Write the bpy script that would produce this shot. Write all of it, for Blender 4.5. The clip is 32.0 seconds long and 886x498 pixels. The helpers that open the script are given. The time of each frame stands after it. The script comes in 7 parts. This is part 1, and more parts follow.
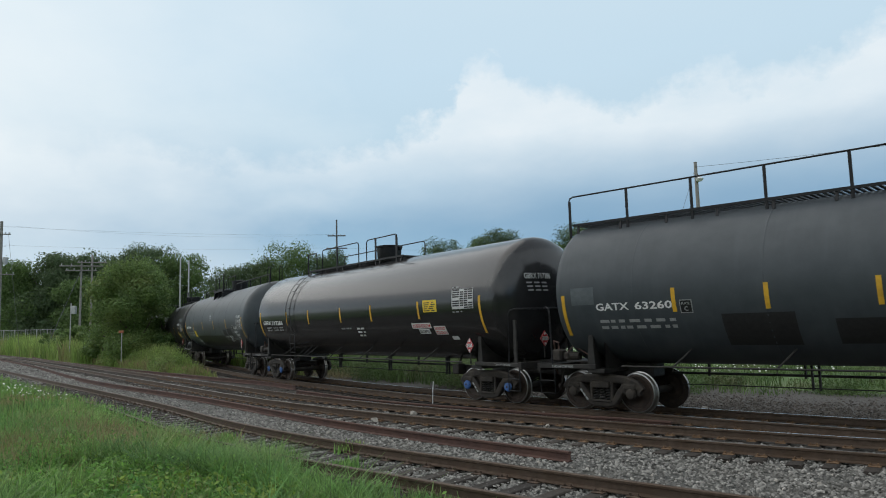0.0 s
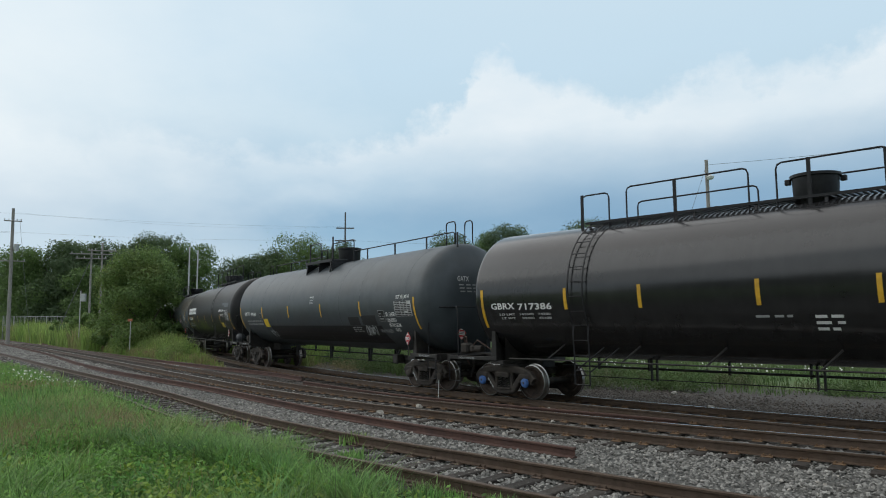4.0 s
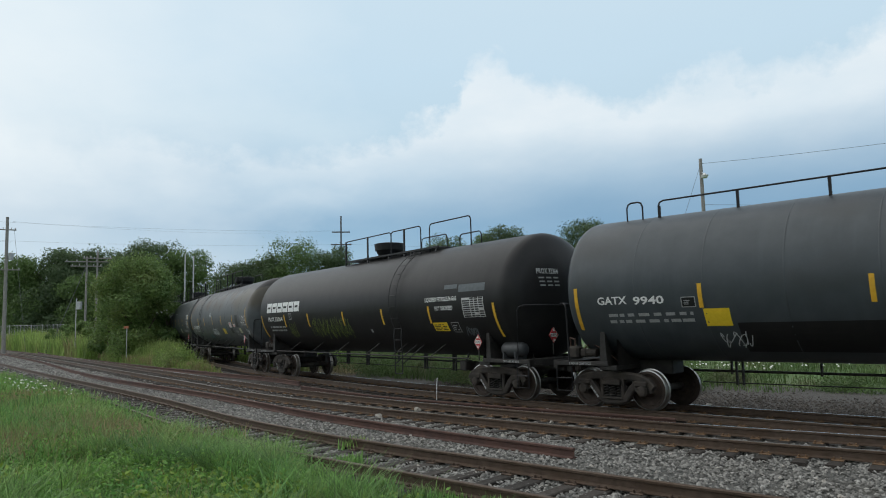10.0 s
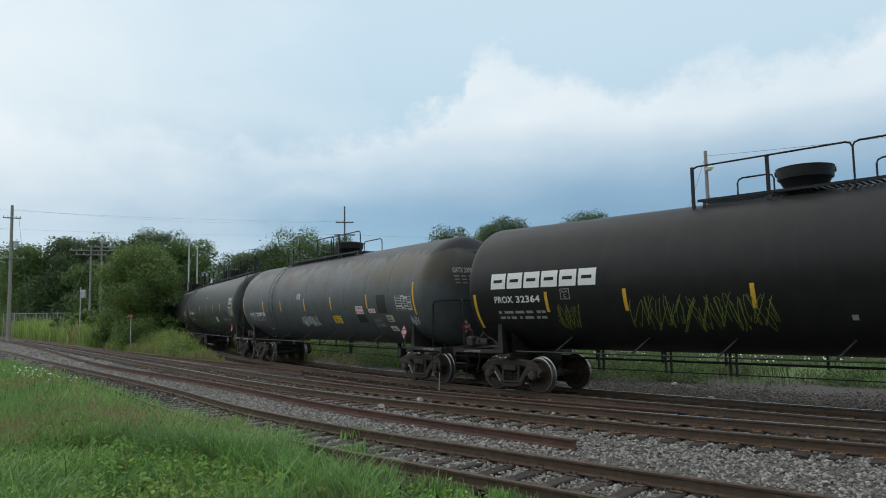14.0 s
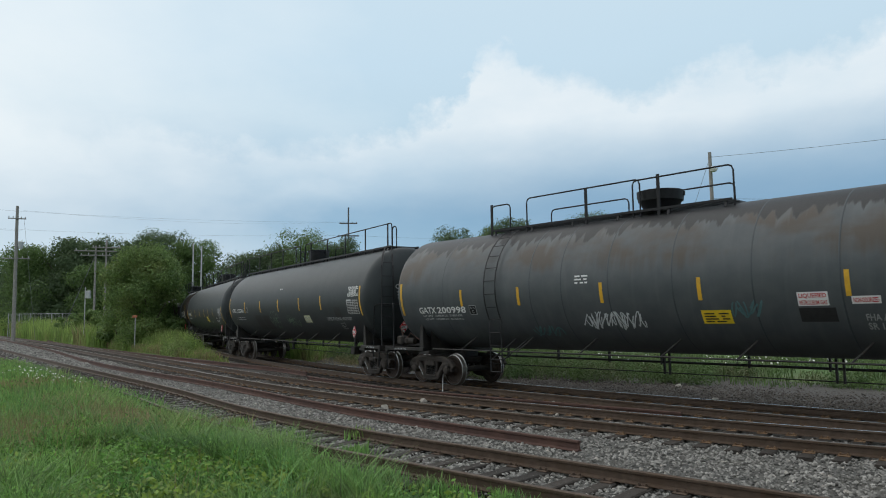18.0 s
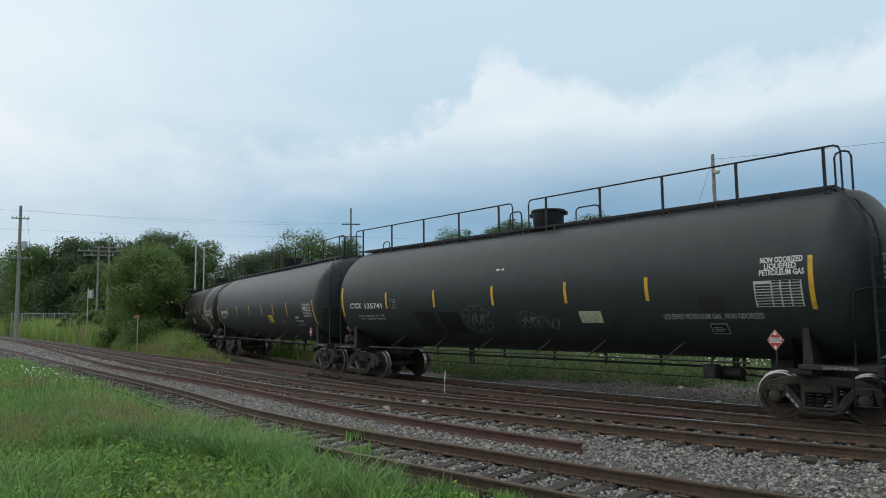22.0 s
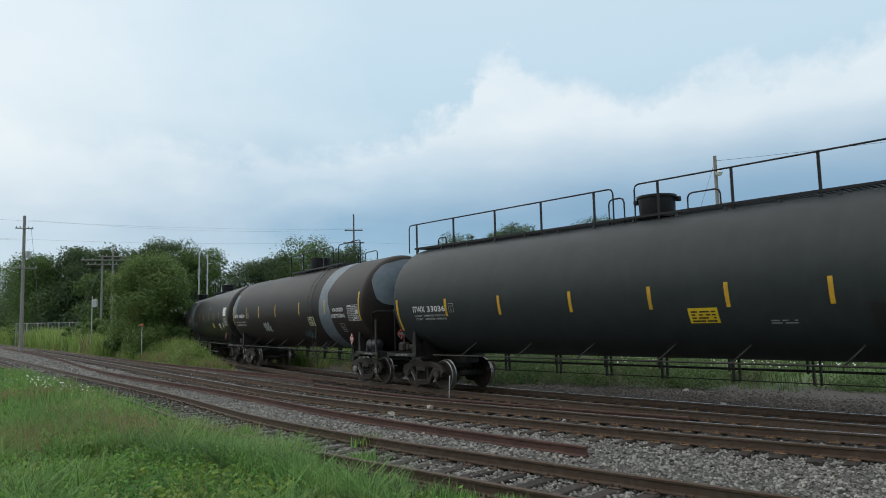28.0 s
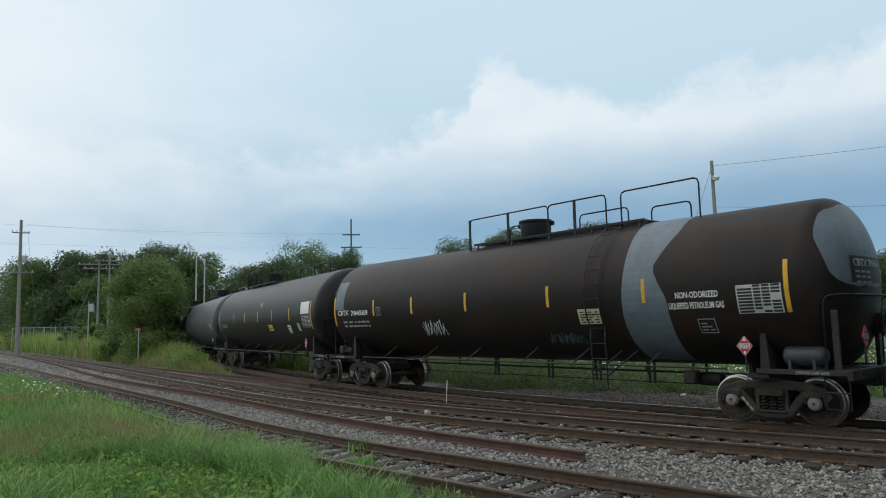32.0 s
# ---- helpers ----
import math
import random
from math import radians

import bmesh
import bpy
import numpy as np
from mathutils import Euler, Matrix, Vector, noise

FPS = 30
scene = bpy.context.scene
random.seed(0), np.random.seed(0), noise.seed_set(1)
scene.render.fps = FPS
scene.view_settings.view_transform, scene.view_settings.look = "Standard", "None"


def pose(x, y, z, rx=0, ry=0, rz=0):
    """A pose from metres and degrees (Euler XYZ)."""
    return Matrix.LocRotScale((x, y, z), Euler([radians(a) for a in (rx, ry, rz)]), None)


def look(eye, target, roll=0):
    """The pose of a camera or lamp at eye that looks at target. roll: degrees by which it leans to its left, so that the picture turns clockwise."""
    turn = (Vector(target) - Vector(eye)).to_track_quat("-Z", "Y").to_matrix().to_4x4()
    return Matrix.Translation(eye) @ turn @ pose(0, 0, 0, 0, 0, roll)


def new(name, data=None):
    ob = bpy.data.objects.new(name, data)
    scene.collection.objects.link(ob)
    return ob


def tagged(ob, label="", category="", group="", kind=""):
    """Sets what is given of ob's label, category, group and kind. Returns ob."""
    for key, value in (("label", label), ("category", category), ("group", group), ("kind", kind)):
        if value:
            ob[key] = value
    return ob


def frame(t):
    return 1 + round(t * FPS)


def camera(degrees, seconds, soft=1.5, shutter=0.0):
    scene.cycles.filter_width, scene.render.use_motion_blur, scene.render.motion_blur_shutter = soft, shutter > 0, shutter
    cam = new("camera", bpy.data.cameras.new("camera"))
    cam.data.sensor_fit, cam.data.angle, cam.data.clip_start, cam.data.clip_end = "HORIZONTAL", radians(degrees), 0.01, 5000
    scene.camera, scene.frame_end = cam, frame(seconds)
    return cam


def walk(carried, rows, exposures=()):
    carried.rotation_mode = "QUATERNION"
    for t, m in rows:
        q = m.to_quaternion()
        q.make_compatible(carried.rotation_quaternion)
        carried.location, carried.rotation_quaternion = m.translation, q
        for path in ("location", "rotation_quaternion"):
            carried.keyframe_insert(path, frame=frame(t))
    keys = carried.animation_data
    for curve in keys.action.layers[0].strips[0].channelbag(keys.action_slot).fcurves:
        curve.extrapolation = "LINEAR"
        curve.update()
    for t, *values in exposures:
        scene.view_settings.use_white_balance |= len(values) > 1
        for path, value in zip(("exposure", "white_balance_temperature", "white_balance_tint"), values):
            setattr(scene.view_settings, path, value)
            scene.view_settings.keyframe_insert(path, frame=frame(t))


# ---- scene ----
# ---- camera: hand-held at eye height beside the tracks; heights are above the rail tops ----
EYE = 2.07
cam = camera(64.69, 32.0, soft=1.0, shutter=0.1)
walk(cam, [
    (0, pose(0, 0, EYE, 96.405, 1.516, -0.583)),
    (0.5, pose(0, 0, EYE, 96.157, 1.203, -0.497)),
    (1, pose(0, 0, EYE, 96.066, 0.971, -0.389)),
    (1.5, pose(0, 0, EYE, 96.078, 0.685, -0.519)),
    (2, pose(0, 0, EYE, 96.089, 0.663, -0.519)),
    (2.5, pose(0, 0, EYE, 95.969, 0.707, -0.233)),
    (3, pose(0, 0, EYE, 95.994, 0.436, -0.065)),
    (3.5, pose(0, 0, EYE, 96.052, 0.470, -0.003)),
    (5.5, pose(0, 0, EYE, 95.059, 0.530, -0.205)),
    (6, pose(0, 0, EYE, 94.977, 0.267, -0.299)),
    (6.5, pose(0, 0, EYE, 95.046, 1.337, -0.663)),
    (7, pose(0, 0, EYE, 95.439, 0.746, -1.395)),
    (7.5, pose(0, 0, EYE, 95.474, 0.867, -1.691)),
    (8, pose(0, 0, EYE, 95.338, 0.948, -1.415)),
    (8.5, pose(0, 0, EYE, 95.766, 1.008, -1.028)),
    (9, pose(0, 0, EYE, 96.106, 1.291, -0.627)),
    (9.5, pose(0, 0, EYE, 96.314, 1.299, -0.378)),
    (10, pose(0, 0, EYE, 96.124, 1.367, -0.253)),
    (10.5, pose(0, 0, EYE, 95.945, 1.224, -0.213)),
    (11, pose(0, 0, EYE, 95.782, 1.105, -0.402)),
    (11.5, pose(0, 0, EYE, 95.762, 0.903, -0.335)),
    (12, pose(0, 0, EYE, 95.610, 0.900, -0.239)),
    (12.5, pose(0, 0, EYE, 95.507, 0.939, 0.059)),
    (13, pose(0, 0, EYE, 95.614, 1.014, 0.108)),
    (13.5, pose(0, 0, EYE, 95.659, 1.089, 0.075)),
    (14, pose(0, 0, EYE, 95.389, 0.971, -0.010)),
    (14.5, pose(0, 0, EYE, 95.259, 1.022, -0.141)),
    (16.5, pose(0, 0, EYE, 94.970, 0.883, -0.205)),
    (17, pose(0, 0, EYE, 95.145, 0.955, -0.065)),
    (17.5, pose(0, 0, EYE, 95.478, 1.008, 0.108)),
    (18, pose(0, 0, EYE, 95.478, 0.869, 0.286)),
    (18.5, pose(0, 0, EYE, 95.375, 0.766, 0.175)),
    (19, pose(0, 0, EYE, 95.274, 0.718, 0.222)),
    (19.5, pose(0, 0, EYE, 95.232, 0.756, 0.091)),
    (20, pose(0, 0, EYE, 95.245, 0.771, 0.148)),
    (20.5, pose(0, 0, EYE, 95.372, 0.794, 0.204)),
    (21, pose(0, 0, EYE, 95.330, 0.756, 0.272)),
    (21.5, pose(0, 0, EYE, 95.376, 0.757, 0.313)),
    (22, pose(0, 0, EYE, 95.580, 0.659, 0.457)),
    (22.5, pose(0, 0, EYE, 95.807, 0.476, 0.723)),
    (23, pose(0, 0, EYE, 95.863, 0.980, 0.821)),
    (23.5, pose(0, 0, EYE, 95.953, 1.174, 0.700)),
    (24, pose(0, 0, EYE, 96.006, 1.087, 0.476)),
    (24.5, pose(0, 0, EYE, 96.063, 1.131, 0.521)),
    (25, pose(0, 0, EYE, 96.073, 1.111, 0.521)),
    (25.5, pose(0, 0, EYE, 96.027, 0.900, 0.531)),
    (27.5, pose(0, 0, EYE, 95.848, 1.175, 0.680)),
    (28, pose(0, 0, EYE, 95.990, 1.309, 0.770)),
    (28.5, pose(0, 0, EYE, 96.207, 1.096, 0.808)),
    (29, pose(0, 0, EYE, 96.252, 0.919, 0.862)),
    (29.5, pose(0, 0, EYE, 96.130, 0.914, 0.768)),
    (30, pose(0, 0, EYE, 96.100, 0.880, 0.767)),
    (30.5, pose(0, 0, EYE, 96.248, 1.014, 0.764)),
    (31, pose(0, 0, EYE, 96.626, 1.457, 0.743)),
    (31.5, pose(0, 0, EYE, 96.595, 1.369, 0.622)),
    (32, pose(0, 0, EYE, 96.358, 1.295, 0.557)),
])

# ---- world: bright hazy sky with a bank of cumulus ----
SUN_AZIMUTH, SUN_HEIGHT = radians(-60), radians(55)   # clockwise from +y


def sky_world():
    world = bpy.data.worlds.new("sky")
    scene.world = world
    world.use_nodes = True
    nt = world.node_tree
    nt.nodes.clear()
    N, L = nt.nodes.new, nt.links.new

    def math_(op, a, b=None, c=None):
        n = N("ShaderNodeMath")
        n.operation = op
        for i, v in enumerate((a, b, c)):
            if v is None:
                continue
            if hasattr(v, "node"):
                L(v, n.inputs[i])
            else:
                n.inputs[i].default_value = v
        return n.outputs[0]

    def ramp(value, stops):
        n = N("ShaderNodeValToRGB")
        el = n.color_ramp.elements
        while len(el) < len(stops):
            el.new(0.5)
        for e, (p, c) in zip(el, stops):
            e.position, e.color = p, (*c, 1)
        L(value, n.inputs[0])
        return n.outputs[0]

    def mix(f, a, b):
        n = N("ShaderNodeMix")
        n.data_type = "RGBA"
        for sock, v in ((n.inputs[0], f), (n.inputs[6], a), (n.inputs[7], b)):
            if hasattr(v, "node"):
                L(v, sock)
            else:
                sock.default_value = v if isinstance(v, float) else (*v, 1)
        return n.outputs[2]

    co = N("ShaderNodeTexCoord").outputs["Generated"]
    sep = N("ShaderNodeSeparateXYZ")
    L(co, sep.inputs[0])
    x, y, z = sep.outputs
    azim = math_("ARCTAN2", x, y)
    elev = math_("ARCSINE", z)

    def noise_(scale, detail, squash=1.0, rough=0.55):
        m = N("ShaderNodeMapping")
        m.inputs["Scale"].default_value = (scale, scale, scale * squash)
        L(co, m.inputs[0])
        n = N("ShaderNodeTexNoise")
        n.inputs["Scale"].default_value = 1.0
        n.inputs["Detail"].default_value = detail
        n.inputs["Roughness"].default_value = rough
        L(m.outputs[0], n.inputs["Vector"])
        return math_("SUBTRACT", n.outputs[0], 0.5)

    # clear sky for the light's colour
    clear = N("ShaderNodeTexSky")
    clear.sky_type, clear.sun_disc = "NISHITA", False
    clear.sun_elevation, clear.sun_rotation = SUN_HEIGHT, SUN_AZIMUTH
    clear_b = N("ShaderNodeVectorMath")
    clear_b.operation = "SCALE"
    L(clear.outputs[0], clear_b.inputs[0])
    clear_b.inputs["Scale"].default_value = 0.10
    # hazy sky by height: pale above, slate blue under the cloud bank, dimmed overhead out of view to lessen the light
    haze = ramp(math_("ADD", elev, math_("MULTIPLY", noise_(2.2, 5, 3.5), 0.10)),
                [(0.0, (0.441, 0.620, 0.747)), (0.09, (0.340, 0.530, 0.690)), (0.15, (0.255, 0.445, 0.625)), (0.21, (0.375, 0.570, 0.728)), (0.28, (0.560, 0.735, 0.850)), (0.36, (0.600, 0.775, 0.895)), (0.46, (0.640, 0.800, 0.905)), (0.75, (0.504, 0.570, 0.621)), (1.0, (0.420, 0.460, 0.495))])
    sky = mix(0.10, haze, clear_b.outputs[0])
    # the cumulus bank: its top edge over the azimuth
    top = N("ShaderNodeFloatCurve")
    cv = top.mapping.curves[0]
    pts = [(0.0, 0.56), (0.05, 0.50), (0.154, 0.555), (0.305, 0.51), (0.40, 0.576), (0.48, 0.616), (0.515, 0.69), (0.545, 0.79), (0.58, 0.80), (0.62, 0.745),
           (0.69, 0.69), (0.737, 0.65), (0.786, 0.69), (0.823, 0.745), (0.889, 0.69), (0.95, 0.70), (1.0, 0.74)]
    cv.points[0].location, cv.points[1].location = pts[0], pts[-1]
    for p in pts[1:-1]:
        cv.points.new(*p)
    top.mapping.update()
    warped = math_("ADD", azim, math_("ADD", math_("MULTIPLY", noise_(13, 5), 0.16), math_("MULTIPLY", noise_(40, 3), 0.05)))
    L(math_("ADD", math_("MULTIPLY", warped, 0.85), 0.5), top.inputs["Value"])
    edge = math_("MULTIPLY", top.outputs[0], 0.46)
    billow = math_("ADD", math_("MULTIPLY", noise_(14, 6, 1.2, 0.62), 0.085), math_("MULTIPLY", noise_(50, 4), 0.03))
    depth = math_("ADD", math_("SUBTRACT", edge, elev), billow)
    crisp = ramp(math_("ADD", math_("MULTIPLY", depth, 31.0), 0.33), [(0.0, (0, 0, 0)), (1.0, (1, 1, 1))])
    fade = ramp(math_("ADD", elev, math_("MULTIPLY", noise_(6, 5, 2.0), 0.10)), [(0.12, (0, 0, 0)), (0.18, (0.3, 0.3, 0.3)), (0.28, (1, 1, 1))])
    wisps = math_("ADD", 0.80, math_("MULTIPLY", noise_(5.0, 5, 2.5), 1.1))
    cover = math_("MULTIPLY", math_("MULTIPLY", crisp, fade), wisps)
    sky = mix(cover, sky, (0.80, 0.875, 0.925))
    # the bright, thinner cloud towards the light
    glow = ramp(math_("ADD", math_("MULTIPLY", azim, -1.0), math_("MULTIPLY", noise_(3.0, 5, 2.0), 0.7)),
                [(0.10, (0, 0, 0)), (0.70, (1, 1, 1))])
    band = ramp(elev, [(0.0, (0.65, 0.65, 0.65)), (0.12, (0.55, 0.55, 0.55)), (0.25, (1, 1, 1)), (0.42, (0.75, 0.75, 0.75)), (0.6, (0, 0, 0))])
    sky = mix(math_("MULTIPLY", math_("MULTIPLY", glow, band), 0.97), sky, (0.87, 0.935, 0.965))
    # the slate-blue distance on the side away from the light
    away = ramp(math_("ADD", math_("ADD", azim, 0.2), math_("MULTIPLY", noise_(4.0, 4, 2.0), 0.3)), [(0.08, (0, 0, 0)), (0.42, (1, 1, 1))])
    low = ramp(math_("ADD", elev, math_("MULTIPLY", noise_(5.0, 4, 2.0), 0.06)), [(0.0, (0.5, 0.5, 0.5)), (0.10, (1, 1, 1)), (0.16, (0.9, 0.9, 0.9)), (0.27, (0, 0, 0))])
    sky = mix(math_("MULTIPLY", math_("MULTIPLY", away, low), 0.75), sky, (0.215, 0.375, 0.545))
    bg = N("ShaderNodeBackground")
    L(sky, bg.inputs[0])
    bg.inputs[1].default_value = 1.0
    out = N("ShaderNodeOutputWorld")
    L(bg.outputs[0], out.inputs[0])


sky_world()
sun = new("sun", bpy.data.lights.new("sun", "SUN"))
sun.data.energy, sun.data.angle, sun.data.color = 1.15, radians(80), (1.0, 0.96, 0.90)
sun.matrix_world = look((0, 0, 60), (-60 * math.sin(SUN_AZIMUTH) / math.tan(SUN_HEIGHT), -60 * math.cos(SUN_AZIMUTH) / math.tan(SUN_HEIGHT), 0))
scene.view_settings.exposure = 0.0

# ---- materials ----


def surface(name, c1, c2, scale=8.0, rough=0.7, metal=0.0, bump=0.15, fine=60.0, c3=None, coarse=0.6, rough2=None, isl=0.0, obr=0.0, spec=0.5, trans=0.0):
    """A surface whose colour wanders between c1 and c2 (grain) and towards c3 (stains), with fine relief."""
    m = bpy.data.materials.new(name)
    m.use_nodes = True
    nt = m.node_tree
    N, L = nt.nodes.new, nt.links.new
    b = nt.nodes["Principled BSDF"]
    co = N("ShaderNodeTexCoord").outputs["Object"]

    def tex(s, d):
        n = N("ShaderNodeTexNoise")
        n.inputs["Scale"].default_value, n.inputs["Detail"].default_value = s, d
        L(co, n.inputs["Vector"])
        return n.outputs[0]

    def ramp(v, lo, hi):
        n = N("ShaderNodeMapRange")
        n.inputs[1].default_value, n.inputs[2].default_value = lo, hi
        L(v, n.inputs[0])
        return n.outputs[0]

    def mix(f, a, c):
        n = N("ShaderNodeMix")
        n.data_type = "RGBA"
        for sock, v in ((n.inputs[0], f), (n.inputs[6], a), (n.inputs[7], c)):
            if hasattr(v, "node"):
                L(v, sock)
            else:
                sock.default_value = v if isinstance(v, float) else (*v, 1)
        return n.outputs[2]

    col = mix(ramp(tex(scale, 6), 0.3, 0.7), c1, c2)
    if c3:
        col = mix(ramp(tex(coarse, 5), 0.48, 0.72), col, c3)
    if isl or obr:
        if isl:
            r = N("ShaderNodeNewGeometry").outputs["Random Per Island"]
        else:
            r = N("ShaderNodeObjectInfo").outputs["Random"]
        h = N("ShaderNodeHueSaturation")
        k = isl or obr
        n = N("ShaderNodeMapRange")
        n.inputs[3].default_value, n.inputs[4].default_value = 1 - k, 1 + k
        L(r, n.inputs[0])
        L(n.outputs[0], h.inputs["Value"])
        L(col, h.inputs["Color"])
        col = h.outputs[0]
    L(col, b.inputs["Base Color"])
    b.inputs["Metallic"].default_value = metal
    b.inputs["Specular IOR Level"].default_value = spec
    f = tex(fine, 4)
    n = N("ShaderNodeMapRange")
    n.inputs[3].default_value, n.inputs[4].default_value = rough - 0.06, min(1, (rough2 or rough + 0.08))
    L(f, n.inputs[0])
    L(n.outputs[0], b.inputs["Roughness"])
    if bump:
        bp = N("ShaderNodeBump")
        bp.inputs["Strength"].default_value, bp.inputs["Distance"].default_value = bump, 0.02
        L(f, bp.inputs["Height"])
        L(bp.outputs[0], b.inputs["Normal"])
    if trans:
        t = N("ShaderNodeBsdfTranslucent")
        L(col, t.inputs[0])
        mx = N("ShaderNodeMixShader")
        mx.inputs[0].default_value = trans
        L(b.outputs[0], mx.inputs[1])
        L(t.outputs[0], mx.inputs[2])
        L(mx.outputs[0], nt.nodes["Material Output"].inputs[0])
    return m


M_BALLAST = surface("grey crushed stone", (0.076, 0.075, 0.070), (0.187, 0.184, 0.170), 30, 0.9, bump=0.9, fine=45, c3=(0.119, 0.111, 0.093), coarse=0.5)
M_DIRT = surface("grey-brown dirty ballast", (0.050, 0.045, 0.040), (0.098, 0.089, 0.079), 14, 0.95, bump=0.9, fine=50, c3=(0.075, 0.070, 0.064), coarse=0.7)
M_STONE = surface("stones", (0.150, 0.144, 0.132), (0.275, 0.265, 0.243), 12, 0.9, bump=0.3, isl=0.6)
M_STONE_BROWN = surface("dirty stones", (0.058, 0.048, 0.040), (0.122, 0.108, 0.094), 12, 0.9, bump=0.3, isl=0.5)
M_GROUND = surface("meadow ground", (0.05, 0.105, 0.024), (0.085, 0.15, 0.035), 1.2, 0.95, bump=0.5, fine=12, c3=(0.11, 0.125, 0.055), coarse=0.12)
M_RAIL = surface("weathered rail steel", (0.076, 0.051, 0.036), (0.120, 0.085, 0.062), 10, 0.6, metal=0.35, bump=0.2, c3=(0.088, 0.056, 0.036), coarse=2.0)
M_HEAD = surface("worn rail head", (0.20, 0.175, 0.15), (0.30, 0.27, 0.24), 12, 0.38, metal=0.8, bump=0.05)
M_SHINE = surface("polished rail head", (0.45, 0.44, 0.43), (0.6, 0.59, 0.58), 12, 0.25, metal=0.9, bump=0.03)
M_RUST_RAIL = surface("rusty red rail", (0.085, 0.045, 0.036), (0.125, 0.068, 0.052), 9, 0.8, metal=0.15, bump=0.3, c3=(0.07, 0.04, 0.035), coarse=1.5)
M_TIE = surface("creosoted tie wood", (0.021, 0.017, 0.013), (0.056, 0.046, 0.039), 9, 0.9, bump=0.6, fine=35, c3=(0.090, 0.083, 0.075), coarse=1.2, obr=0.3)
M_PLATE = surface("rusty tie plate", (0.12, 0.072, 0.040), (0.21, 0.13, 0.072), 18, 0.85, metal=0.1, bump=0.3)
M_DARK_PLATE = surface("dark rusty tie plate", (0.06, 0.042, 0.032), (0.12, 0.08, 0.055), 18, 0.85, metal=0.1, bump=0.3)
M_TIMBER_POLE = surface("grey weathered pole wood", (0.20, 0.19, 0.175), (0.30, 0.285, 0.265), 6, 0.85, bump=0.4, fine=40)
M_PALE_POLE = surface("pale grey pole", (0.36, 0.36, 0.35), (0.46, 0.46, 0.45), 6, 0.7, bump=0.1)
M_DARK_POLE = surface("dark grey pole", (0.09, 0.09, 0.095), (0.14, 0.14, 0.14), 6, 0.8, bump=0.2)
M_WIRE = surface("dark cable", (0.10, 0.105, 0.11), (0.14, 0.145, 0.15), 6, 0.6, bump=0.0)
M_METAL_GREY = surface("galvanised metal", (0.34, 0.35, 0.35), (0.46, 0.47, 0.47), 10, 0.45, metal=0.6, bump=0.05)
M_BARK = surface("bark", (0.07, 0.055, 0.04), (0.14, 0.115, 0.09), 9, 0.95, bump=0.8, fine=30)
M_LEAF = surface("summer foliage", (0.073, 0.134, 0.036), (0.146, 0.224, 0.067), 0.8, 0.6, bump=0.0, isl=0.28, trans=0.35, c3=(0.095, 0.151, 0.045), coarse=0.25)
# far leaves: distance haze is put into the colour as a bluer, paler green
M_LEAF_HAZED = surface("far foliage with haze in its colour", (0.068, 0.112, 0.052), (0.118, 0.170, 0.074), 0.5, 0.65, bump=0.0, isl=0.28, trans=0.35)
M_LEAF_BUSH = surface("small tree foliage", (0.100, 0.172, 0.046), (0.180, 0.265, 0.074), 0.9, 0.6, bump=0.0, isl=0.32, trans=0.35, c3=(0.198, 0.237, 0.066), coarse=0.5)
M_GRASS = surface("fresh grass", (0.102, 0.246, 0.072), (0.222, 0.390, 0.096), 0.9, 0.6, bump=0.0, isl=0.55, trans=0.4, c3=(0.31, 0.315, 0.135), coarse=0.5)
M_TUSSOCK = surface("deep green tussock grass", (0.105, 0.215, 0.062), (0.205, 0.33, 0.095), 0.9, 0.6, bump=0.0, isl=0.45, trans=0.35)
M_HERB = surface("leafy green herbs", (0.094, 0.237, 0.050), (0.220, 0.396, 0.083), 1.2, 0.6, bump=0.0, isl=0.5, trans=0.35)
# weeds behind the train: some of its shade is put into this darker green
M_SHADE_WEED = surface("weeds darkened for shade", (0.062, 0.115, 0.036), (0.12, 0.185, 0.055), 0.6, 0.7, bump=0.0, isl=0.35, trans=0.3, c3=(0.15, 0.15, 0.075), coarse=0.5)
M_GRASS_TALL = surface("tall weeds", (0.184, 0.292, 0.070), (0.302, 0.400, 0.113), 0.4, 0.7, bump=0.0, isl=0.35, trans=0.4, c3=(0.313, 0.259, 0.140), coarse=0.3)
M_WEED_FIELD = surface("field weed leaves", (0.15, 0.245, 0.06), (0.25, 0.34, 0.095), 0.6, 0.65, bump=0.0, isl=0.35, trans=0.4, c3=(0.27, 0.24, 0.13), coarse=0.3)
M_WEED = surface("yellow-green weed leaves", (0.15, 0.25, 0.03), (0.24, 0.34, 0.05), 1.5, 0.6, bump=0.0, isl=0.35, trans=0.35)
M_STRAW = surface("dry grass", (0.26, 0.20, 0.10), (0.36, 0.30, 0.17), 2.0, 0.8, bump=0.0, isl=0.3, trans=0.3)
M_BLOSSOM = surface("white blossom", (0.75, 0.76, 0.68), (0.85, 0.85, 0.78), 5, 0.7, bump=0.0, isl=0.1)
M_WHITE = surface("white lettering paint", (0.66, 0.67, 0.66), (0.76, 0.77, 0.76), 20, 0.6, bump=0.0)
M_PIPE = surface("brown rusty pipe", (0.07, 0.038, 0.03), (0.12, 0.07, 0.055), 14, 0.7, bump=0.2)
M_PANEL_WHITE = surface("weathered white paint", (0.42, 0.43, 0.43), (0.56, 0.57, 0.57), 12, 0.65, bump=0.0, c3=(0.30, 0.30, 0.29), coarse=2.5)
M_DIM_WHITE = surface("faded lettering paint", (0.26, 0.27, 0.27), (0.36, 0.37, 0.37), 20, 0.7, bump=0.0)
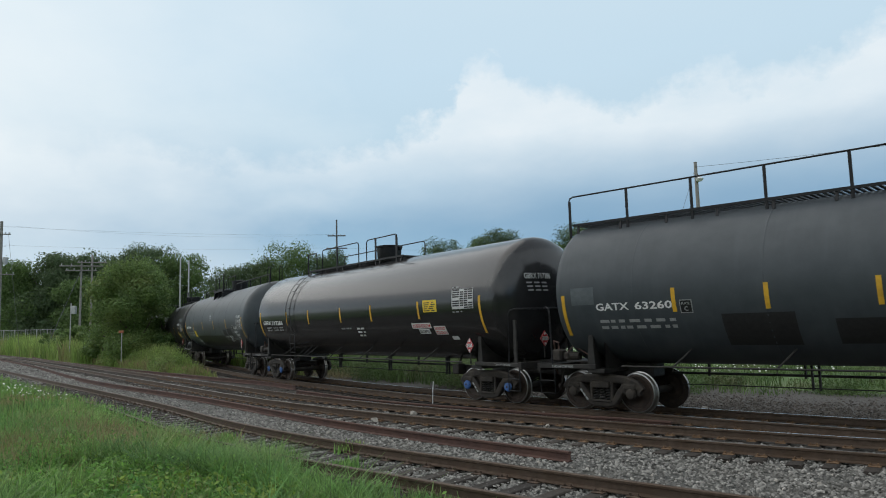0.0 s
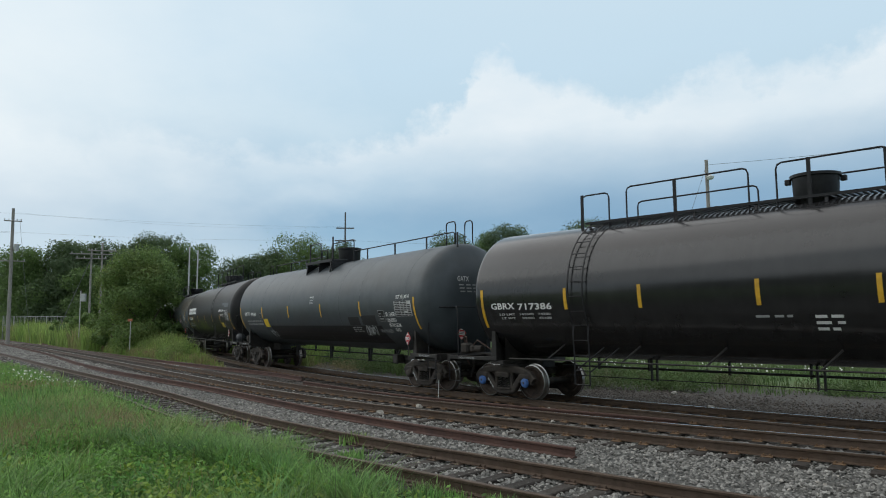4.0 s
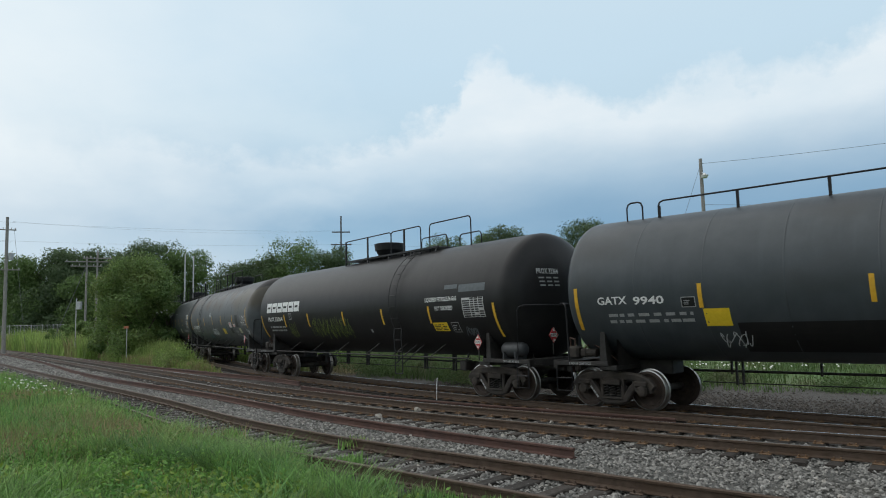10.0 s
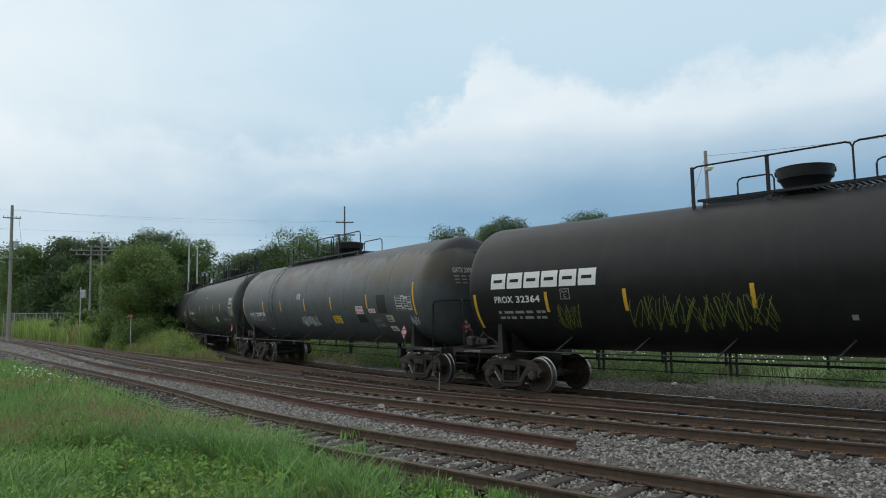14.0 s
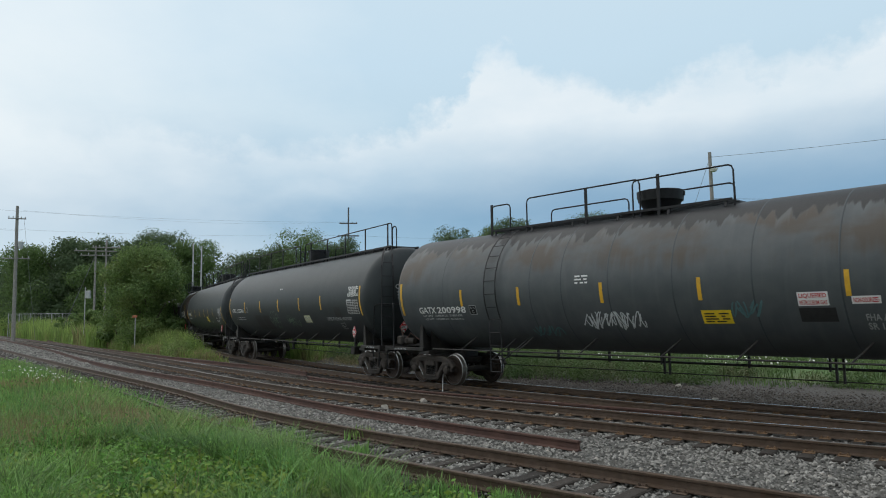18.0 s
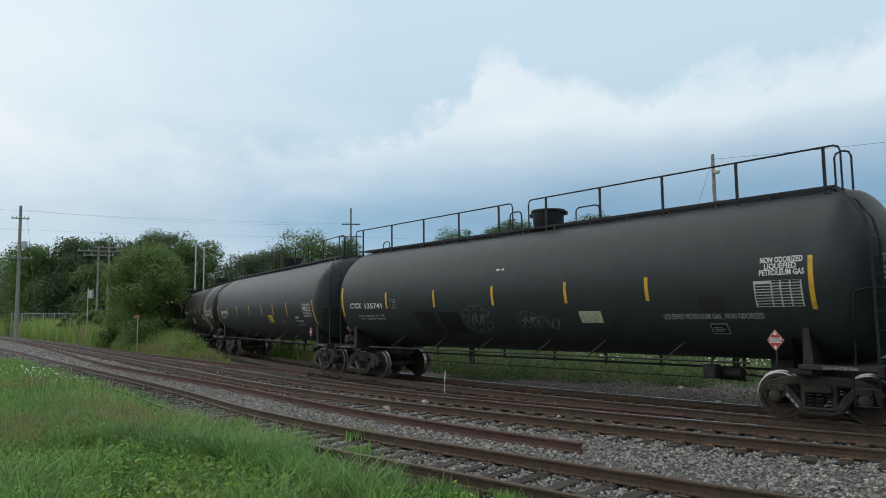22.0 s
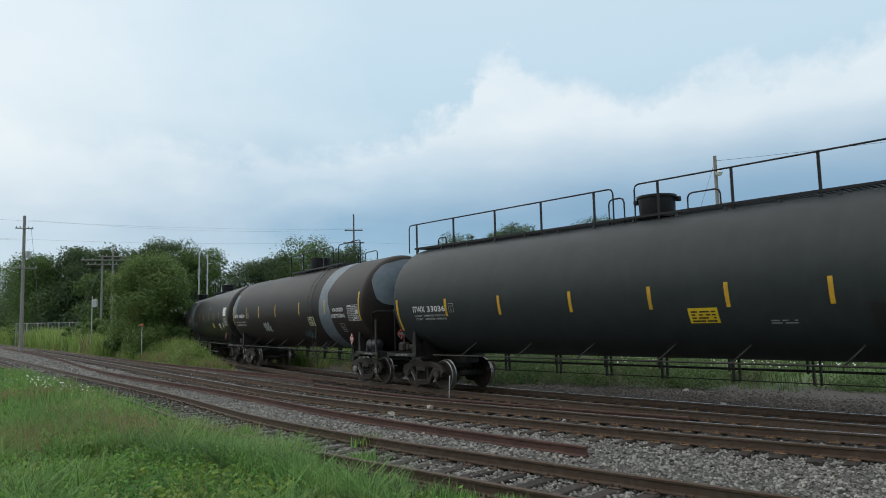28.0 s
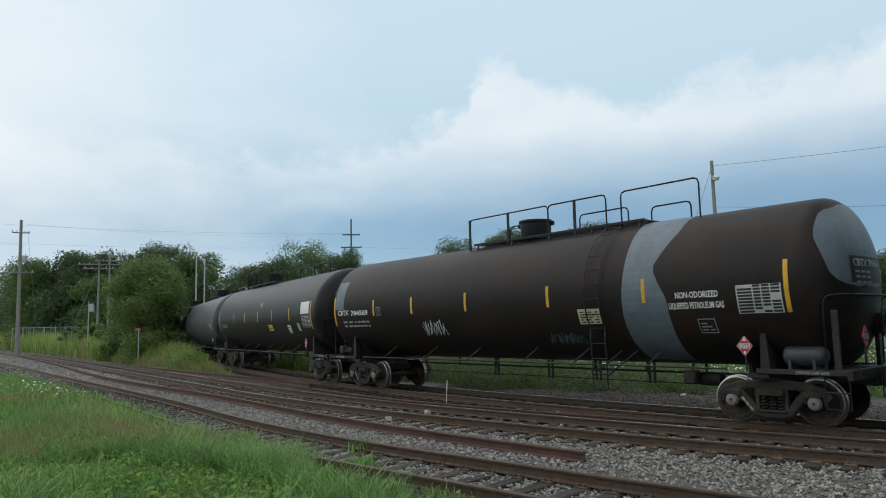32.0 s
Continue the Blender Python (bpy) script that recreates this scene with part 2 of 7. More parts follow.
M_YELLOW = surface("yellow reflective stripe", (0.62, 0.34, 0.02), (0.72, 0.42, 0.03), 14, 0.5, bump=0.0, c3=(0.45, 0.26, 0.03), coarse=3)
M_CAUTION = surface("yellow warning panel", (0.72, 0.50, 0.02), (0.80, 0.57, 0.03), 14, 0.5, bump=0.0)
M_PALE_PANEL = surface("faded yellow panel", (0.45, 0.45, 0.28), (0.55, 0.55, 0.36), 14, 0.6, bump=0.0)
M_RED = surface("red placard", (0.42, 0.02, 0.025), (0.52, 0.035, 0.04), 14, 0.45, bump=0.0)
M_BLACK = surface("black lettering ground", (0.012, 0.012, 0.013), (0.02, 0.02, 0.021), 14, 0.55, bump=0.0)
M_GREY_PATCH = surface("grey repaint patch", (0.07, 0.085, 0.095), (0.10, 0.115, 0.125), 9, 0.55, bump=0.05)
M_DARK_GREY = surface("dark grey enamel", (0.035, 0.038, 0.041), (0.055, 0.058, 0.062), 9, 0.5, bump=0.05)
M_BLUE_GREY = surface("blue-grey undercoat", (0.10, 0.135, 0.165), (0.14, 0.175, 0.205), 5, 0.5, bump=0.05, c3=(0.09, 0.11, 0.13), coarse=1.0)
M_GRAF_WHITE = surface("white spray paint", (0.5, 0.53, 0.55), (0.62, 0.65, 0.67), 6, 0.6, bump=0.0)
M_GRAF_LIME = surface("lime spray paint", (0.12, 0.17, 0.03), (0.19, 0.24, 0.045), 6, 0.6, bump=0.0)
M_GRAF_TEAL = surface("teal spray paint", (0.06, 0.13, 0.14), (0.09, 0.18, 0.19), 6, 0.6, bump=0.0)
M_GRAF_GREEN = surface("green spray paint", (0.13, 0.22, 0.14), (0.19, 0.29, 0.19), 6, 0.6, bump=0.0)
M_FRAME = surface("dirty black underframe", (0.010, 0.009, 0.008), (0.024, 0.022, 0.020), 8, 0.65, bump=0.2, c3=(0.036, 0.030, 0.025), coarse=2.0)
M_RAILING = surface("black railing paint", (0.010, 0.010, 0.012), (0.018, 0.018, 0.020), 12, 0.5, bump=0.05, spec=0.3)
M_CAST = surface("dusty brown truck casting", (0.016, 0.014, 0.012), (0.038, 0.030, 0.024), 10, 0.75, bump=0.3, c3=(0.061, 0.048, 0.037), coarse=3.0)
M_WHEEL = surface("brown rusty wheel plate", (0.034, 0.024, 0.019), (0.064, 0.045, 0.035), 9, 0.7, metal=0.2, bump=0.2)
M_TREAD = surface("bright wheel rim", (0.336, 0.336, 0.336), (0.440, 0.440, 0.432), 12, 0.3, metal=0.9, bump=0.03)
M_BLUE_CAP = surface("blue bearing cap", (0.03, 0.10, 0.30), (0.06, 0.15, 0.38), 20, 0.6, bump=0.1)
M_GREY_CAP = surface("grey bearing cap", (0.16, 0.155, 0.15), (0.26, 0.25, 0.245), 20, 0.6, bump=0.1)
M_GRATE = surface("steel walkway grating", (0.060, 0.060, 0.060), (0.120, 0.120, 0.120), 30, 0.5, metal=0.5, bump=0.4)
M_PALE_ROCK = surface("pale rock", (0.336, 0.304, 0.264), (0.440, 0.416, 0.376), 14, 0.9, bump=0.5)
M_ORANGE = surface("rust orange cap", (0.36, 0.12, 0.06), (0.44, 0.17, 0.09), 14, 0.7, bump=0.1)


def tank_paint(name, base, second, rough, stain=None, stain_low=0.5, stain_high=0.75, spec=0.5, streaks=0.4):
    """Old tank paint: mottled, with run-down streaks round the barrel and stains of their own shape."""
    m = surface(name, base, second, 2.2, rough, bump=0.06, fine=25, spec=spec)
    nt = m.node_tree
    N, L = nt.nodes.new, nt.links.new
    b = nt.nodes["Principled BSDF"]
    col = b.inputs["Base Color"].links[0].from_socket
    co = N("ShaderNodeTexCoord").outputs["Object"]
    mp = N("ShaderNodeMapping")
    mp.inputs["Scale"].default_value = (3.0, 0.35, 0.35)
    L(co, mp.inputs[0])
    n = N("ShaderNodeTexNoise")
    n.inputs["Scale"].default_value, n.inputs["Detail"].default_value = 1.6, 7
    L(mp.outputs[0], n.inputs["Vector"])
    r = N("ShaderNodeMapRange")
    r.inputs[1].default_value, r.inputs[2].default_value = 0.5, 0.8
    r.inputs[4].default_value = streaks
    L(n.outputs[0], r.inputs[0])
    mx = N("ShaderNodeMix")
    mx.data_type = "RGBA"
    L(r.outputs[0], mx.inputs[0])
    L(col, mx.inputs[6])
    mx.inputs[7].default_value = (base[0] * 1.7 + 0.01, base[1] * 1.65 + 0.01, base[2] * 1.6 + 0.01, 1)
    col = mx.outputs[2]
    if stain:
        mp = N("ShaderNodeMapping")
        mp.inputs["Scale"].default_value = (0.45, 0.6, 0.7)
        L(co, mp.inputs[0])
        n = N("ShaderNodeTexNoise")
        n.inputs["Scale"].default_value, n.inputs["Detail"].default_value = 1.3, 6
        L(mp.outputs[0], n.inputs["Vector"])
        r = N("ShaderNodeMapRange")
        r.inputs[1].default_value, r.inputs[2].default_value = stain_low, stain_high
        r.inputs[4].default_value = 0.85
        L(n.outputs[0], r.inputs[0])
        mx = N("ShaderNodeMix")
        mx.data_type = "RGBA"
        L(r.outputs[0], mx.inputs[0])
        L(col, mx.inputs[6])
        mx.inputs[7].default_value = (*stain, 1)
        col = mx.outputs[2]
    L(col, b.inputs["Base Color"])
    return m


M_TANK_BLACK = tank_paint("glossy black tank paint", (0.016, 0.016, 0.017), (0.024, 0.024, 0.025), 0.17, spec=0.6, streaks=0.25)
M_TANK_SOOT = tank_paint("sooty black tank paint", (0.013, 0.013, 0.014), (0.019, 0.019, 0.019), 0.42, spec=0.22, streaks=0.3)
M_TANK_GREY = tank_paint("blue-grey jacket paint", (0.041, 0.050, 0.058), (0.060, 0.070, 0.078), 0.45, spec=0.38, streaks=0.35)
M_TANK_DULL = tank_paint("grey jacket paint", (0.040, 0.050, 0.057), (0.058, 0.068, 0.075), 0.42, spec=0.38, stain=(0.04, 0.044, 0.046), streaks=0.35)


def tarred_paint():
    """Grey jacket paint under a black tar band with pale runs and brown rust below it (heights above the rails)."""
    m = tank_paint("rust-stained grey jacket paint", (0.060, 0.069, 0.075), (0.084, 0.093, 0.098), 0.48, spec=0.42, streaks=0.45)
    nt = m.node_tree
    N, L = nt.nodes.new, nt.links.new
    b = nt.nodes["Principled BSDF"]
    col = b.inputs["Base Color"].links[0].from_socket
    co = N("ShaderNodeTexCoord").outputs["Object"]
    sep = N("ShaderNodeSeparateXYZ")
    L(co, sep.inputs[0])

    def tex(scale, s, d):
        mp = N("ShaderNodeMapping")
        mp.inputs["Scale"].default_value = scale
        L(co, mp.inputs[0])
        n = N("ShaderNodeTexNoise")
        n.inputs["Scale"].default_value, n.inputs["Detail"].default_value = s, d
        L(mp.outputs[0], n.inputs["Vector"])
        return n.outputs[0]

    def op(kind, p, q):
        n = N("ShaderNodeMath")
        n.operation = kind
        n.use_clamp = kind == "MULTIPLY"
        for i, v in enumerate((p, q)):
            if isinstance(v, float):
                n.inputs[i].default_value = v
            else:
                L(v, n.inputs[i])
        return n.outputs[0]

    def span(v, lo, hi, to=1.0):
        n = N("ShaderNodeMapRange")
        n.inputs[1].default_value, n.inputs[2].default_value, n.inputs[4].default_value = lo, hi, to
        L(v, n.inputs[0])
        return n.outputs[0]

    def over(f, c):
        mx = N("ShaderNodeMix")
        mx.data_type = "RGBA"
        L(f, mx.inputs[0])
        L(col, mx.inputs[6])
        mx.inputs[7].default_value = (*c, 1)
        return mx.outputs[2]

    z = sep.outputs[2]
    runs = op("SUBTRACT", tex((4.0, 0.25, 0.25), 1.3, 7), 0.5)
    broad = tex((0.5, 0.6, 0.9), 1.2, 6)
    zr = op("ADD", z, op("ADD", op("ADD", runs, 0.0), op("SUBTRACT", broad, 0.5)))
    rust = op("MULTIPLY", span(broad, 0.44, 0.58), op("MULTIPLY", span(zr, 3.1, 3.5), span(zr, 4.25, 4.05, 0.85)))
    col = over(rust, (0.064, 0.047, 0.033))
    ochre = op("MULTIPLY", span(tex((0.7, 0.6, 0.6), 1.0, 5), 0.36, 0.48), span(sep.outputs[0], 5.2, 5.9, 0.9))
    col = over(op("MULTIPLY", ochre, span(zr, 2.6, 3.3)), (0.064, 0.055, 0.038))
    pale = op("MULTIPLY", span(tex((2.2, 0.2, 0.2), 1.5, 6), 0.50, 0.60, 0.6), span(zr, 3.75, 4.0))
    col = over(pale, (0.115, 0.128, 0.135))
    n = N("ShaderNodeMath")
    n.operation = "ADD"
    L(z, n.inputs[0])
    L(runs, n.inputs[1])
    col = over(span(n.outputs[0], 3.98, 4.05, 0.95), (0.017, 0.017, 0.018))
    L(col, b.inputs["Base Color"])
    return m


M_TANK_RUST = tarred_paint()
M_TANK_SMOOTH = tank_paint("smooth dark grey-green tank paint", (0.029, 0.035, 0.037), (0.038, 0.044, 0.046), 0.46, spec=0.24, streaks=0.2)
M_TANK_BROWN = tank_paint("rust-filmed black tank paint", (0.0145, 0.0129, 0.0126), (0.022, 0.0180, 0.0163), 0.47, spec=0.17, stain=(0.034, 0.0220, 0.018), stain_low=0.43, stain_high=0.70, streaks=0.25)

# ---- mesh helpers ----


def mesh_of(name, verts, faces, mats, index=None, smooth=False):
    me = bpy.data.meshes.new(name)
    me.from_pydata([tuple(v) for v in verts], [], faces)
    for m in (mats if isinstance(mats, (list, tuple)) else [mats]):
        me.materials.append(m)
    if index is not None:
        me.polygons.foreach_set("material_index", np.array(index, dtype=np.int32))
    if smooth:
        me.polygons.foreach_set("use_smooth", np.ones(len(me.polygons), dtype=bool))
    me.update()
    return me


class Shape:
    """Collects vertices and faces of one mesh."""

    def __init__(self):
        self.v, self.f, self.m = [], [], []

    def add(self, verts, faces, mat=0):
        k = len(self.v)
        self.v += [tuple(v) for v in verts]
        self.f += [tuple(i + k for i in f) for f in faces]
        self.m += [mat] * len(faces)
        return self

    def box(self, x0, x1, y0, y1, z0, z1, mat=0, bevel=0.0):
        b = min(bevel, (x1 - x0) / 3, (y1 - y0) / 3, (z1 - z0) / 3)
        if b <= 0:
            v = [(x, y, z) for z in (z0, z1) for x, y in ((x0, y0), (x1, y0), (x1, y1), (x0, y1))]
            f = [(3, 2, 1, 0), (4, 5, 6, 7), (0, 1, 5, 4), (1, 2, 6, 5), (2, 3, 7, 6), (3, 0, 4, 7)]
            return self.add(v, f, mat)
        rings = []
        for z, i in ((z0, b), (z0 + b, 0), (z1 - b, 0), (z1, b)):
            a, c, d, e = x0 + i, x1 - i, y0 + i, y1 - i
            k = b if i == 0 else b * 0.5
            rings.append([(a + k, d, z), (c - k, d, z), (c, d + k, z), (c, e - k, z), (c - k, e, z), (a + k, e, z), (a, e - k, z), (a, d + k, z)])
        return self.loft(rings, mat, caps=True)

    def loft(self, rings, mat=0, caps=False, closed=True):
        n = len(rings[0])
        v = [p for r in rings for p in r]
        f = []
        for i in range(len(rings) - 1):
            for j in range(n if closed else n - 1):
                k = (j + 1) % n
                f.append((i * n + j, i * n + k, (i + 1) * n + k, (i + 1) * n + j))
        if caps:
            f.append(tuple(range(n - 1, -1, -1)))
            f.append(tuple((len(rings) - 1) * n + j for j in range(n)))
        return self.add(v, f, mat)

    def tube(self, path, r, mat=0, sides=6, caps=True, flat=None):
        """A round bar along a path, or a flat one of (width, height)."""
        path = [Vector(p) for p in path]
        rings = []
        up = Vector((0, 0, 1))
        for i, p in enumerate(path):
            d = (path[min(i + 1, len(path) - 1)] - path[max(i - 1, 0)]).normalized()
            side = d.cross(up)
            if side.length < 0.05:
                side = d.cross(Vector((0, 1, 0)))
                if side.length < 0.05:
                    side = d.cross(Vector((1, 0, 0)))
            side.normalize()
            nrm = side.cross(d).normalized()
            if flat:
                w, h = flat
                rings.append([p + side * a * w / 2 + nrm * c * h / 2 for a, c in ((-1, -1), (1, -1), (1, 1), (-1, 1))])
            else:
                rr = r[i] if isinstance(r, (list, tuple)) else r
                rings.append([p + (side * math.cos(t) + nrm * math.sin(t)) * rr for t in (2 * math.pi * k / sides for k in range(sides))])
        return self.loft(rings, mat, caps)

    def lathe(self, profile, centre, axis="x", sides=24, mat=0, caps=True, mats=None):
        """profile: (along, radius) pairs."""
        cx, cy, cz = centre
        rings = []
        for a, r in profile:
            ring = []
            for k in range(sides):
                t = 2 * math.pi * k / sides
                c, s = math.cos(t) * r, math.sin(t) * r
                ring.append({"x": (cx + a, cy + c, cz + s), "y": (cx - c, cy + a, cz + s), "z": (cx + c, cy + s, cz + a)}[axis])
            rings.append(ring)
        if mats:
            k = len(self.m)
            self.loft(rings, 0, caps)
            for i, m in enumerate(mats):
                for j in range(sides):
                    self.m[k + i * sides + j] = m
            return self
        return self.loft(rings, mat, caps)

    def mesh(self, name, mats, smooth=False):
        return mesh_of(name, self.v, self.f, mats, self.m, smooth)


def smooth_by_angle(me, degrees=40):
    me.polygons.foreach_set("use_smooth", np.ones(len(me.polygons), dtype=bool))
    bm = bmesh.new()
    bm.from_mesh(me)
    lim = radians(degrees)
    for e in bm.edges:
        e.smooth = len(e.link_faces) == 2 and e.calc_face_angle(0) < lim
    bm.to_mesh(me)
    bm.free()
    return me


def part(name, me, parent, label="", at=None):
    ob = new(name, me)
    ob.parent = parent
    if at is not None:
        ob.matrix_basis = at
    if label:
        tagged(ob, label)
    return ob


def thing(name, me, label, category, at=None, group="", kind=""):
    ob = new(name, me)
    if at is not None:
        ob.matrix_basis = at
    return tagged(ob, label, category, group, kind)


# ---- plan: three tracks that run off to the left and close up to the right ----
class Line:
    """A smooth line in plan through a few points, by its length."""

    def __init__(self, pts, step=0.25):
        p = np.array(pts, float)
        u = np.concatenate([[0], np.cumsum(np.hypot(*np.diff(p, axis=0).T))])
        m = np.gradient(p, u, axis=0)
        t = np.arange(0, u[-1], step)
        i = np.clip(np.searchsorted(u, t, "right") - 1, 0, len(u) - 2)
        h = (u[i + 1] - u[i])[:, None]
        x = (t[:, None] - u[i][:, None]) / h
        q = (2 * x**3 - 3 * x**2 + 1) * p[i] + (x**3 - 2 * x**2 + x) * h * m[i] + (3 * x**2 - 2 * x**3) * p[i + 1] + (x**3 - x**2) * h * m[i + 1]
        self.set(q)

    def set(self, q):
        self.p = q
        self.s = np.concatenate([[0], np.cumsum(np.hypot(*np.diff(q, axis=0).T))])
        d = np.gradient(q, self.s, axis=0)
        self.d = d / np.hypot(*d.T)[:, None]
        self.length = self.s[-1]

    def at(self, s):
        return np.array([np.interp(s, self.s, self.p[:, 0]), np.interp(s, self.s, self.p[:, 1])])

    def way(self, s):
        d = np.array([np.interp(s, self.s, self.d[:, 0]), np.interp(s, self.s, self.d[:, 1])])
        return d / np.hypot(*d)

    def side(self, s, off):
        """The point off metres to the right of the line (towards the camera for lines that run left to right)."""
        d = self.way(s)
        return self.at(s) + np.array([d[1], -d[0]]) * off

    def angle(self, s):
        d = self.way(s)
        return math.degrees(math.atan2(d[1], d[0]))


# the train's track: heading by length, from a point abeam; lengths grow to the left and away
TRAIN_S = np.arange(-160.0, 210.0, 0.25)


def train_line():
    u = np.clip(TRAIN_S, -30.0, 27.0) / 27.3
    th = 0.6548 - 0.3128 * u + 0.0958 * u**2 + 0.1607 * u**3 - 0.1478 * u**4
    dx, dy = -np.sin(th) * 0.25, np.cos(th) * 0.25
    x = np.concatenate([[0], np.cumsum((dx[1:] + dx[:-1]) / 2)])
    y = np.concatenate([[0], np.cumsum((dy[1:] + dy[:-1]) / 2)])
    k = int(np.argmin(abs(TRAIN_S)))
    return np.stack([x - x[k] - 0.6426, y - y[k] + 23.7124], 1)


_train = train_line()


def on_train(s):
    return np.array([np.interp(s, TRAIN_S, _train[:, 0]), np.interp(s, TRAIN_S, _train[:, 1])])


LINE_T = Line([(0, 0), (1, 0), (2, 0)])
LINE_T.set(_train[::-1][int((210 - 100) / 0.25):int((210 + 40) / 0.25)])     # left to right, the part near the view
LINE_B = Line([(-170, 243), (-64, 101.5), (-37.3, 66.6), (-21.4, 45.2), (-10.6, 30.5), (-4.2, 22.0), (-1.3, 18.75), (1.4, 16.2), (4.4, 13.5), (6.8, 11.65), (14, 6.6), (32, -5)])
LINE_A = Line([(-140, 185), (-60, 84.5), (-35.0, 54.2), (-20.0, 35.1), (-13.4, 26.9), (-8.95, 21.25), (-4.65, 15.5), (-1.8, 12.4), (0.2, 10.55), (1.95, 8.95), (3.1, 7.95), (9, 3.0), (22, -8)])

RAIL_H, HALF = 0.172, 0.752


def rail_ring(q, d, z, top=0):
    """The section of a rail, standing at q, with its head at height z."""
    n = np.array([d[1], -d[0]])
    sec = [(-0.07, -RAIL_H), (0.07, -RAIL_H), (0.07, -RAIL_H + 0.014), (0.012, -RAIL_H + 0.035), (0.010, -0.05), (0.036, -0.038), (0.037, -0.008),
           (0.028, 0.0), (-0.028, 0.0), (-0.037, -0.008), (-0.036, -0.038), (-0.010, -0.05), (-0.012, -RAIL_H + 0.035), (-0.07, -RAIL_H + 0.014)]
    return [(q[0] + n[0] * a, q[1] + n[1] * a, z + b) for a, b in sec]


def rail_mesh(line, s0, s1, off, mats, z=0.0, step=0.7):
    sh = Shape()
    k = max(2, int((s1 - s0) / step))
    rings = [rail_ring(line.side(s, off), line.way(s), z) for s in np.linspace(s0, s1, k)]
    n = 14
    sh.loft(rings, 0, caps=True)
    for f in range((k - 1) * n):
        if f % n == 7:
            sh.m[f] = 1
    return sh.mesh("rail", mats)


def bed_mesh(line, s0, s1, section, mat, step=0.8, rough=0.03, seed=1):
    """A long bed of ballast: section holds (offset, height) pairs."""
    r = random.Random(seed)
    rings = []
    for s in np.arange(s0, s1, step):
        d = line.way(s)
        p = line.at(s)
        rings.append([(p[0] + d[1] * a, p[1] - d[0] * a, h + r.uniform(-rough, rough) * 0.4) for a, h in section])
    return Shape().loft(rings, 0, closed=False).mesh("bed", [mat])


# the ground: one sheet to the horizon, rising to a low bank on the camera's side of the siding
def bank(x, y):
    """How far the bank has risen at a place, from its distance to the siding."""
    i = int(np.argmin((LINE_A.p[:, 0] - x)**2 + (LINE_A.p[:, 1] - y)**2))
    o = (x - LINE_A.p[i, 0]) * LINE_A.d[i, 1] - (y - LINE_A.p[i, 1]) * LINE_A.d[i, 0]
    k = min(1.0, max(0.0, (o - 0.95) / 1.6))
    k *= min(1.0, max(0.25, (1.5 - x) / 5.0))
    return 0.27 * k * k * (3 - 2 * k)


def ground_height(x, y):
    near = math.hypot(x, y) < 90
    return -0.36 + 0.10 * math.sin(x * 0.21) * math.sin(y * 0.17) * min(1, math.hypot(x, y) / 60) + (bank(x, y) if near else 0.0)


def build_ground():
    xs = sorted(set([-1800, -900, -450, -250, -160, -110] + list(range(-80, -30, 4)) + list(np.arange(-30, 14, 0.8)) + list(range(16, 81, 4)) + [110, 160, 250, 450, 900, 1800]))
    ys = sorted(set([-900, -300, -120, -60] + list(range(-40, 0, 4)) + list(np.arange(0, 44, 0.8)) + list(range(46, 121, 4)) + [150, 200, 300, 500, 900, 1800]))
    v = [(x, y, ground_height(x, y)) for y in ys for x in xs]
    n = len(xs)
    f = [(j * n + i, j * n + i + 1, (j + 1) * n + i + 1, (j + 1) * n + i) for j in range(len(ys) - 1) for i in range(n - 1)]
    thing("ground", mesh_of("ground", v, f, [M_GROUND], smooth=True), "green meadow ground reaching to the far trees", "ground", kind="structure")


build_ground()
sA, sB = LINE_A.length, LINE_B.length


def near_s(line, x, y):
    return float(line.s[int(np.argmin(np.hypot(line.p[:, 0] - x, line.p[:, 1] - y)))])


A_MID, B_MID, T_MID = near_s(LINE_A, 0.2, 10.5), near_s(LINE_B, 1.4, 16.2), near_s(LINE_T, 2.0, 20.2)
thing("ballast_bed", bed_mesh(LINE_B, 60, sB - 2, [(-2.2, -0.28), (-1.35, -0.235), (1.35, -0.235), (1.9, -0.235), (3.2, -0.25), (4.0, -0.235), (5.6, -0.24), (6.3, -0.34), (6.9, -0.46)], M_BALLAST, seed=3),
      "grey crushed stone ballast under the two near tracks", "ballast", kind="structure")
thing("dirt_bed", bed_mesh(LINE_T, 4, LINE_T.length - 2, [(-12.0, -0.52), (-9.6, -0.335), (-5.0, -0.30), (-2.4, -0.25), (-1.5, -0.225), (1.5, -0.225), (2.3, -0.23), (3.4, -0.32)], M_DIRT, seed=5),
      "brown cinder-dirty ballast under the far track", "ballast", kind="structure")

# ---- lettering ----
TEXTS = {}


def text_shape(body):
    """Outline mesh of a line of writing, one unit high, from the built-in font."""
    if body not in TEXTS:
        cu = bpy.data.curves.new("writing", "FONT")
        cu.body, cu.size, cu.resolution_u, cu.offset = body, 1.0, 2, 0.022
        ob = new("writing", cu)
        bpy.context.view_layer.update()
        me = bpy.data.meshes.new_from_object(ob.evaluated_get(bpy.context.evaluated_depsgraph_get()))
        v = np.array([tuple(a.co) for a in me.vertices])
        f = [tuple(p.vertices) for p in me.polygons]
        lo, hi = v.min(0), v.max(0)
        v[:, 0] -= lo[0]
        TEXTS[body] = (v, f, hi[0] - lo[0], max(hi[1], 0.01))
        bpy.data.objects.remove(ob)
        bpy.data.curves.remove(cu)
        bpy.data.meshes.remove(me)
    return TEXTS[body]


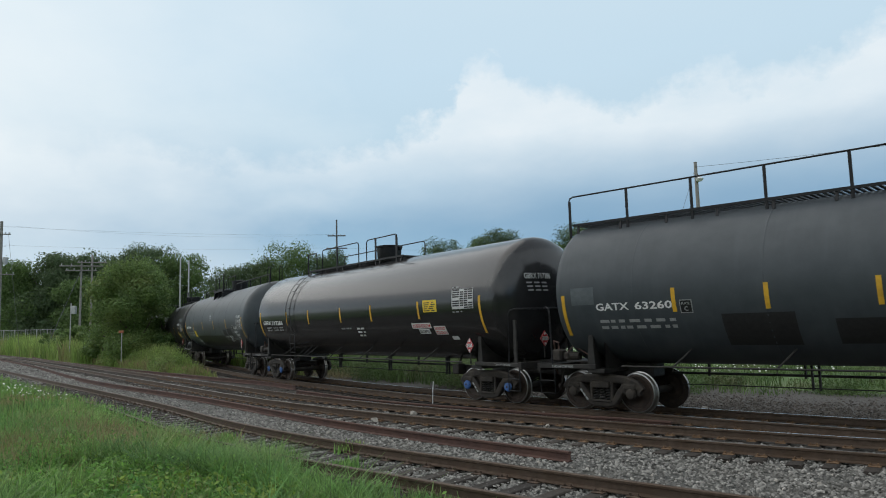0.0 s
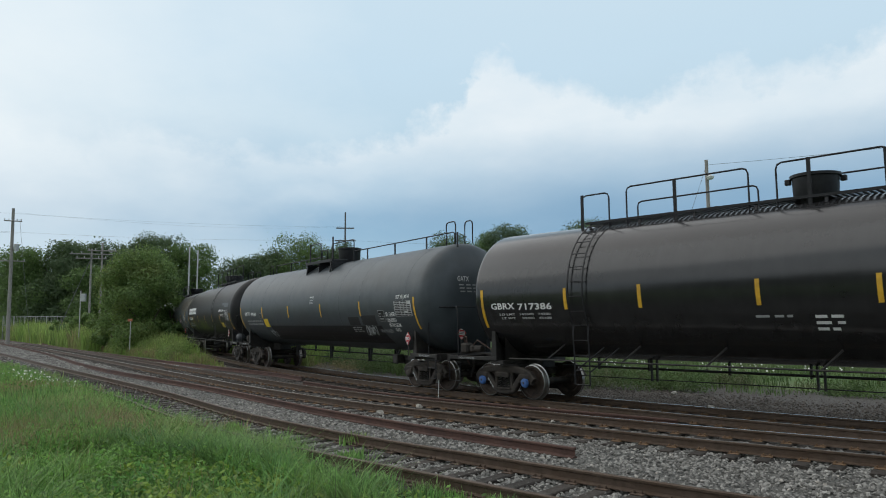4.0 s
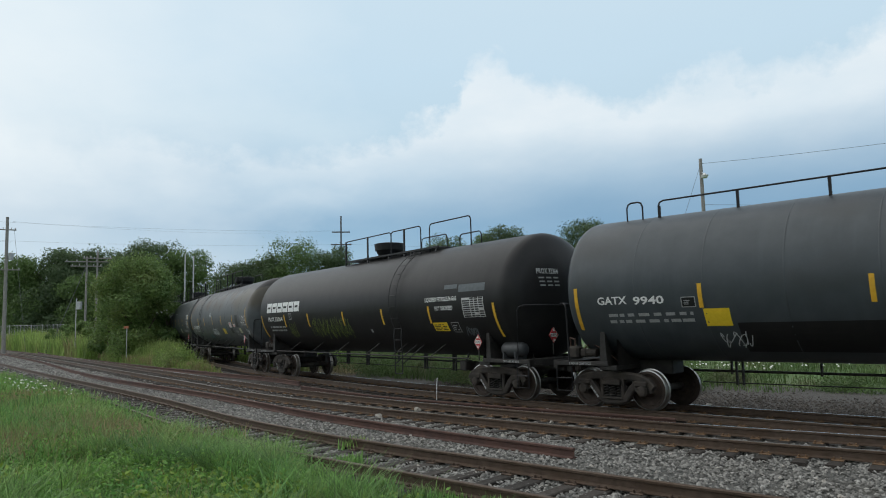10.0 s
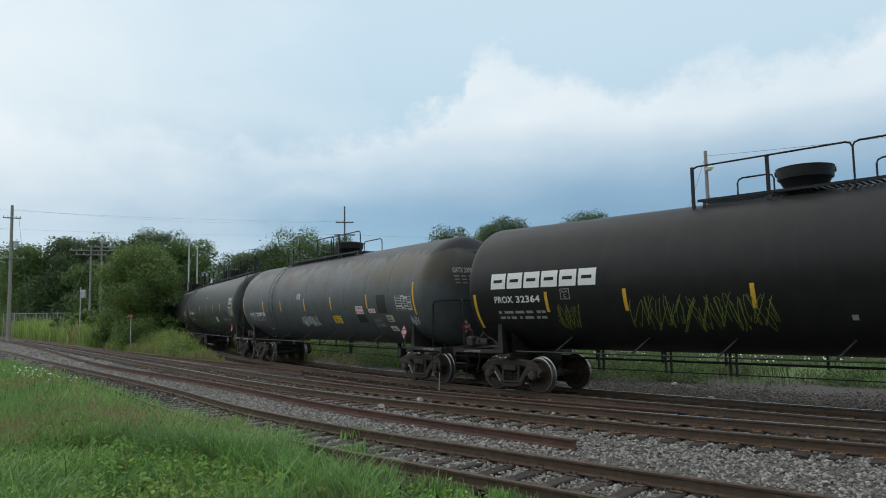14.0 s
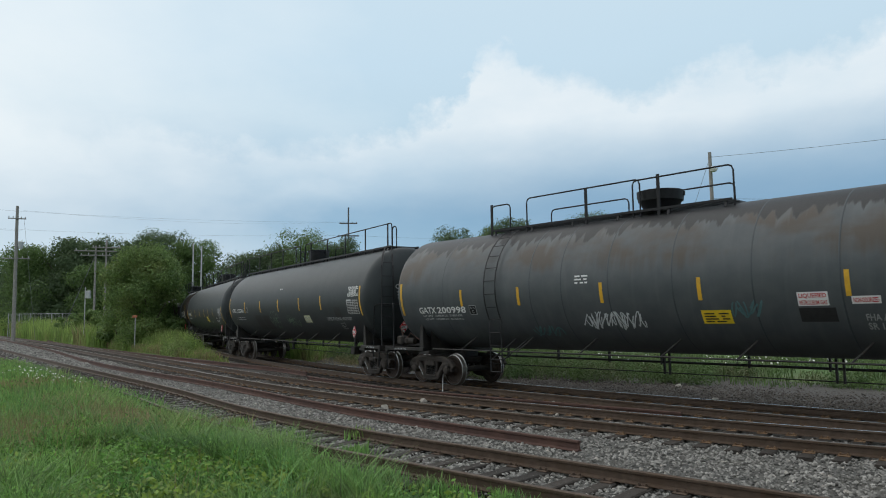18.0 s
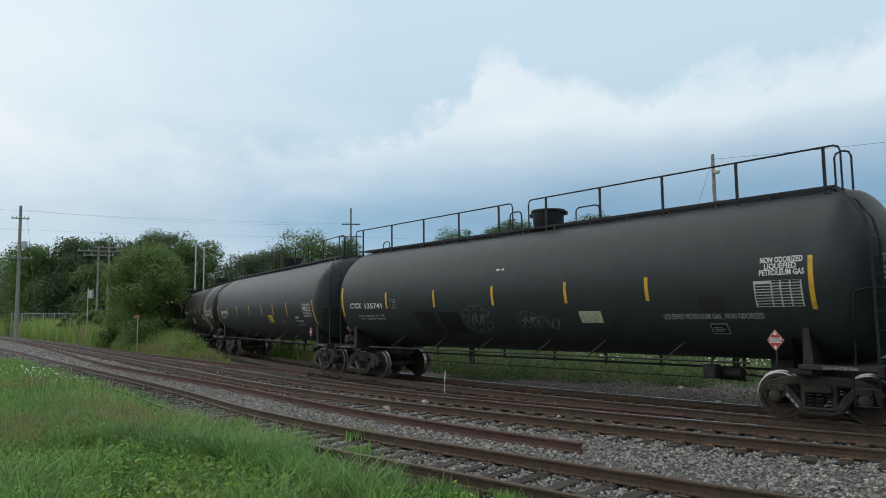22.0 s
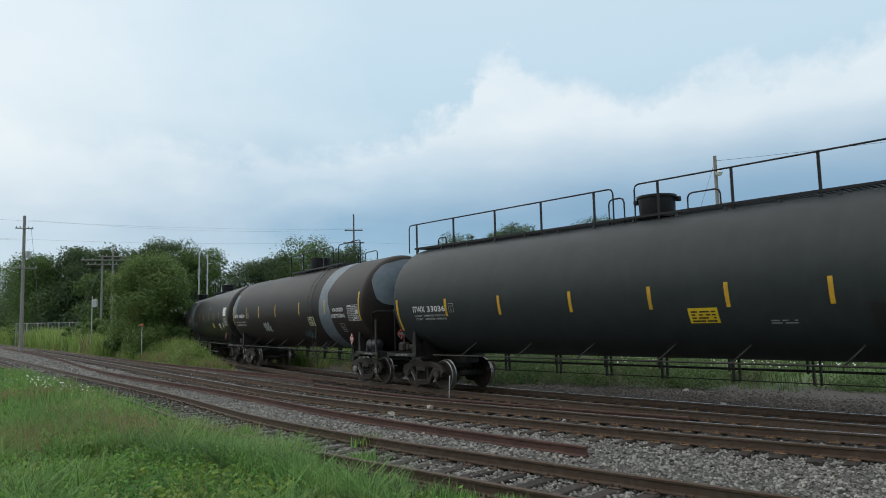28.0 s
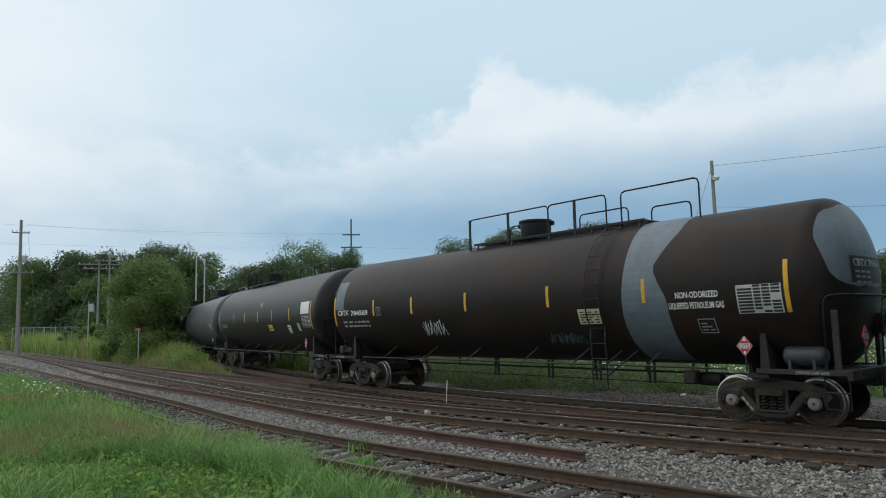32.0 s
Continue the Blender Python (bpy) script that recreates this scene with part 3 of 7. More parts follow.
ZC, RT = 2.80, 1.705         # the tank's axis height and radius
HB, HD, HP = 8.12, 0.70, 2.25  # half length of the barrel, depth of a head and how tight its knuckle is
REAR_HEAD = 0.7                # the rear heads are flatter


def head_depth(k):
    """How far a head bulges at k times the radius."""
    return HD * max(0.0, 1 - min(1.0, k)**HP)**(1 / HP)


def wrap(x, z, off=0.006):
    """A point of the near flank at height z."""
    k = max(-0.99, min(0.99, (z - ZC) / RT))
    c = math.sqrt(1 - k * k)
    return (x, -(RT + off) * c, ZC + (RT + off) * k)


def patch(sh, x0, x1, z0, z1, off=0.006, mat=0, skew=0.0):
    """A painted or glued panel on the flank."""
    n = max(2, int((z1 - z0) / 0.12) + 1)
    rows = [[wrap(x0 + skew * k / n, z0 + (z1 - z0) * k / n, off), wrap(x1 + skew * k / n, z0 + (z1 - z0) * k / n, off)] for k in range(n + 1)]
    v = [p for r in rows for p in r]
    return sh.add(v, [(2 * i, 2 * i + 1, 2 * i + 3, 2 * i + 2) for i in range(n)], mat)


def writing(sh, body, x0, x1, z0, height, off=0.008, mat=0):
    v, f, w, h = text_shape(body)
    sx, sz = (x1 - x0) / w, height / h
    return sh.add([wrap(x0 + a * sx, z0 + b * sz, off) for a, b, _ in v], f, mat)


def bars(sh, x0, x1, z0, z1, lines, seed, off=0.008, mat=0):
    """Writing too small to be read."""
    r = random.Random(seed)
    h = (z1 - z0) / (lines * 2.1)
    for k in range(lines):
        z = z1 - (k + 1) * (z1 - z0) / lines
        x = x0
        while x < x1 - 0.05:
            w = r.uniform(0.08, 0.3)
            patch(sh, x, min(x1, x + w), z, z + h, off, mat)
            x += w + r.uniform(0.03, 0.12)


def table_panel(sh, x0, x1, z0, z1, seed):
    """A white ruled data panel: one sheet whose fields are dark between the rules."""
    r = random.Random(seed)
    cols, rows = [0.0], [0.0]
    for a, b in ((0.03, 0.36), (0.39, 0.55), (0.58, 0.75), (0.78, 0.97)):
        cols += [a, b]
    cols.append(1.0)
    for k in range(9):
        rows += [(k + 0.22) / 9, (k + 0.92) / 9]
    rows.append(1.0)
    n = len(cols)
    v = [wrap(x0 + (x1 - x0) * c, z0 + (z1 - z0) * q, 0.006) for q in rows for c in cols]
    for j in range(len(rows) - 1):
        for i in range(n - 1):
            dark = j % 2 == 1 and i % 2 == 1 and r.random() < 0.9
            sh.add([v[j * n + i], v[j * n + i + 1], v[(j + 1) * n + i + 1], v[(j + 1) * n + i]], [(0, 1, 2, 3)], 1 if dark else 0)


def scrawl(sh, x0, x1, z0, z1, seed, width=0.022, strokes=14, mat=0):
    """Sprayed scribble: quick looping strokes."""
    r = random.Random(seed)
    step = (x1 - x0) / strokes
    for k in range(strokes):
        cx = x0 + step * (k + 0.5)
        pts, a0, turn = [], r.uniform(0, 6.28), r.choice((-1, 1)) * r.uniform(2.5, 5.5)
        rx, rz = step * r.uniform(0.5, 1.1), (z1 - z0) * r.uniform(0.28, 0.5)
        cz = (z0 + z1) / 2 + r.uniform(-0.1, 0.1) * (z1 - z0)
        lean = r.uniform(-0.5, 0.5)
        for i in range(9):
            a = a0 + turn * i / 8
            zz = cz + math.sin(a * 1.3) * rz
            pts.append((cx + math.cos(a) * rx + lean * (zz - cz), min(max(zz, z0), z1)))
        v = []
        for i, (x, z) in enumerate(pts):
            xa, za = pts[max(i - 1, 0)]
            xb, zb = pts[min(i + 1, 8)]
            d = math.hypot(xb - xa, zb - za) or 1
            nx, nz = -(zb - za) / d * width / 2, (xb - xa) / d * width / 2
            v += [wrap(x + nx, z + nz, 0.007 + 0.0004 * k), wrap(x - nx, z - nz, 0.007 + 0.0004 * k)]
        sh.add(v, [(2 * i, 2 * i + 1, 2 * i + 3, 2 * i + 2) for i in range(8)], mat)


# ---- the tank cars: x forward (to the right), y away from the camera, z above the rails ----
TRUCK_X, AXLE_X, WHEEL_R = 7.10, 0.79, 0.457
CACHE = {}


def cached(key, make):
    if key not in CACHE:
        CACHE[key] = make()
    return CACHE[key]


def wheel_mesh(s):
    """One cast wheel: plate, tread and flange in one turning; s is its side."""
    prof = [(-0.14, 0.02), (-0.13, 0.12), (-0.05, 0.17), (-0.03, 0.24), (-0.05, 0.33), (-0.085, 0.36), (-0.085, WHEEL_R - 0.03), (-0.075, WHEEL_R - 0.004), (0.0, WHEEL_R), (0.035, WHEEL_R + 0.003), (0.045, WHEEL_R + 0.026), (0.062, WHEEL_R + 0.026), (0.07, WHEEL_R + 0.005), (0.07, 0.36), (0.02, 0.30), (0.02, 0.17), (0.08, 0.12), (0.09, 0.02)]
    mats = [0, 0, 0, 0, 0, 0, 1, 2, 2, 1, 1, 0, 0, 0, 0, 0, 0]
    if s > 0:
        prof, mats = [(-a, r) for a, r in prof][::-1], mats[::-1]
    sh = Shape()
    sh.lathe(prof, (0, s * 0.752, 0), "y", 32, mats=mats)
    return smooth_by_angle(sh.mesh("wheel", [M_WHEEL, M_TREAD, M_HEAD]), 35)


def axle_mesh(cap):
    """The axle with the bearing caps at its ends."""
    prof = [(-1.17, 0.03), (-1.165, 0.075), (-1.15, 0.11), (-1.12, 0.115), (-1.11, 0.13), (-0.93, 0.13), (-0.92, 0.085)]
    prof += [(-a, r) for a, r in prof[::-1]]
    mats = [1, 1, 1, 1, 0, 0, 0, 0, 0, 1, 1, 1, 1]
    sh = Shape()
    sh.lathe(prof, (0, 0, 0), "y", 18, mats=mats)
    return smooth_by_angle(sh.mesh("axle", [M_CAST, cap]), 35)


def side_frame_mesh():
    """A cast side frame: arched top member, sloping legs, spring opening, pedestals over the bearings."""
    sh = Shape()
    w = 0.14

    def beam(pts, h):
        rings = []
        for i, (x, z) in enumerate(pts):
            xa, za = pts[max(i - 1, 0)]
            xb, zb = pts[min(i + 1, len(pts) - 1)]
            d = math.hypot(xb - xa, zb - za)
            nx, nz = -(zb - za) / d * h / 2, (xb - xa) / d * h / 2
            b = 0.02
            rings.append([(x - nx, -w / 2 + b, z - nz), (x - nx, w / 2 - b, z - nz), (x - nx * 0.6, w / 2, z - nz * 0.6), (x + nx * 0.6, w / 2, z + nz * 0.6),
                          (x + nx, w / 2 - b, z + nz), (x + nx, -w / 2 + b, z + nz), (x + nx * 0.6, -w / 2, z + nz * 0.6), (x - nx * 0.6, -w / 2, z - nz * 0.6)])
        sh.loft(rings, 0, caps=True)

    beam([(-1.12, 0.52), (-1.0, 0.66), (-0.72, 0.75), (-0.35, 0.78), (0.35, 0.78), (0.72, 0.75), (1.0, 0.66), (1.12, 0.52)], 0.18)
    beam([(-0.72, 0.66), (-0.52, 0.46), (-0.36, 0.25), (-0.2, 0.205), (0.2, 0.205), (0.36, 0.25), (0.52, 0.46), (0.72, 0.66)], 0.17)
    for s in (-1, 1):
        beam([(s * 0.30, 0.24), (s * 0.30, 0.75)], 0.09)
        beam([(s * 1.04, 0.60), (s * 1.06, 0.42)], 0.08)
        beam([(s * 0.66, 0.66), (s * 0.68, 0.44)], 0.08)
        sh.box(s * 0.82 - 0.18, s * 0.82 + 0.18, -0.10, 0.09, 0.54, 0.68, 0, 0.03)
    sh.box(-0.26, 0.26, -0.12, 0.12, 0.56, 0.70, 0, 0.02)
    sh.box(-0.28, 0.28, -0.10, 0.10, 0.24, 0.28, 0, 0.01)
    sh.v = [(p[0] * 0.93, p[1], p[2]) for p in sh.v]
    return sh.mesh("side_frame", [M_CAST])


def spring_mesh():
    """One coil spring of a truck."""
    pts = [(0.062 * math.cos(a), 0.062 * math.sin(a), 0.28 + 0.28 * a / (2 * math.pi * 4.5)) for a in np.linspace(0, 2 * math.pi * 4.5, 46)]
    return Shape().tube(pts, 0.017, sides=5).mesh("spring", [M_FRAME])


def bolster_mesh():
    sh = Shape().box(-0.2, 0.2, -1.1, 1.1, 0.56, 0.76, 0, 0.03)
    sh.lathe([(0.74, 0.24), (0.82, 0.2)], (0, 0, 0), "z", 16)
    for s in (-1, 1):                                                   # brake beams and shoes behind the wheels
        sh.tube([(s * 0.30, -0.8, 0.42), (s * 0.36, 0, 0.36), (s * 0.30, 0.8, 0.42)], 0, flat=(0.06, 0.09))
        for y in (-0.75, 0.75):
            sh.box(min(s * 0.34, s * 0.4), max(s * 0.34, s * 0.4), y - 0.05, y + 0.05, 0.3, 0.58, 0, 0.01)
    return sh.mesh("truck", [M_CAST])


def tank_mesh(paint, front, rear, sides=72):
    """The barrel with its two heads; front and rear are the barrel's lengths from the car's middle."""
    sh = Shape()
    curve = [math.pi / 2 * k / 16 for k in range(1, 16)]
    prof = [(-rear - REAR_HEAD * head_depth(math.sin(a)), RT * math.sin(a)) for a in curve]
    prof += [(x, RT) for x in np.linspace(-rear, front, 13)]
    prof += [(front + head_depth(math.sin(a)), RT * math.sin(a)) for a in curve[::-1]]
    sh.lathe(prof, (0, 0, ZC), "x", sides)
    me = sh.mesh("tank", paint if isinstance(paint, list) else [paint])
    return smooth_by_angle(me, 30)


def ring_mesh(paint, h=0.005, w=0.018):
    sh = Shape()
    sh.lathe([(-w, RT + 0.0005), (-w * 0.6, RT + h), (w * 0.6, RT + h), (w, RT + 0.0005)], (0, 0, ZC), "x", 64, caps=False)
    return smooth_by_angle(sh.mesh("seam", [paint]), 60)


def saddle_mesh(out=0.0):
    """Stub sill, cradle plates under the tank's end, bolster arms and the end platform (for the forward end)."""
    sh = Shape()
    sh.box(6.45, 8.95, -0.30, 0.30, 0.78, 1.14, 0, 0.03)
    for x in (6.95 + out, 7.29 + out):                                              # cradle webs, cut to the barrel
        pts = [(x, y, ZC - math.sqrt(max(0.0, (RT + 0.004)**2 - y * y))) for y in np.linspace(-1.25, 1.25, 15)]
        low = [(x, y, 0.92 if abs(y) < 0.6 else 1.0) for y in np.linspace(-1.25, 1.25, 15)]
        sh.loft([[(p[0] - 0.012, *p[1:]) for p in pts], [(p[0] - 0.012, *p[1:]) for p in low], [(p[0] + 0.012, *p[1:]) for p in low], [(p[0] + 0.012, *p[1:]) for p in pts]], 0, closed=False)
    sh.box(6.9 + out, 7.34 + out, -1.42, 1.42, 0.93, 1.02, 0, 0.01)
    sh.box(7.1 + out, 8.95, -1.46, -1.36, 1.02, 1.12, 0, 0.01)               # side sill of the end platform
    sh.box(7.1 + out, 8.95, 1.36, 1.46, 1.02, 1.12, 0, 0.01)
    sh.box(8.45, 8.9, -1.4, 1.4, 1.085, 1.115, 0)
    sh.box(8.84, 8.95, -1.46, 1.46, 0.95, 1.14, 0, 0.01)
    for s in (-1, 1):                                                   # upright bracket plates against the barrel
        sh.add([(x + out, s * y, z) for x, y, z in ((7.16, 1.38, 1.02), (7.36, 1.38, 1.02), (7.30, 1.38, 1.90), (7.20, 1.38, 1.90), (7.16, 1.1, 1.02), (7.36, 1.1, 1.02), (7.30, 1.34, 1.90), (7.20, 1.34, 1.90))],
               [(0, 1, 2, 3), (5, 4, 7, 6), (1, 5, 6, 2), (4, 0, 3, 7), (3, 2, 6, 7), (4, 5, 1, 0)])
    return sh.mesh("end_frame", [M_FRAME])


def coupler_mesh():
    sh = Shape().box(8.7, 9.05, -0.16, 0.16, 0.80, 1.02, 0, 0.03)
    sh.box(8.98, 9.16, -0.20, 0.05, 0.74, 1.06, 0, 0.04).box(9.04, 9.2, 0.03, 0.17, 0.76, 1.04, 0, 0.04)
    sh.tube([(8.9, 0.35, 0.85), (8.98, 0.36, 0.55), (9.08, 0.30, 0.42), (9.16, 0.2, 0.52)], 0.03, sides=6)
    sh.tube([(8.7, -0.45, 0.98), (9.0, -0.9, 0.95), (9.02, -1.35, 1.02), (9.02, -1.4, 1.25)], 0.016, sides=5)   # uncoupling lever
    return sh.mesh("coupler", [M_FRAME])


def bow(a, b, height, lean=0.12, n=3):
    """A rail loop that rises at a, runs level and comes down at b, with rounded corners (x, y, base z)."""
    a, b = Vector(a), Vector(b)
    d = (b - a).normalized() * lean
    up = Vector((0, 0, 1))
    return [a, a + up * (height - 0.12), a + up * (height - 0.035) + d * 0.3, a + up * height + d, b + up * height - d, b + up * (height - 0.035) - d * 0.3, b + up * (height - 0.12), b]


def end_rail_mesh():
    sh = Shape()
    sh.tube([(8.5, -1.45, 1.10), (8.53, -1.45, 2.36), (8.57, -1.43, 2.46), (8.68, -1.36, 2.50), (8.93, -1.1, 2.50), (8.93, 1.1, 2.50), (8.68, 1.36, 2.50), (8.57, 1.43, 2.46), (8.53, 1.45, 2.36), (8.5, 1.45, 1.10)], 0.022, sides=7)
    return sh.mesh("end_railing", [M_RAILING])


def stanchion_mesh():
    return Shape().box(8.62, 8.74, -1.40, -1.35, 1.10, 2.22, 0, 0.01).mesh("stanchion", [M_FRAME])


def end_ladder_mesh():
    """A ladder that stands before the forward head and bends back to the roof walkway."""
    sh = Shape()
    for y in (-1.32, -0.88):
        sh.tube([(8.84, y, 1.12), (8.84, y, 3.35), (8.74, y * 0.95, 3.80), (8.45, y * 0.8, 4.20), (8.15, y * 0.62, 4.45)], 0, flat=(0.05, 0.02))
    for z in np.arange(1.4, 3.5, 0.34):
        sh.tube([(8.84, -1.32, z), (8.84, -0.88, z)], 0.013, sides=5)
    sh.tube([(8.66, -1.22, 3.9), (8.66, -0.82, 3.9)], 0.013, sides=5)
    return sh.mesh("end_ladder", [M_RAILING])


def valve_mesh():
    """The brake control valve on the rear platform, with its pipes."""
    sh = Shape().box(-8.72, -8.42, -1.18, -0.86, 1.16, 1.46, 0, 0.05).box(-8.40, -8.22, -1.14, -0.92, 1.20, 1.40, 0, 0.04)
    sh.lathe([(-0.16, 0.05), (-0.14, 0.1), (0.14, 0.1), (0.16, 0.05)], (-8.12, -1.02, 1.30), "x", 12)
    sh.tube([(-8.6, -1.0, 1.45), (-8.6, -1.0, 1.62), (-8.8, -0.9, 1.66), (-8.9, -0.7, 1.2)], 0.022, 1)
    sh.tube([(-8.3, -1.05, 1.4), (-8.1, -1.1, 1.55), (-7.7, -1.0, 1.3), (-7.5, -0.9, 1.1)], 0.018, 1)
    sh.tube([(-8.72, -1.05, 1.25), (-9.0, -0.7, 1.15), (-9.05, -0.4, 0.8)], 0.02, 1)
    return sh.mesh("brake_valve", [M_CAST, M_PIPE])


def shoe_note_mesh(x0):
    """The readable note on the end platform's side sill."""
    v, f, w, h = text_shape("2 INCH HF COMP SHOES")
    return Shape().add([(x0 + a * 0.60 / w, -1.4635, 1.04 + b * 0.055 / h) for a, b, _ in v], f).mesh("sill_lettering", [M_DIM_WHITE])


def frame_note_mesh():
    """Pale stencil strip on a side frame's sloping leg."""
    sh = Shape()
    for k in range(3):
        a = k * 0.075
        sh.add([(-0.60 + a, -0.074, 0.50 - a * 1.2), (-0.565 + a, -0.074, 0.53 - a * 1.2), (-0.51 + a, -0.074, 0.46 - a * 1.2), (-0.545 + a, -0.074, 0.43 - a * 1.2)], [(0, 1, 2, 3)])
    return sh.mesh("stencil_strip", [M_DIM_WHITE])


def step_mesh():
    sh = Shape()
    y = -1.44
    sh.tube([(8.45, y, 1.02), (8.45, y, 0.42), (8.87, y, 0.42), (8.87, y, 1.02)], 0.018, sides=6)
    sh.tube([(8.45, y, 0.72), (8.87, y, 0.72)], 0.016, sides=6)
    return sh.mesh("step", [M_RAILING])


def side_rail_mesh(x0, x1):
    return Shape().tube([(x0, -1.50, 1.10), (x1, -1.50, 1.10)], 0.022, sides=6).mesh("side_railing", [M_FRAME])


def strut_mesh():
    return Shape().tube([(0, -1.50, 1.02), (0, -1.50, 1.10), (0.28, -1.12, 1.47)], 0.021, sides=6).mesh("strut", [M_FRAME])


def piping_mesh(seed):
    """Brake pipe and rod hung below the barrel, with hangers, valve and cylinder."""
    r = random.Random(seed)
    sh = Shape()
    sh.tube([(-6.2, 0.25, 0.86), (6.2, 0.25, 0.86)], 0.030, sides=7)
    sh.tube([(-5.9, 0.05, 0.62), (5.9, 0.05, 0.62)], 0.014, sides=6)
    for x in (-5.2, -3.4, -1.7, 0.1, 1.9, 3.6, 5.3):
        x += r.uniform(-0.2, 0.2)
        sh.box(x - 0.018, x + 0.018, 0.21, 0.29, 0.80, 1.2, 0)
        if r.random() < 0.6:
            for k in (-0.07, 0.07):
                sh.box(x + 0.25 + k - 0.02, x + 0.25 + k + 0.02, 0.02, 0.08, 0.58, 1.18, 0)
    return sh.mesh("brake_piping", [M_FRAME])


def brake_gear_mesh():
    sh = Shape()
    sh.lathe([(-0.28, 0.09), (-0.26, 0.15), (0.26, 0.15), (0.28, 0.09)], (5.6, -0.3, 0.78), "x", 16)
    sh.box(5.15, 5.45, -0.75, -0.45, 0.68, 0.98, 0, 0.03)
    sh.tube([(5.3, -0.6, 0.98), (5.3, -0.4, 1.3)], 0.03)
    sh.tube([(5.9, -0.3, 0.78), (6.4, -0.1, 0.7)], 0.03)
    return sh.mesh("brake_cylinder", [M_FRAME])


def reservoir_mesh():
    sh = Shape()
    sh.lathe([(-0.42, 0.02), (-0.40, 0.10), (-0.36, 0.17), (-0.30, 0.20), (0.30, 0.20), (0.36, 0.17), (0.40, 0.10), (0.42, 0.02)], (8.0, -1.08, 1.36), "x", 20)
    sh.box(7.75, 7.8, -1.3, -0.9, 1.1, 1.3, 0).box(8.2, 8.25, -1.3, -0.9, 1.1, 1.3, 0)
    return smooth_by_angle(sh.mesh("air_reservoir", [M_DARK_GREY]), 40)


def brake_wheel_mesh():
    sh = Shape()
    c = Vector((8.86, 0.62, 1.95))
    ring = [c + Vector((0, math.cos(a) * 0.27, math.sin(a) * 0.27)) for a in np.linspace(0, 2 * math.pi, 21)]
    sh.tube(ring, 0.016, sides=6)
    for k in range(5):
        a = k * 2 * math.pi / 5
        sh.tube([c, c + Vector((0, math.cos(a) * 0.27, math.sin(a) * 0.27))], 0.012, sides=5)
    sh.box(8.62, 8.84, 0.48, 0.76, 1.75, 2.15, 0, 0.03)
    sh.box(8.66, 8.74, 0.54, 0.70, 1.1, 1.8, 0, 0.02)
    return sh.mesh("brake_wheel", [M_RAILING])


def housing_mesh(kind):
    """The pressure dome on top: a wide bonnet with a rim, or a tapering one."""
    sh = Shape()
    z = ZC + RT - 0.06
    if kind == "taper":
        prof = [(0.0, 0.32), (0.12, 0.32), (0.14, 0.40), (0.34, 0.50), (0.36, 0.54), (0.60, 0.57), (0.62, 0.50), (0.64, 0.1)]
    else:
        prof = [(0.0, 0.42), (0.10, 0.42), (0.12, 0.43), (0.56, 0.45), (0.57, 0.49), (0.63, 0.49), (0.64, 0.42), (0.67, 0.08)]
    sh.lathe(prof, (0, 0, z), "z", 28)
    for k in (0.3, 3.4):
        sh.box(math.cos(k) * 0.52 - 0.06, math.cos(k) * 0.52 + 0.06, math.sin(k) * 0.52 - 0.05, math.sin(k) * 0.52 + 0.05, z + 0.46, z + 0.58, 0, 0.015)
    return smooth_by_angle(sh.mesh("valve_housing", [M_RAILING]), 40)


def placard_mesh():
    """A diamond warning board on a short stand, red with a white number panel."""
    sh = Shape()
    h, b = 0.16, 0.20
    sh.add([(0, -0.012, -b), (h, -0.012, 0), (0, -0.012, b), (-h, -0.012, 0), (0, 0.012, -b), (h, 0.012, 0), (0, 0.012, b), (-h, 0.012, 0)],
           [(0, 1, 2, 3), (7, 6, 5, 4), (0, 4, 5, 1), (1, 5, 6, 2), (2, 6, 7, 3), (3, 7, 4, 0)], 0)
    sh.add([(x, -0.016, z) for x, z in ((-0.11, -0.048), (0.11, -0.048), (0.11, 0.048), (-0.11, 0.048))], [(0, 1, 2, 3)], 1)
    v, f, w, hh = text_shape("1075")
    sh.add([(-0.095 + a * 0.19 / w, -0.019, -0.036 + c * 0.072 / hh) for a, c, _ in v], f, 2)
    sh.add([(x, -0.016, z) for x, z in ((-0.04, 0.1), (0.04, 0.1), (0.0, 0.18))], [(0, 1, 2)], 1)
    sh.add([(x, -0.016, z) for x, z in ((-0.02, -0.16), (0.02, -0.16), (0.02, -0.1), (-0.02, -0.1))], [(0, 1, 2, 3)], 1)
    e = 0.011
    for a, c in (((0, -b), (h, 0)), ((h, 0), (0, b)), ((0, b), (-h, 0)), ((-h, 0), (0, -b))):
        sh.add([(a[0], -0.015, a[1]), (c[0], -0.015, c[1]), (c[0] * (1 - e / h * 0.7), -0.015, c[1] * (1 - e / b * 0.7)), (a[0] * (1 - e / h * 0.7), -0.015, a[1] * (1 - e / b * 0.7))], [(0, 1, 2, 3)], 1)
    sh.tube([(0, 0.02, -b), (0, 0.02, -0.5)], 0.02, 3)
    return sh.mesh("placard", [M_RED, M_WHITE, M_BLACK, M_FRAME])


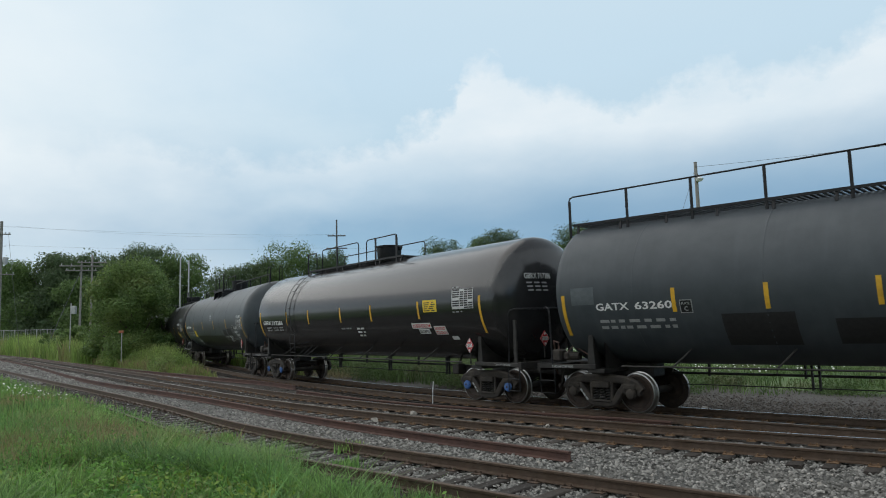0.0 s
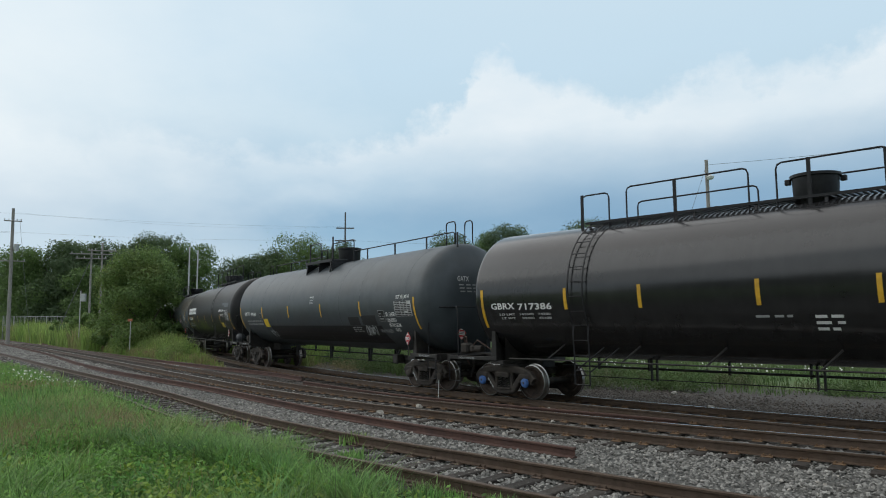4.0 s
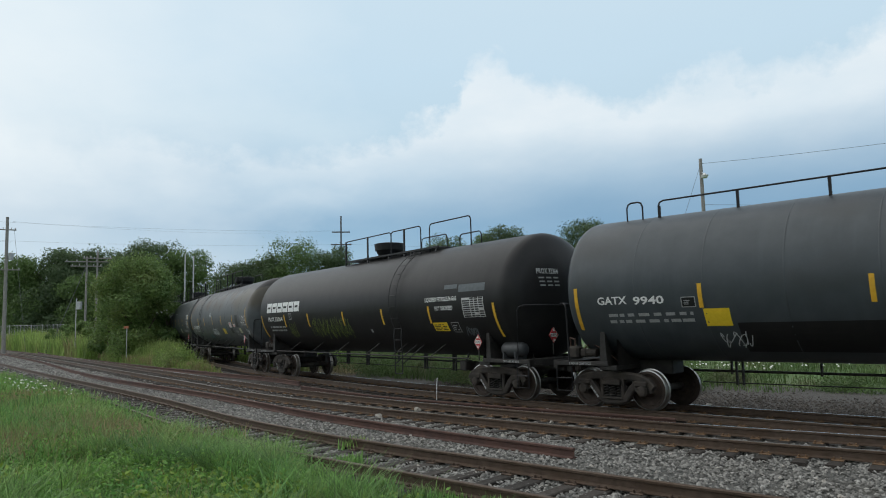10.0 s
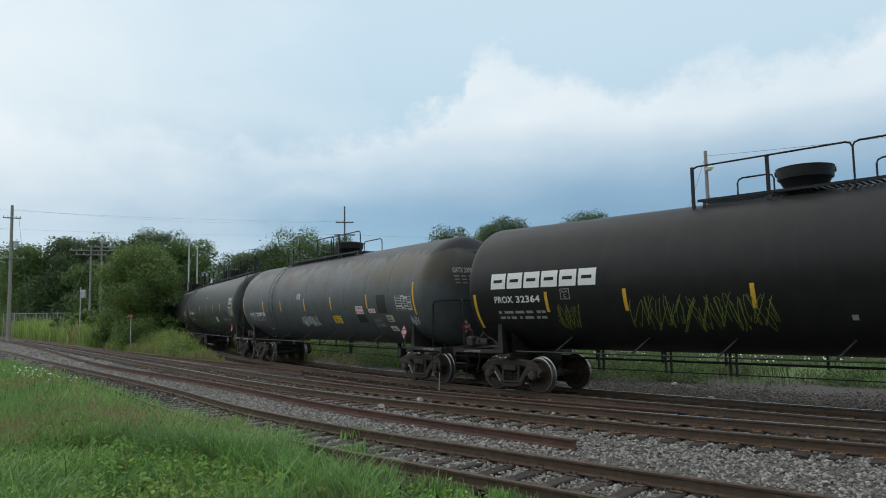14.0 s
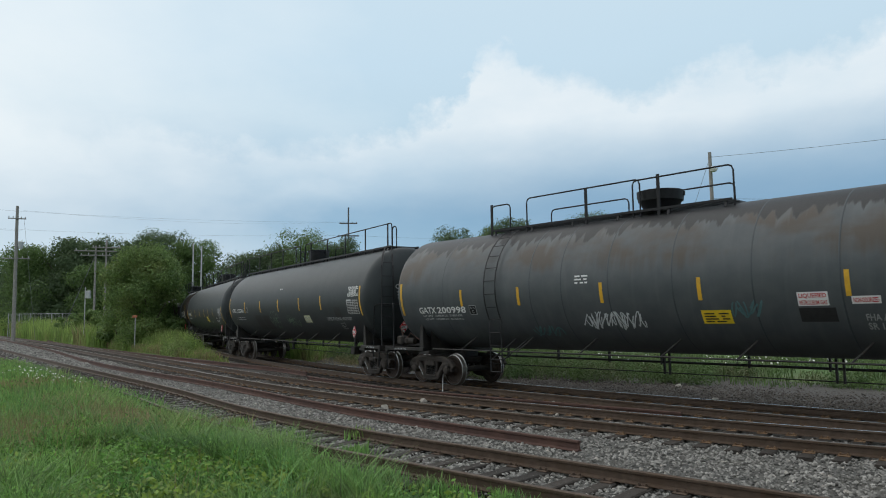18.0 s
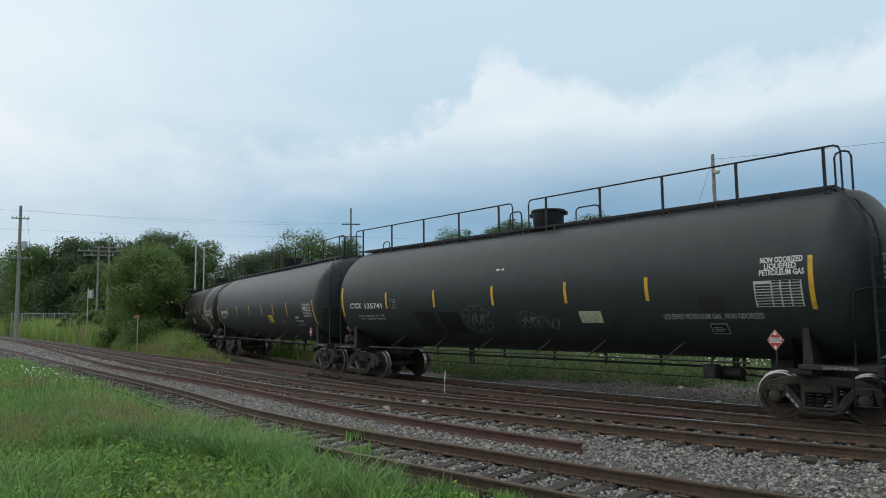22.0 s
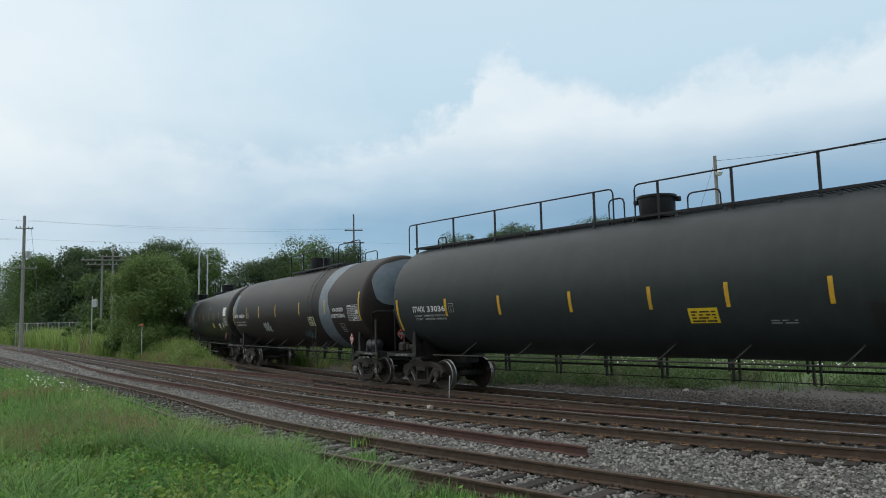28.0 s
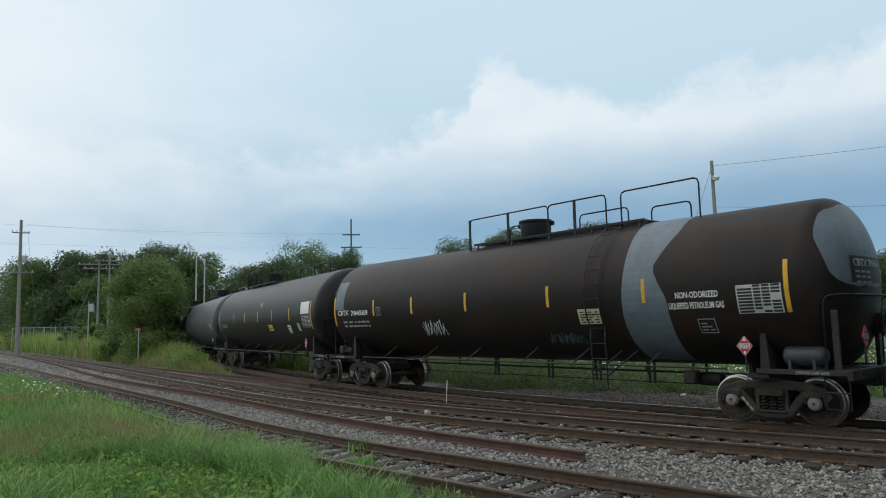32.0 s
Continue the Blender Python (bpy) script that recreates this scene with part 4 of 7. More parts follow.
def ladder_mesh(x, over_end=False, bottom=0.55):
    """A ladder that follows the near flank up to the walkway and hangs below the barrel."""
    sh = Shape()
    w = 0.21
    prof = [(-1.56, bottom), (-1.56, 1.2), (-1.60, 1.7)] + [(-(RT + 0.09) * math.cos(a), ZC + (RT + 0.09) * math.sin(a)) for a in np.linspace(-0.5, 1.15, 12)]
    for s in (-w, w):
        sh.tube([(x + s, y, z) for y, z in prof], 0, flat=(0.035, 0.014))
    pr = np.array(prof)
    run = np.concatenate([[0], np.cumsum(np.hypot(*np.diff(pr, axis=0).T))])
    for d in np.arange(0.33, run[-1], 0.36):
        y, z = np.interp(d, run, pr[:, 0]), np.interp(d, run, pr[:, 1])
        sh.tube([(x - w, y, z), (x + w, y, z)], 0.012, sides=5)
    sh.tube([(x - w, -1.56, bottom), (x + w, -1.56, bottom)], 0.014, sides=5)
    for s in (-w, w):                                                    # stays back to the barrel
        sh.tube([(x + s, -1.55, bottom + 0.3), (x + s + 0.55, -1.12, 1.42)], 0.018, sides=5)
    return sh.mesh("ladder", [M_RAILING])


def platform_mesh(x0, x1, y0=-0.62, y1=0.62):
    sh = Shape()
    z = ZC + RT + 0.015
    low = z - 0.07 if y0 < -0.9 else ZC + math.sqrt(RT**2 - y0 * y0) + 0.012
    sh.box(x0, x1, y0 - 0.04, y0, low, z + 0.04, 1) if y0 < -0.9 else sh.box(x0, x1, y0 - 0.03, y0, z - 0.015, z + 0.045, 1)
    sh.box(x0, x1, y1, y1 + 0.04, z - 0.05, z + 0.05, 1)
    n = int((x1 - x0) / 0.12)
    for k in range(n):
        x = x0 + (k + 0.5) * (x1 - x0) / n
        sh.box(x - 0.035, x + 0.035, y0, y1, z + 0.0, z + 0.03, 0)
    for k in range(max(2, int((x1 - x0) / 1.1))):
        x = x0 + 0.15 + k * (x1 - x0 - 0.3) / max(1, int((x1 - x0) / 1.1) - 1)
        for s, yy in ((-1, y0), (1, y1)):
            sh.tube([(x, yy - 0.01 * s, z - 0.02), (x, yy * 1.05, ZC + math.sqrt(max(0.1, RT**2 - (yy * 1.05)**2)))], 0, 1, flat=(0.06, 0.03))
    if y0 < -0.9:                                                        # gusset plates of a platform that overhangs the flank
        for x in (x0 + 0.06, (x0 + x1) / 2, x1 - 0.06):
            q = [(y0, z - 0.03), (-0.45, z - 0.03), (-0.85, ZC + math.sqrt(RT**2 - 0.85**2)), (y0 - 0.02, ZC + math.sqrt(RT**2 - 1.14**2))]
            sh.add([(x + d, y, zz) for d in (-0.012, 0.012) for y, zz in q], [(0, 1, 2, 3), (7, 6, 5, 4), (0, 4, 5, 1), (1, 5, 6, 2), (2, 6, 7, 3), (3, 7, 4, 0)], 1)
    return sh.mesh("walkway", [M_GRATE, M_RAILING])


def top_rail_mesh(spec, z=None):
    """Handrails: each spec is ('bow', x0, x1, h, y) a loop, or ('run', x0, x1, h, y, spacing or post places) a long rail on posts."""
    sh = Shape()
    for s in spec:
        kind, x0, x1, h, y = s[:5]
        h *= 1.09
        base = ZC + (RT if abs(y) > 0.9 else math.sqrt(RT**2 - y * y)) if z is None else z
        if kind == "bow":
            sh.tube(bow((x0, y, base), (x1, y, base), h), 0.021, sides=7)
        elif kind == "post":
            sh.tube([(x0, y, base - 0.1), (x0, y, base + h)], 0, flat=(0.075, 0.035))
        elif kind == "cross":
            sh.tube(bow((x0, -y, base), (x0, y, base), h), 0.021, sides=7)
        else:
            sh.tube(bow((x0, y, base), (x1, y, base), h), 0.021, sides=7)
            n = 0 if isinstance(s[5], tuple) else max(1, round((x1 - x0) / s[5]))
            for k, x in enumerate(s[5] if n == 0 else [x0 + 0.02 + (x1 - x0 - 0.04) * k / n for k in range(n + 1)]):
                sh.tube([(x, y, base - 0.1), (x, y, base + h - (0.12 if n and k in (0, n) else 0.02))], 0, flat=(0.06, 0.03))
    return sh.mesh("handrail", [M_RAILING])


def along(c):
    """Where a mark at x of the car's drawing sits along the barrel."""
    rx, ends = c.get("dx", 0.0), c.get("at", ((-9.0, -9.0), (9.0, 9.0)))
    return lambda x: float(np.interp(x - rx, [e[0] for e in ends], [e[1] for e in ends]))


def tank_car(label, paint, c):
    """One tank car with all its parts. c holds what sets it apart."""
    root = thing("tank_car", None, label, "tank car", group="tank cars of the passing train")
    lx = along(c)

    longer = c.get("longer", 0.0)
    part("tank", tank_mesh(paint, HB + longer, c.get("rear", 8.0)), root)
    for x in c.get("seams", ()):
        part("jacket_seam", cached(("ring", c.get("seam_paint", paint).name), lambda: ring_mesh(c.get("seam_paint", paint))), root, at=pose(lx(x), 0, 0))
    for turn in (0, 180):
        at = pose(0, 0, 0, 0, 0, turn)
        part("end_frame", cached(("saddle", c.get("truck", TRUCK_X)), lambda: saddle_mesh((c.get("truck", TRUCK_X) - TRUCK_X) * 0.8)), root, at=at)
        part("coupler", cached("coupler", coupler_mesh), root, at=at)
        part("end_railing", cached("endrail", end_rail_mesh), root, at=at)
        part("step", cached("step", step_mesh), root, at=at)
        part("step", cached("step", step_mesh), root, at=at @ Matrix.Translation((0, 2.88, 0)))
    part("brake_valve", cached("valve", valve_mesh), root, "dusty brake valve with brown pipes")
    for x0 in (7.95, -8.5):
        part("sill_lettering", cached(("note", x0), lambda: shoe_note_mesh(x0)), root)
    if c.get("end_ladder"):
        part("end_ladder", cached("endladder", end_ladder_mesh), root)
    if c.get("stanchion"):
        part("stanchion", cached("stanchion", stanchion_mesh), root)
    part("brake_wheel", cached("bwheel", brake_wheel_mesh), root, at=pose(0, 0, 0, 0, 0, 0 if c.get("brake", 1) > 0 else 180))
    if c.get("side_rail", True):
        for turn in (0, 180):
            rail = part("side_railing", cached("siderail", lambda: side_rail_mesh(-6.6, 6.6)), root, at=pose(0, 0, 0, 0, 0, turn))
            for x in (-5.4, -3.3, -1.3, 0.9, 2.6, 4.7):
                part("strut", cached("strut", strut_mesh), rail, at=pose(x, 0, 0))
    part("brake_piping", piping_mesh(c["seed"]), root)
    part("brake_cylinder", cached("brakegear", brake_gear_mesh), root)
    if c.get("reservoir"):
        part("air_reservoir", cached("res", reservoir_mesh), root, "grey air reservoir")
    trucks = []
    for tx in (c.get("truck", TRUCK_X), -c.get("truck", TRUCK_X)):
        tr = part("truck", cached("bolster", bolster_mesh), root, at=pose(tx, 0, 0))
        for y in (-1.03, 1.03):
            part("side_frame", cached("sideframe", side_frame_mesh), tr, at=pose(0, y, 0))
            for x in (-0.17, 0.0, 0.17):
                part("spring", cached("spring", spring_mesh), tr, at=pose(x, y, 0))
        part("stencil_strip", cached("framenote", frame_note_mesh), tr, at=pose(0, -1.03, 0))
        cap = c.get("caps", M_CAST)
        ws = []
        for ax in (AXLE_X, -AXLE_X):
            ws.append((ax, part("axle", cached(("axle", cap.name), lambda: axle_mesh(cap)), tr, "axle with blue bearing caps" if cap is M_BLUE_CAP else "", at=pose(ax, 0, WHEEL_R))))
            for s in (-1, 1):
                ws.append((ax, part("wheel", cached(("wheel", s), lambda: wheel_mesh(s)), tr, at=pose(ax, 0, WHEEL_R))))
        trucks.append((tr, tx, ws))
    part("placard", cached("placard", placard_mesh), root, "red diamond hazard placard", pose(lx(c.get("placard", 7.28)), -1.52, 1.56))
    part("placard", cached("placard", placard_mesh), root, "red diamond hazard placard", pose(8.86, -0.5, 1.72, 0, 0, 90))
    part("valve_housing", cached(("housing", c.get("housing", "wide")), lambda: housing_mesh(c.get("housing", "wide"))), root, at=pose(lx(c.get("dome", 0.95)), 0, 0))
    if "ladder" in c:
        part("ladder", ladder_mesh(lx(c["ladder"])), root)
    for a, b in c.get("walkway", ()):
        part("walkway", platform_mesh(lx(a), lx(b), *c.get("walk_y", ())), root)
    for s in c.get("rails", ()):
        s = (s[0], lx(s[1]), lx(s[2]), *s[3:])
        part("handrail", top_rail_mesh([s]), root)
    for x, z0, z1 in c.get("stripes", ()):
        sh = Shape()
        patch(sh, lx(x) - 0.045, lx(x) + 0.045, z0, z1)
        part("reflective_stripe", sh.mesh("stripe", [M_YELLOW]), root, "yellow reflective stripe")
    for kind, *a in c.get("marks", ()):
        sh = Shape()
        a[0], a[1] = lx(a[0]), lx(a[1])
        if kind == "text":
            writing(sh, a[4], *a[:4])
            part("lettering", sh.mesh("lettering", [a[5] if len(a) > 5 else M_WHITE]), root)
        elif kind == "bars":
            bars(sh, a[0], a[1], a[2], a[3], a[4], c["seed"] + int(a[0] * 10))
            part("small_lettering", sh.mesh("bars", [a[5] if len(a) > 5 else M_DIM_WHITE]), root)
        elif kind == "table":
            table_panel(sh, *a[:4], c["seed"])
            part("data_panel", sh.mesh("data_panel", [M_PANEL_WHITE, M_BLACK]), root, "white ruled data panel")
        elif kind == "panel":
            patch(sh, *a[:4], 0.005, 0, a[6] if len(a) > 6 else 0.0)
            part("panel", sh.mesh("panel", [a[4]]), root, a[5] if len(a) > 5 else "")
        elif kind == "sign":                                             # coloured board with dark rows of writing
            patch(sh, *a[:4], 0.005, 0)
            bars(sh, a[0] + 0.06, a[1] - 0.06, a[2] + 0.03, a[3] - 0.03, a[6] + 1, c["seed"], 0.009, 1)
            part("sign", sh.mesh("sign", [a[4], a[5]]), root, a[7])
        elif kind == "label":                                            # board with readable lines of writing
            patch(sh, *a[:4], 0.005, 0)
            n = len(a[6])
            h = (a[3] - a[2]) / n
            for k, line in enumerate(a[6]):
                writing(sh, line, a[0] + 0.03, a[1] - 0.03, a[3] - (k + 1) * h + h * 0.18, h * 0.62, 0.009, 1)
            part("sign", sh.mesh("sign", [a[4], a[5]]), root, a[7])
        elif kind == "frame":                                            # small framed box
            patch(sh, *a[:4], 0.005, 0)
            patch(sh, a[0] + 0.018, a[1] - 0.018, a[2] + 0.018, a[3] - 0.018, 0.008, 1)
            part("stencil_box", sh.mesh("stencil", [M_DIM_WHITE, M_TANK_SOOT]), root)
            if a[1] - a[0] < 0.3:
                sh = Shape()
                mid, wid, hgt = (a[0] + a[1]) / 2, a[1] - a[0], a[3] - a[2]
                writing(sh, "PLATE", mid - wid * 0.33, mid + wid * 0.33, a[3] - hgt * 0.36, hgt * 0.17, 0.011)
                writing(sh, "C", mid - wid * 0.15, mid + wid * 0.15, a[2] + hgt * 0.17, hgt * 0.34, 0.011)
                part("small_lettering", sh.mesh("plate_lettering", [M_DIM_WHITE]), root)
            else:
                sh = Shape()
                bars(sh, a[0] + 0.06, a[1] - 0.06, a[2] + 0.06, a[3] - 0.05, 3, c["seed"] + 5, 0.011)
                part("small_lettering", sh.mesh("bars", [M_DIM_WHITE]), root)
        elif kind == "cloud":                                            # sprayed tag ringed by looping outlines
            cx, cz, rx_, rz_ = (a[0] + a[1]) / 2, (a[2] + a[3]) / 2, (a[1] - a[0]) / 2, (a[3] - a[2]) / 2
            for k in range(10):
                t0 = 2 * math.pi * k / 10
                ox, oz = cx + rx_ * 0.78 * math.cos(t0), cz + rz_ * 0.76 * math.sin(t0)
                v, m = [], 9
                for i in range(m):
                    w = t0 - 1.9 + 3.8 * i / (m - 1)
                    for rr in (1.0, 0.93):
                        v.append(wrap(ox + rx_ * 0.30 * rr * math.cos(w), oz + rz_ * 0.34 * rr * math.sin(w), 0.007 + 0.0003 * k))
                sh.add(v, [(2 * i, 2 * i + 1, 2 * i + 3, 2 * i + 2) for i in range(m - 1)])
            scrawl(sh, cx - rx_ * 0.6, cx + rx_ * 0.6, cz - rz_ * 0.5, cz + rz_ * 0.5, c["seed"], 0.013, 8)
            part("graffiti", sh.mesh("graffiti", [a[4]]), root, "sprayed pale green tag with a cloud outline")
        elif kind == "scrawl":
            scrawl(sh, *a[:4], c["seed"] + int(a[0] * 7), a[5] if len(a) > 5 else 0.022, a[6] if len(a) > 6 else 14)
            part("graffiti", sh.mesh("graffiti", [a[4]]), root, "sprayed scribble")
    ends = c.get("end_text")
    if ends:                                                             # writing on the forward head
        sh = Shape()
        for body, y0, y1, z0, h in ends:
            v, f, w, hh = text_shape(body)
            pts = []
            for p, q, _ in v:
                y, z = y0 + p * (y1 - y0) / w, z0 + q * h / hh
                pts.append((HB + longer + 0.026 + head_depth(math.hypot(y, z - ZC) / RT), y, z))
            sh.add(pts, f)
        part("end_lettering", sh.mesh("end_lettering", [M_PANEL_WHITE]), root)
        sh = Shape()
        for k in range(3):
            for j in range(3):
                y0, z0 = ends[0][1] + 0.04 + j * 0.24 + 0.02 * k, ends[0][3] - 0.13 - k * 0.10
                q = [(y0, z0), (y0 + 0.17, z0), (y0 + 0.17, z0 + 0.04), (y0, z0 + 0.04)]
                sh.add([(HB + longer + 0.026 + head_depth(math.hypot(y, z - ZC) / RT), y, z) for y, z in q], [(0, 1, 2, 3)])
        part("small_lettering", sh.mesh("small_end_lettering", [M_DIM_WHITE]), root)
    return root, trucks

# ---- the train, from the leading car back ----
def stripes(xs, z0, z1, ends, e0, e1):
    return [(x, z0, z1) for x in xs] + [(x, e0, e1) for x in ends]


def small(x0, x1, z1, lines=2):
    return ("bars", x0, x1, z1 - 0.14 * lines, z1, lines)


CARS = []
LONG_RAILS = [("run", -8.6, -0.65, 0.86, -0.55, (-8.4, -6.6, -4.8, -3.03, -1.25)), ("bow", -0.85, -0.4, 0.6, -0.45), ("run", -0.03, 8.2, 0.86, -0.55, (0.6, 2.42, 4.23, 6.05, 7.85)), ("bow", 8.05, 8.35, 0.72, -0.45), ("bow", -8.3, -7.9, 0.5, 0.5),
              ("bow", 0.78, 1.6, 0.66, 0.55)]
DOME_RAILS = [("bow", -1.6, 1.5, 0.86, -0.62), ("post", 0.0, 0.0, 0.84, -0.62), ("post", -1.6, -1.6, 0.86, -0.62), ("bow", -1.1, -0.3, 0.7, 0.62), ("bow", 1.5, 3.4, 0.86, -0.62), ("post", 2.4, 2.4, 0.84, -0.62),
              ("bow", 3.8, 5.9, 0.84, -0.55), ("bow", 1.6, 3.2, 0.7, 0.62), ("bow", 3.9, 5.0, 0.6, 0.62)]

CARS.append((-18.4, "dark grey tank car with a long roof handrail and black patches", M_TANK_GREY, dict(
    at=((-9.0, -9.19), (-7.75, -7.91), (-4.87, -5.0), (-3.22, -3.27), (9.0, 9.19)), seed=1, rear=8.0, truck=7.35, dx=-0.3, dome=0.9, walkway=[(-8.3, 8.0)], walk_y=(-0.75, 0.3), rails=[("run", -8.4, -0.6, 0.86, -0.75, 1.65), ("run", 1.4, 8.0, 0.86, -0.75, 1.65)],
    seams=(-6.3, -3.6), stripes=stripes((-5.38, -3.57, -1.71, 0.9, 3.2, 5.6), 2.27, 2.78, (-8.09, 7.4), 1.8, 2.74), placard=7.0,
    marks=[("text", -7.24, -6.42, 2.36, 0.16, "GATX"), ("text", -6.28, -5.42, 2.36, 0.16, "63260"), ("frame", -5.26, -5.0, 2.24, 2.52), small(-7.2, -5.4, 2.22),
           ("panel", -4.46, -3.12, 1.56, 2.2, M_BLACK, "black painted-out patch"), ("panel", -2.47, -1.6, 1.58, 2.05, M_BLACK, "black painted-out patch"), ("panel", -7.87, -7.27, 2.5, 2.9, M_GREY_PATCH, "grey touched-up patch"),
           ("table", 6.0, 6.9, 2.1, 2.7)])))

CARS.append((-0.28, "glossy black tank car with a dome walkway and blue wheel caps", M_TANK_BLACK, dict(
    at=((-9.0, -9.02), (-4.85, -4.87), (-2.6, -2.65), (-0.16, -0.07), (1.98, 2.03), (4.74, 4.81), (5.68, 5.72), (7.41, 7.41), (9.0, 9.0)), seed=2, rear=7.5, dx=0.3, dome=0.78, caps=M_BLUE_CAP, stanchion=True, ladder=-4.0, walkway=[(-4.4, 2.7)], end_text=[("GBRX 717386", -1.0, -0.15, 3.30, 0.15)],
    rails=[("post", -4.5, -4.5, 0.82, -0.62), ("bow", -4.5, -3.7, 0.80, -0.62), ("bow", -3.2, -0.35, 0.86, -0.62), ("post", -1.95, -1.95, 0.86, -0.62), ("bow", 0.2, 2.3, 0.86, -0.62), ("post", 0.85, 0.85, 0.88, -0.62), ("bow", -3.6, -0.6, 0.7, 0.62), ("bow", 0.3, 2.2, 0.7, 0.62), ("post", 2.25, 2.25, 0.84, -0.62)],
    stripes=stripes((5.0, 2.24, 0.1, -2.34, -4.36), 2.34, 2.86, (7.97, -7.05), 1.9, 2.9),
    marks=[("text", -6.75, -5.95, 2.38, 0.16, "GBRX"), ("text", -5.85, -4.78, 2.36, 0.16, "717386"), ("text", -6.5, -4.85, 2.22, 0.055, "LD LMT   163600   74200", M_PANEL_WHITE), ("text", -6.45, -4.85, 2.12, 0.055, "LT WT     99400   45100", M_PANEL_WHITE), ("table", 6.74, 7.71, 2.57, 3.12), ("bars", 6.74, 7.1, 3.16, 3.22, 1, M_DIM_WHITE), ("bars", 6.74, 7.2, 2.48, 2.54, 1, M_DIM_WHITE),
           ("sign", 5.27, 5.98, 2.53, 2.88, M_CAUTION, M_BLACK, 4, "yellow warning sign with black writing"), ("label", 4.5, 5.5, 2.06, 2.22, M_WHITE, M_RED, ["LIQUEFIED PETROLEUM"], "white strip with red writing"), ("label", 4.8, 5.35, 1.90, 2.04, M_WHITE, M_BLACK, ["NON-ODORIZED"], "white strip with black writing"),
           ("label", 5.62, 6.2, 1.87, 2.12, M_WHITE, M_RED, ["LIQUEFIED", "PETROLEUM GAS"], "white label with red writing"), ("panel", 6.3, 6.6, 1.72, 1.82, M_WHITE), ("bars", 0.0, 0.7, 2.1, 2.2, 1, M_DIM_WHITE), ("bars", 1.1, 1.6, 1.85, 2.2, 3, M_WHITE),
           ("bars", 6.5, 7.3, 1.0, 1.09, 1, M_DIM_WHITE)])))

CARS.append((17.8, "dull grey insulated tank car with a raised dome platform", M_TANK_DULL, dict(
    at=((-9.0, -9.22), (-7.84, -8.04), (-5.74, -5.91), (-4.74, -4.8), (-1.96, -1.96), (1.28, 1.3), (7.74, 7.89), (9.0, 9.18)), seed=3, rear=8.15, longer=0.18, truck=7.55, dx=0.5, dome=0.85, walk_y=(-1.12, -0.5), side_rail=False, seams=(-5.9, -4.45, -2.91, -1.35, 1.83, 3.32, 4.95, 7.9), end_text=[("GATX", -0.7, -0.3, 3.28, 0.15), ("9940", 0.05, 0.4, 3.28, 0.15)],
    walkway=[(-0.9, 1.65)], rails=[("bow", -0.55, 0.5, 0.70, -1.1), ("bow", -0.45, 0.1, 0.62, -0.62), ("post", -0.55, -0.55, 0.72, -1.1), ("bow", 0.5, 2.45, 0.80, -0.62), ("post", 1.6, 1.6, 0.84, -1.1), ("bow", -6.6, -6.2, 0.4, -0.5), ("run", -5.8, -0.5, 0.36, -0.5, 1.8), ("run", 2.1, 8.9, 0.36, -0.5, (2.86, 4.9, 6.95, 8.7)), ("bow", 8.3, 8.8, 0.66, -0.4), ("bow", 8.6, 9.0, 0.66, 0.1)],
    stripes=stripes((4.91, 1.74, -1.5, -4.52), 2.28, 2.78, (8.4, -7.38), 1.85, 2.82), placard=7.8,
    marks=[("text", -6.83, -6.1, 2.42, 0.17, "GATX"), ("text", -5.95, -5.24, 2.40, 0.17, "9940"), small(-6.6, -4.7, 2.28), ("frame", -4.9, -4.62, 2.3, 2.52), ("panel", -4.5, -4.0, 1.9, 2.26, M_CAUTION, "yellow warning sign with black writing"),
           ("table", 7.25, 8.24, 2.25, 2.72), ("text", 7.39, 8.17, 2.80, 0.11, "DOT 105 J 400 W"), ("text", 6.63, 7.2, 2.26, 0.13, "SR 13450"), ("frame", 6.15, 6.54, 2.1, 2.46), ("text", 6.62, 7.2, 2.08, 0.11, "LIQUEFIED"), ("text", 6.66, 7.36, 1.92, 0.11, "PETROLEUM"), ("text", 6.9, 7.2, 1.78, 0.11, "GAS"),
           ("text", 5.9, 6.7, 1.74, 0.1, "NON ODORIZED", M_DIM_WHITE), ("text", 0.78, 1.18, 3.02, 0.07, "WATER CAPY"), ("text", 0.80, 1.14, 2.91, 0.06, "279 164 LB", M_PANEL_WHITE), ("text", 0.80, 1.14, 2.81, 0.06, "126 903 KG", M_PANEL_WHITE), ("panel", 3.92, 4.72, 1.97, 2.26, M_BLACK, "black patch with small lettering"), ("bars", 4.0, 4.7, 1.75, 1.95, 3, M_DIM_WHITE), ("scrawl", 4.94, 5.63, 1.62, 2.0, M_GRAF_WHITE, 0.02, 9), ("panel", 4.9, 5.9, 1.98, 2.3, M_BLACK, "black patch with small lettering"),
           # the long dark panel joins repainted patches with the barrel's lower shade, painted in
           ("scrawl", -4.3, -3.7, 1.45, 1.8, M_GRAF_WHITE, 0.018, 7), ("panel", -3.9, 6.1, 1.36, 1.96, M_TANK_SOOT, "darker repainted lower band")])))

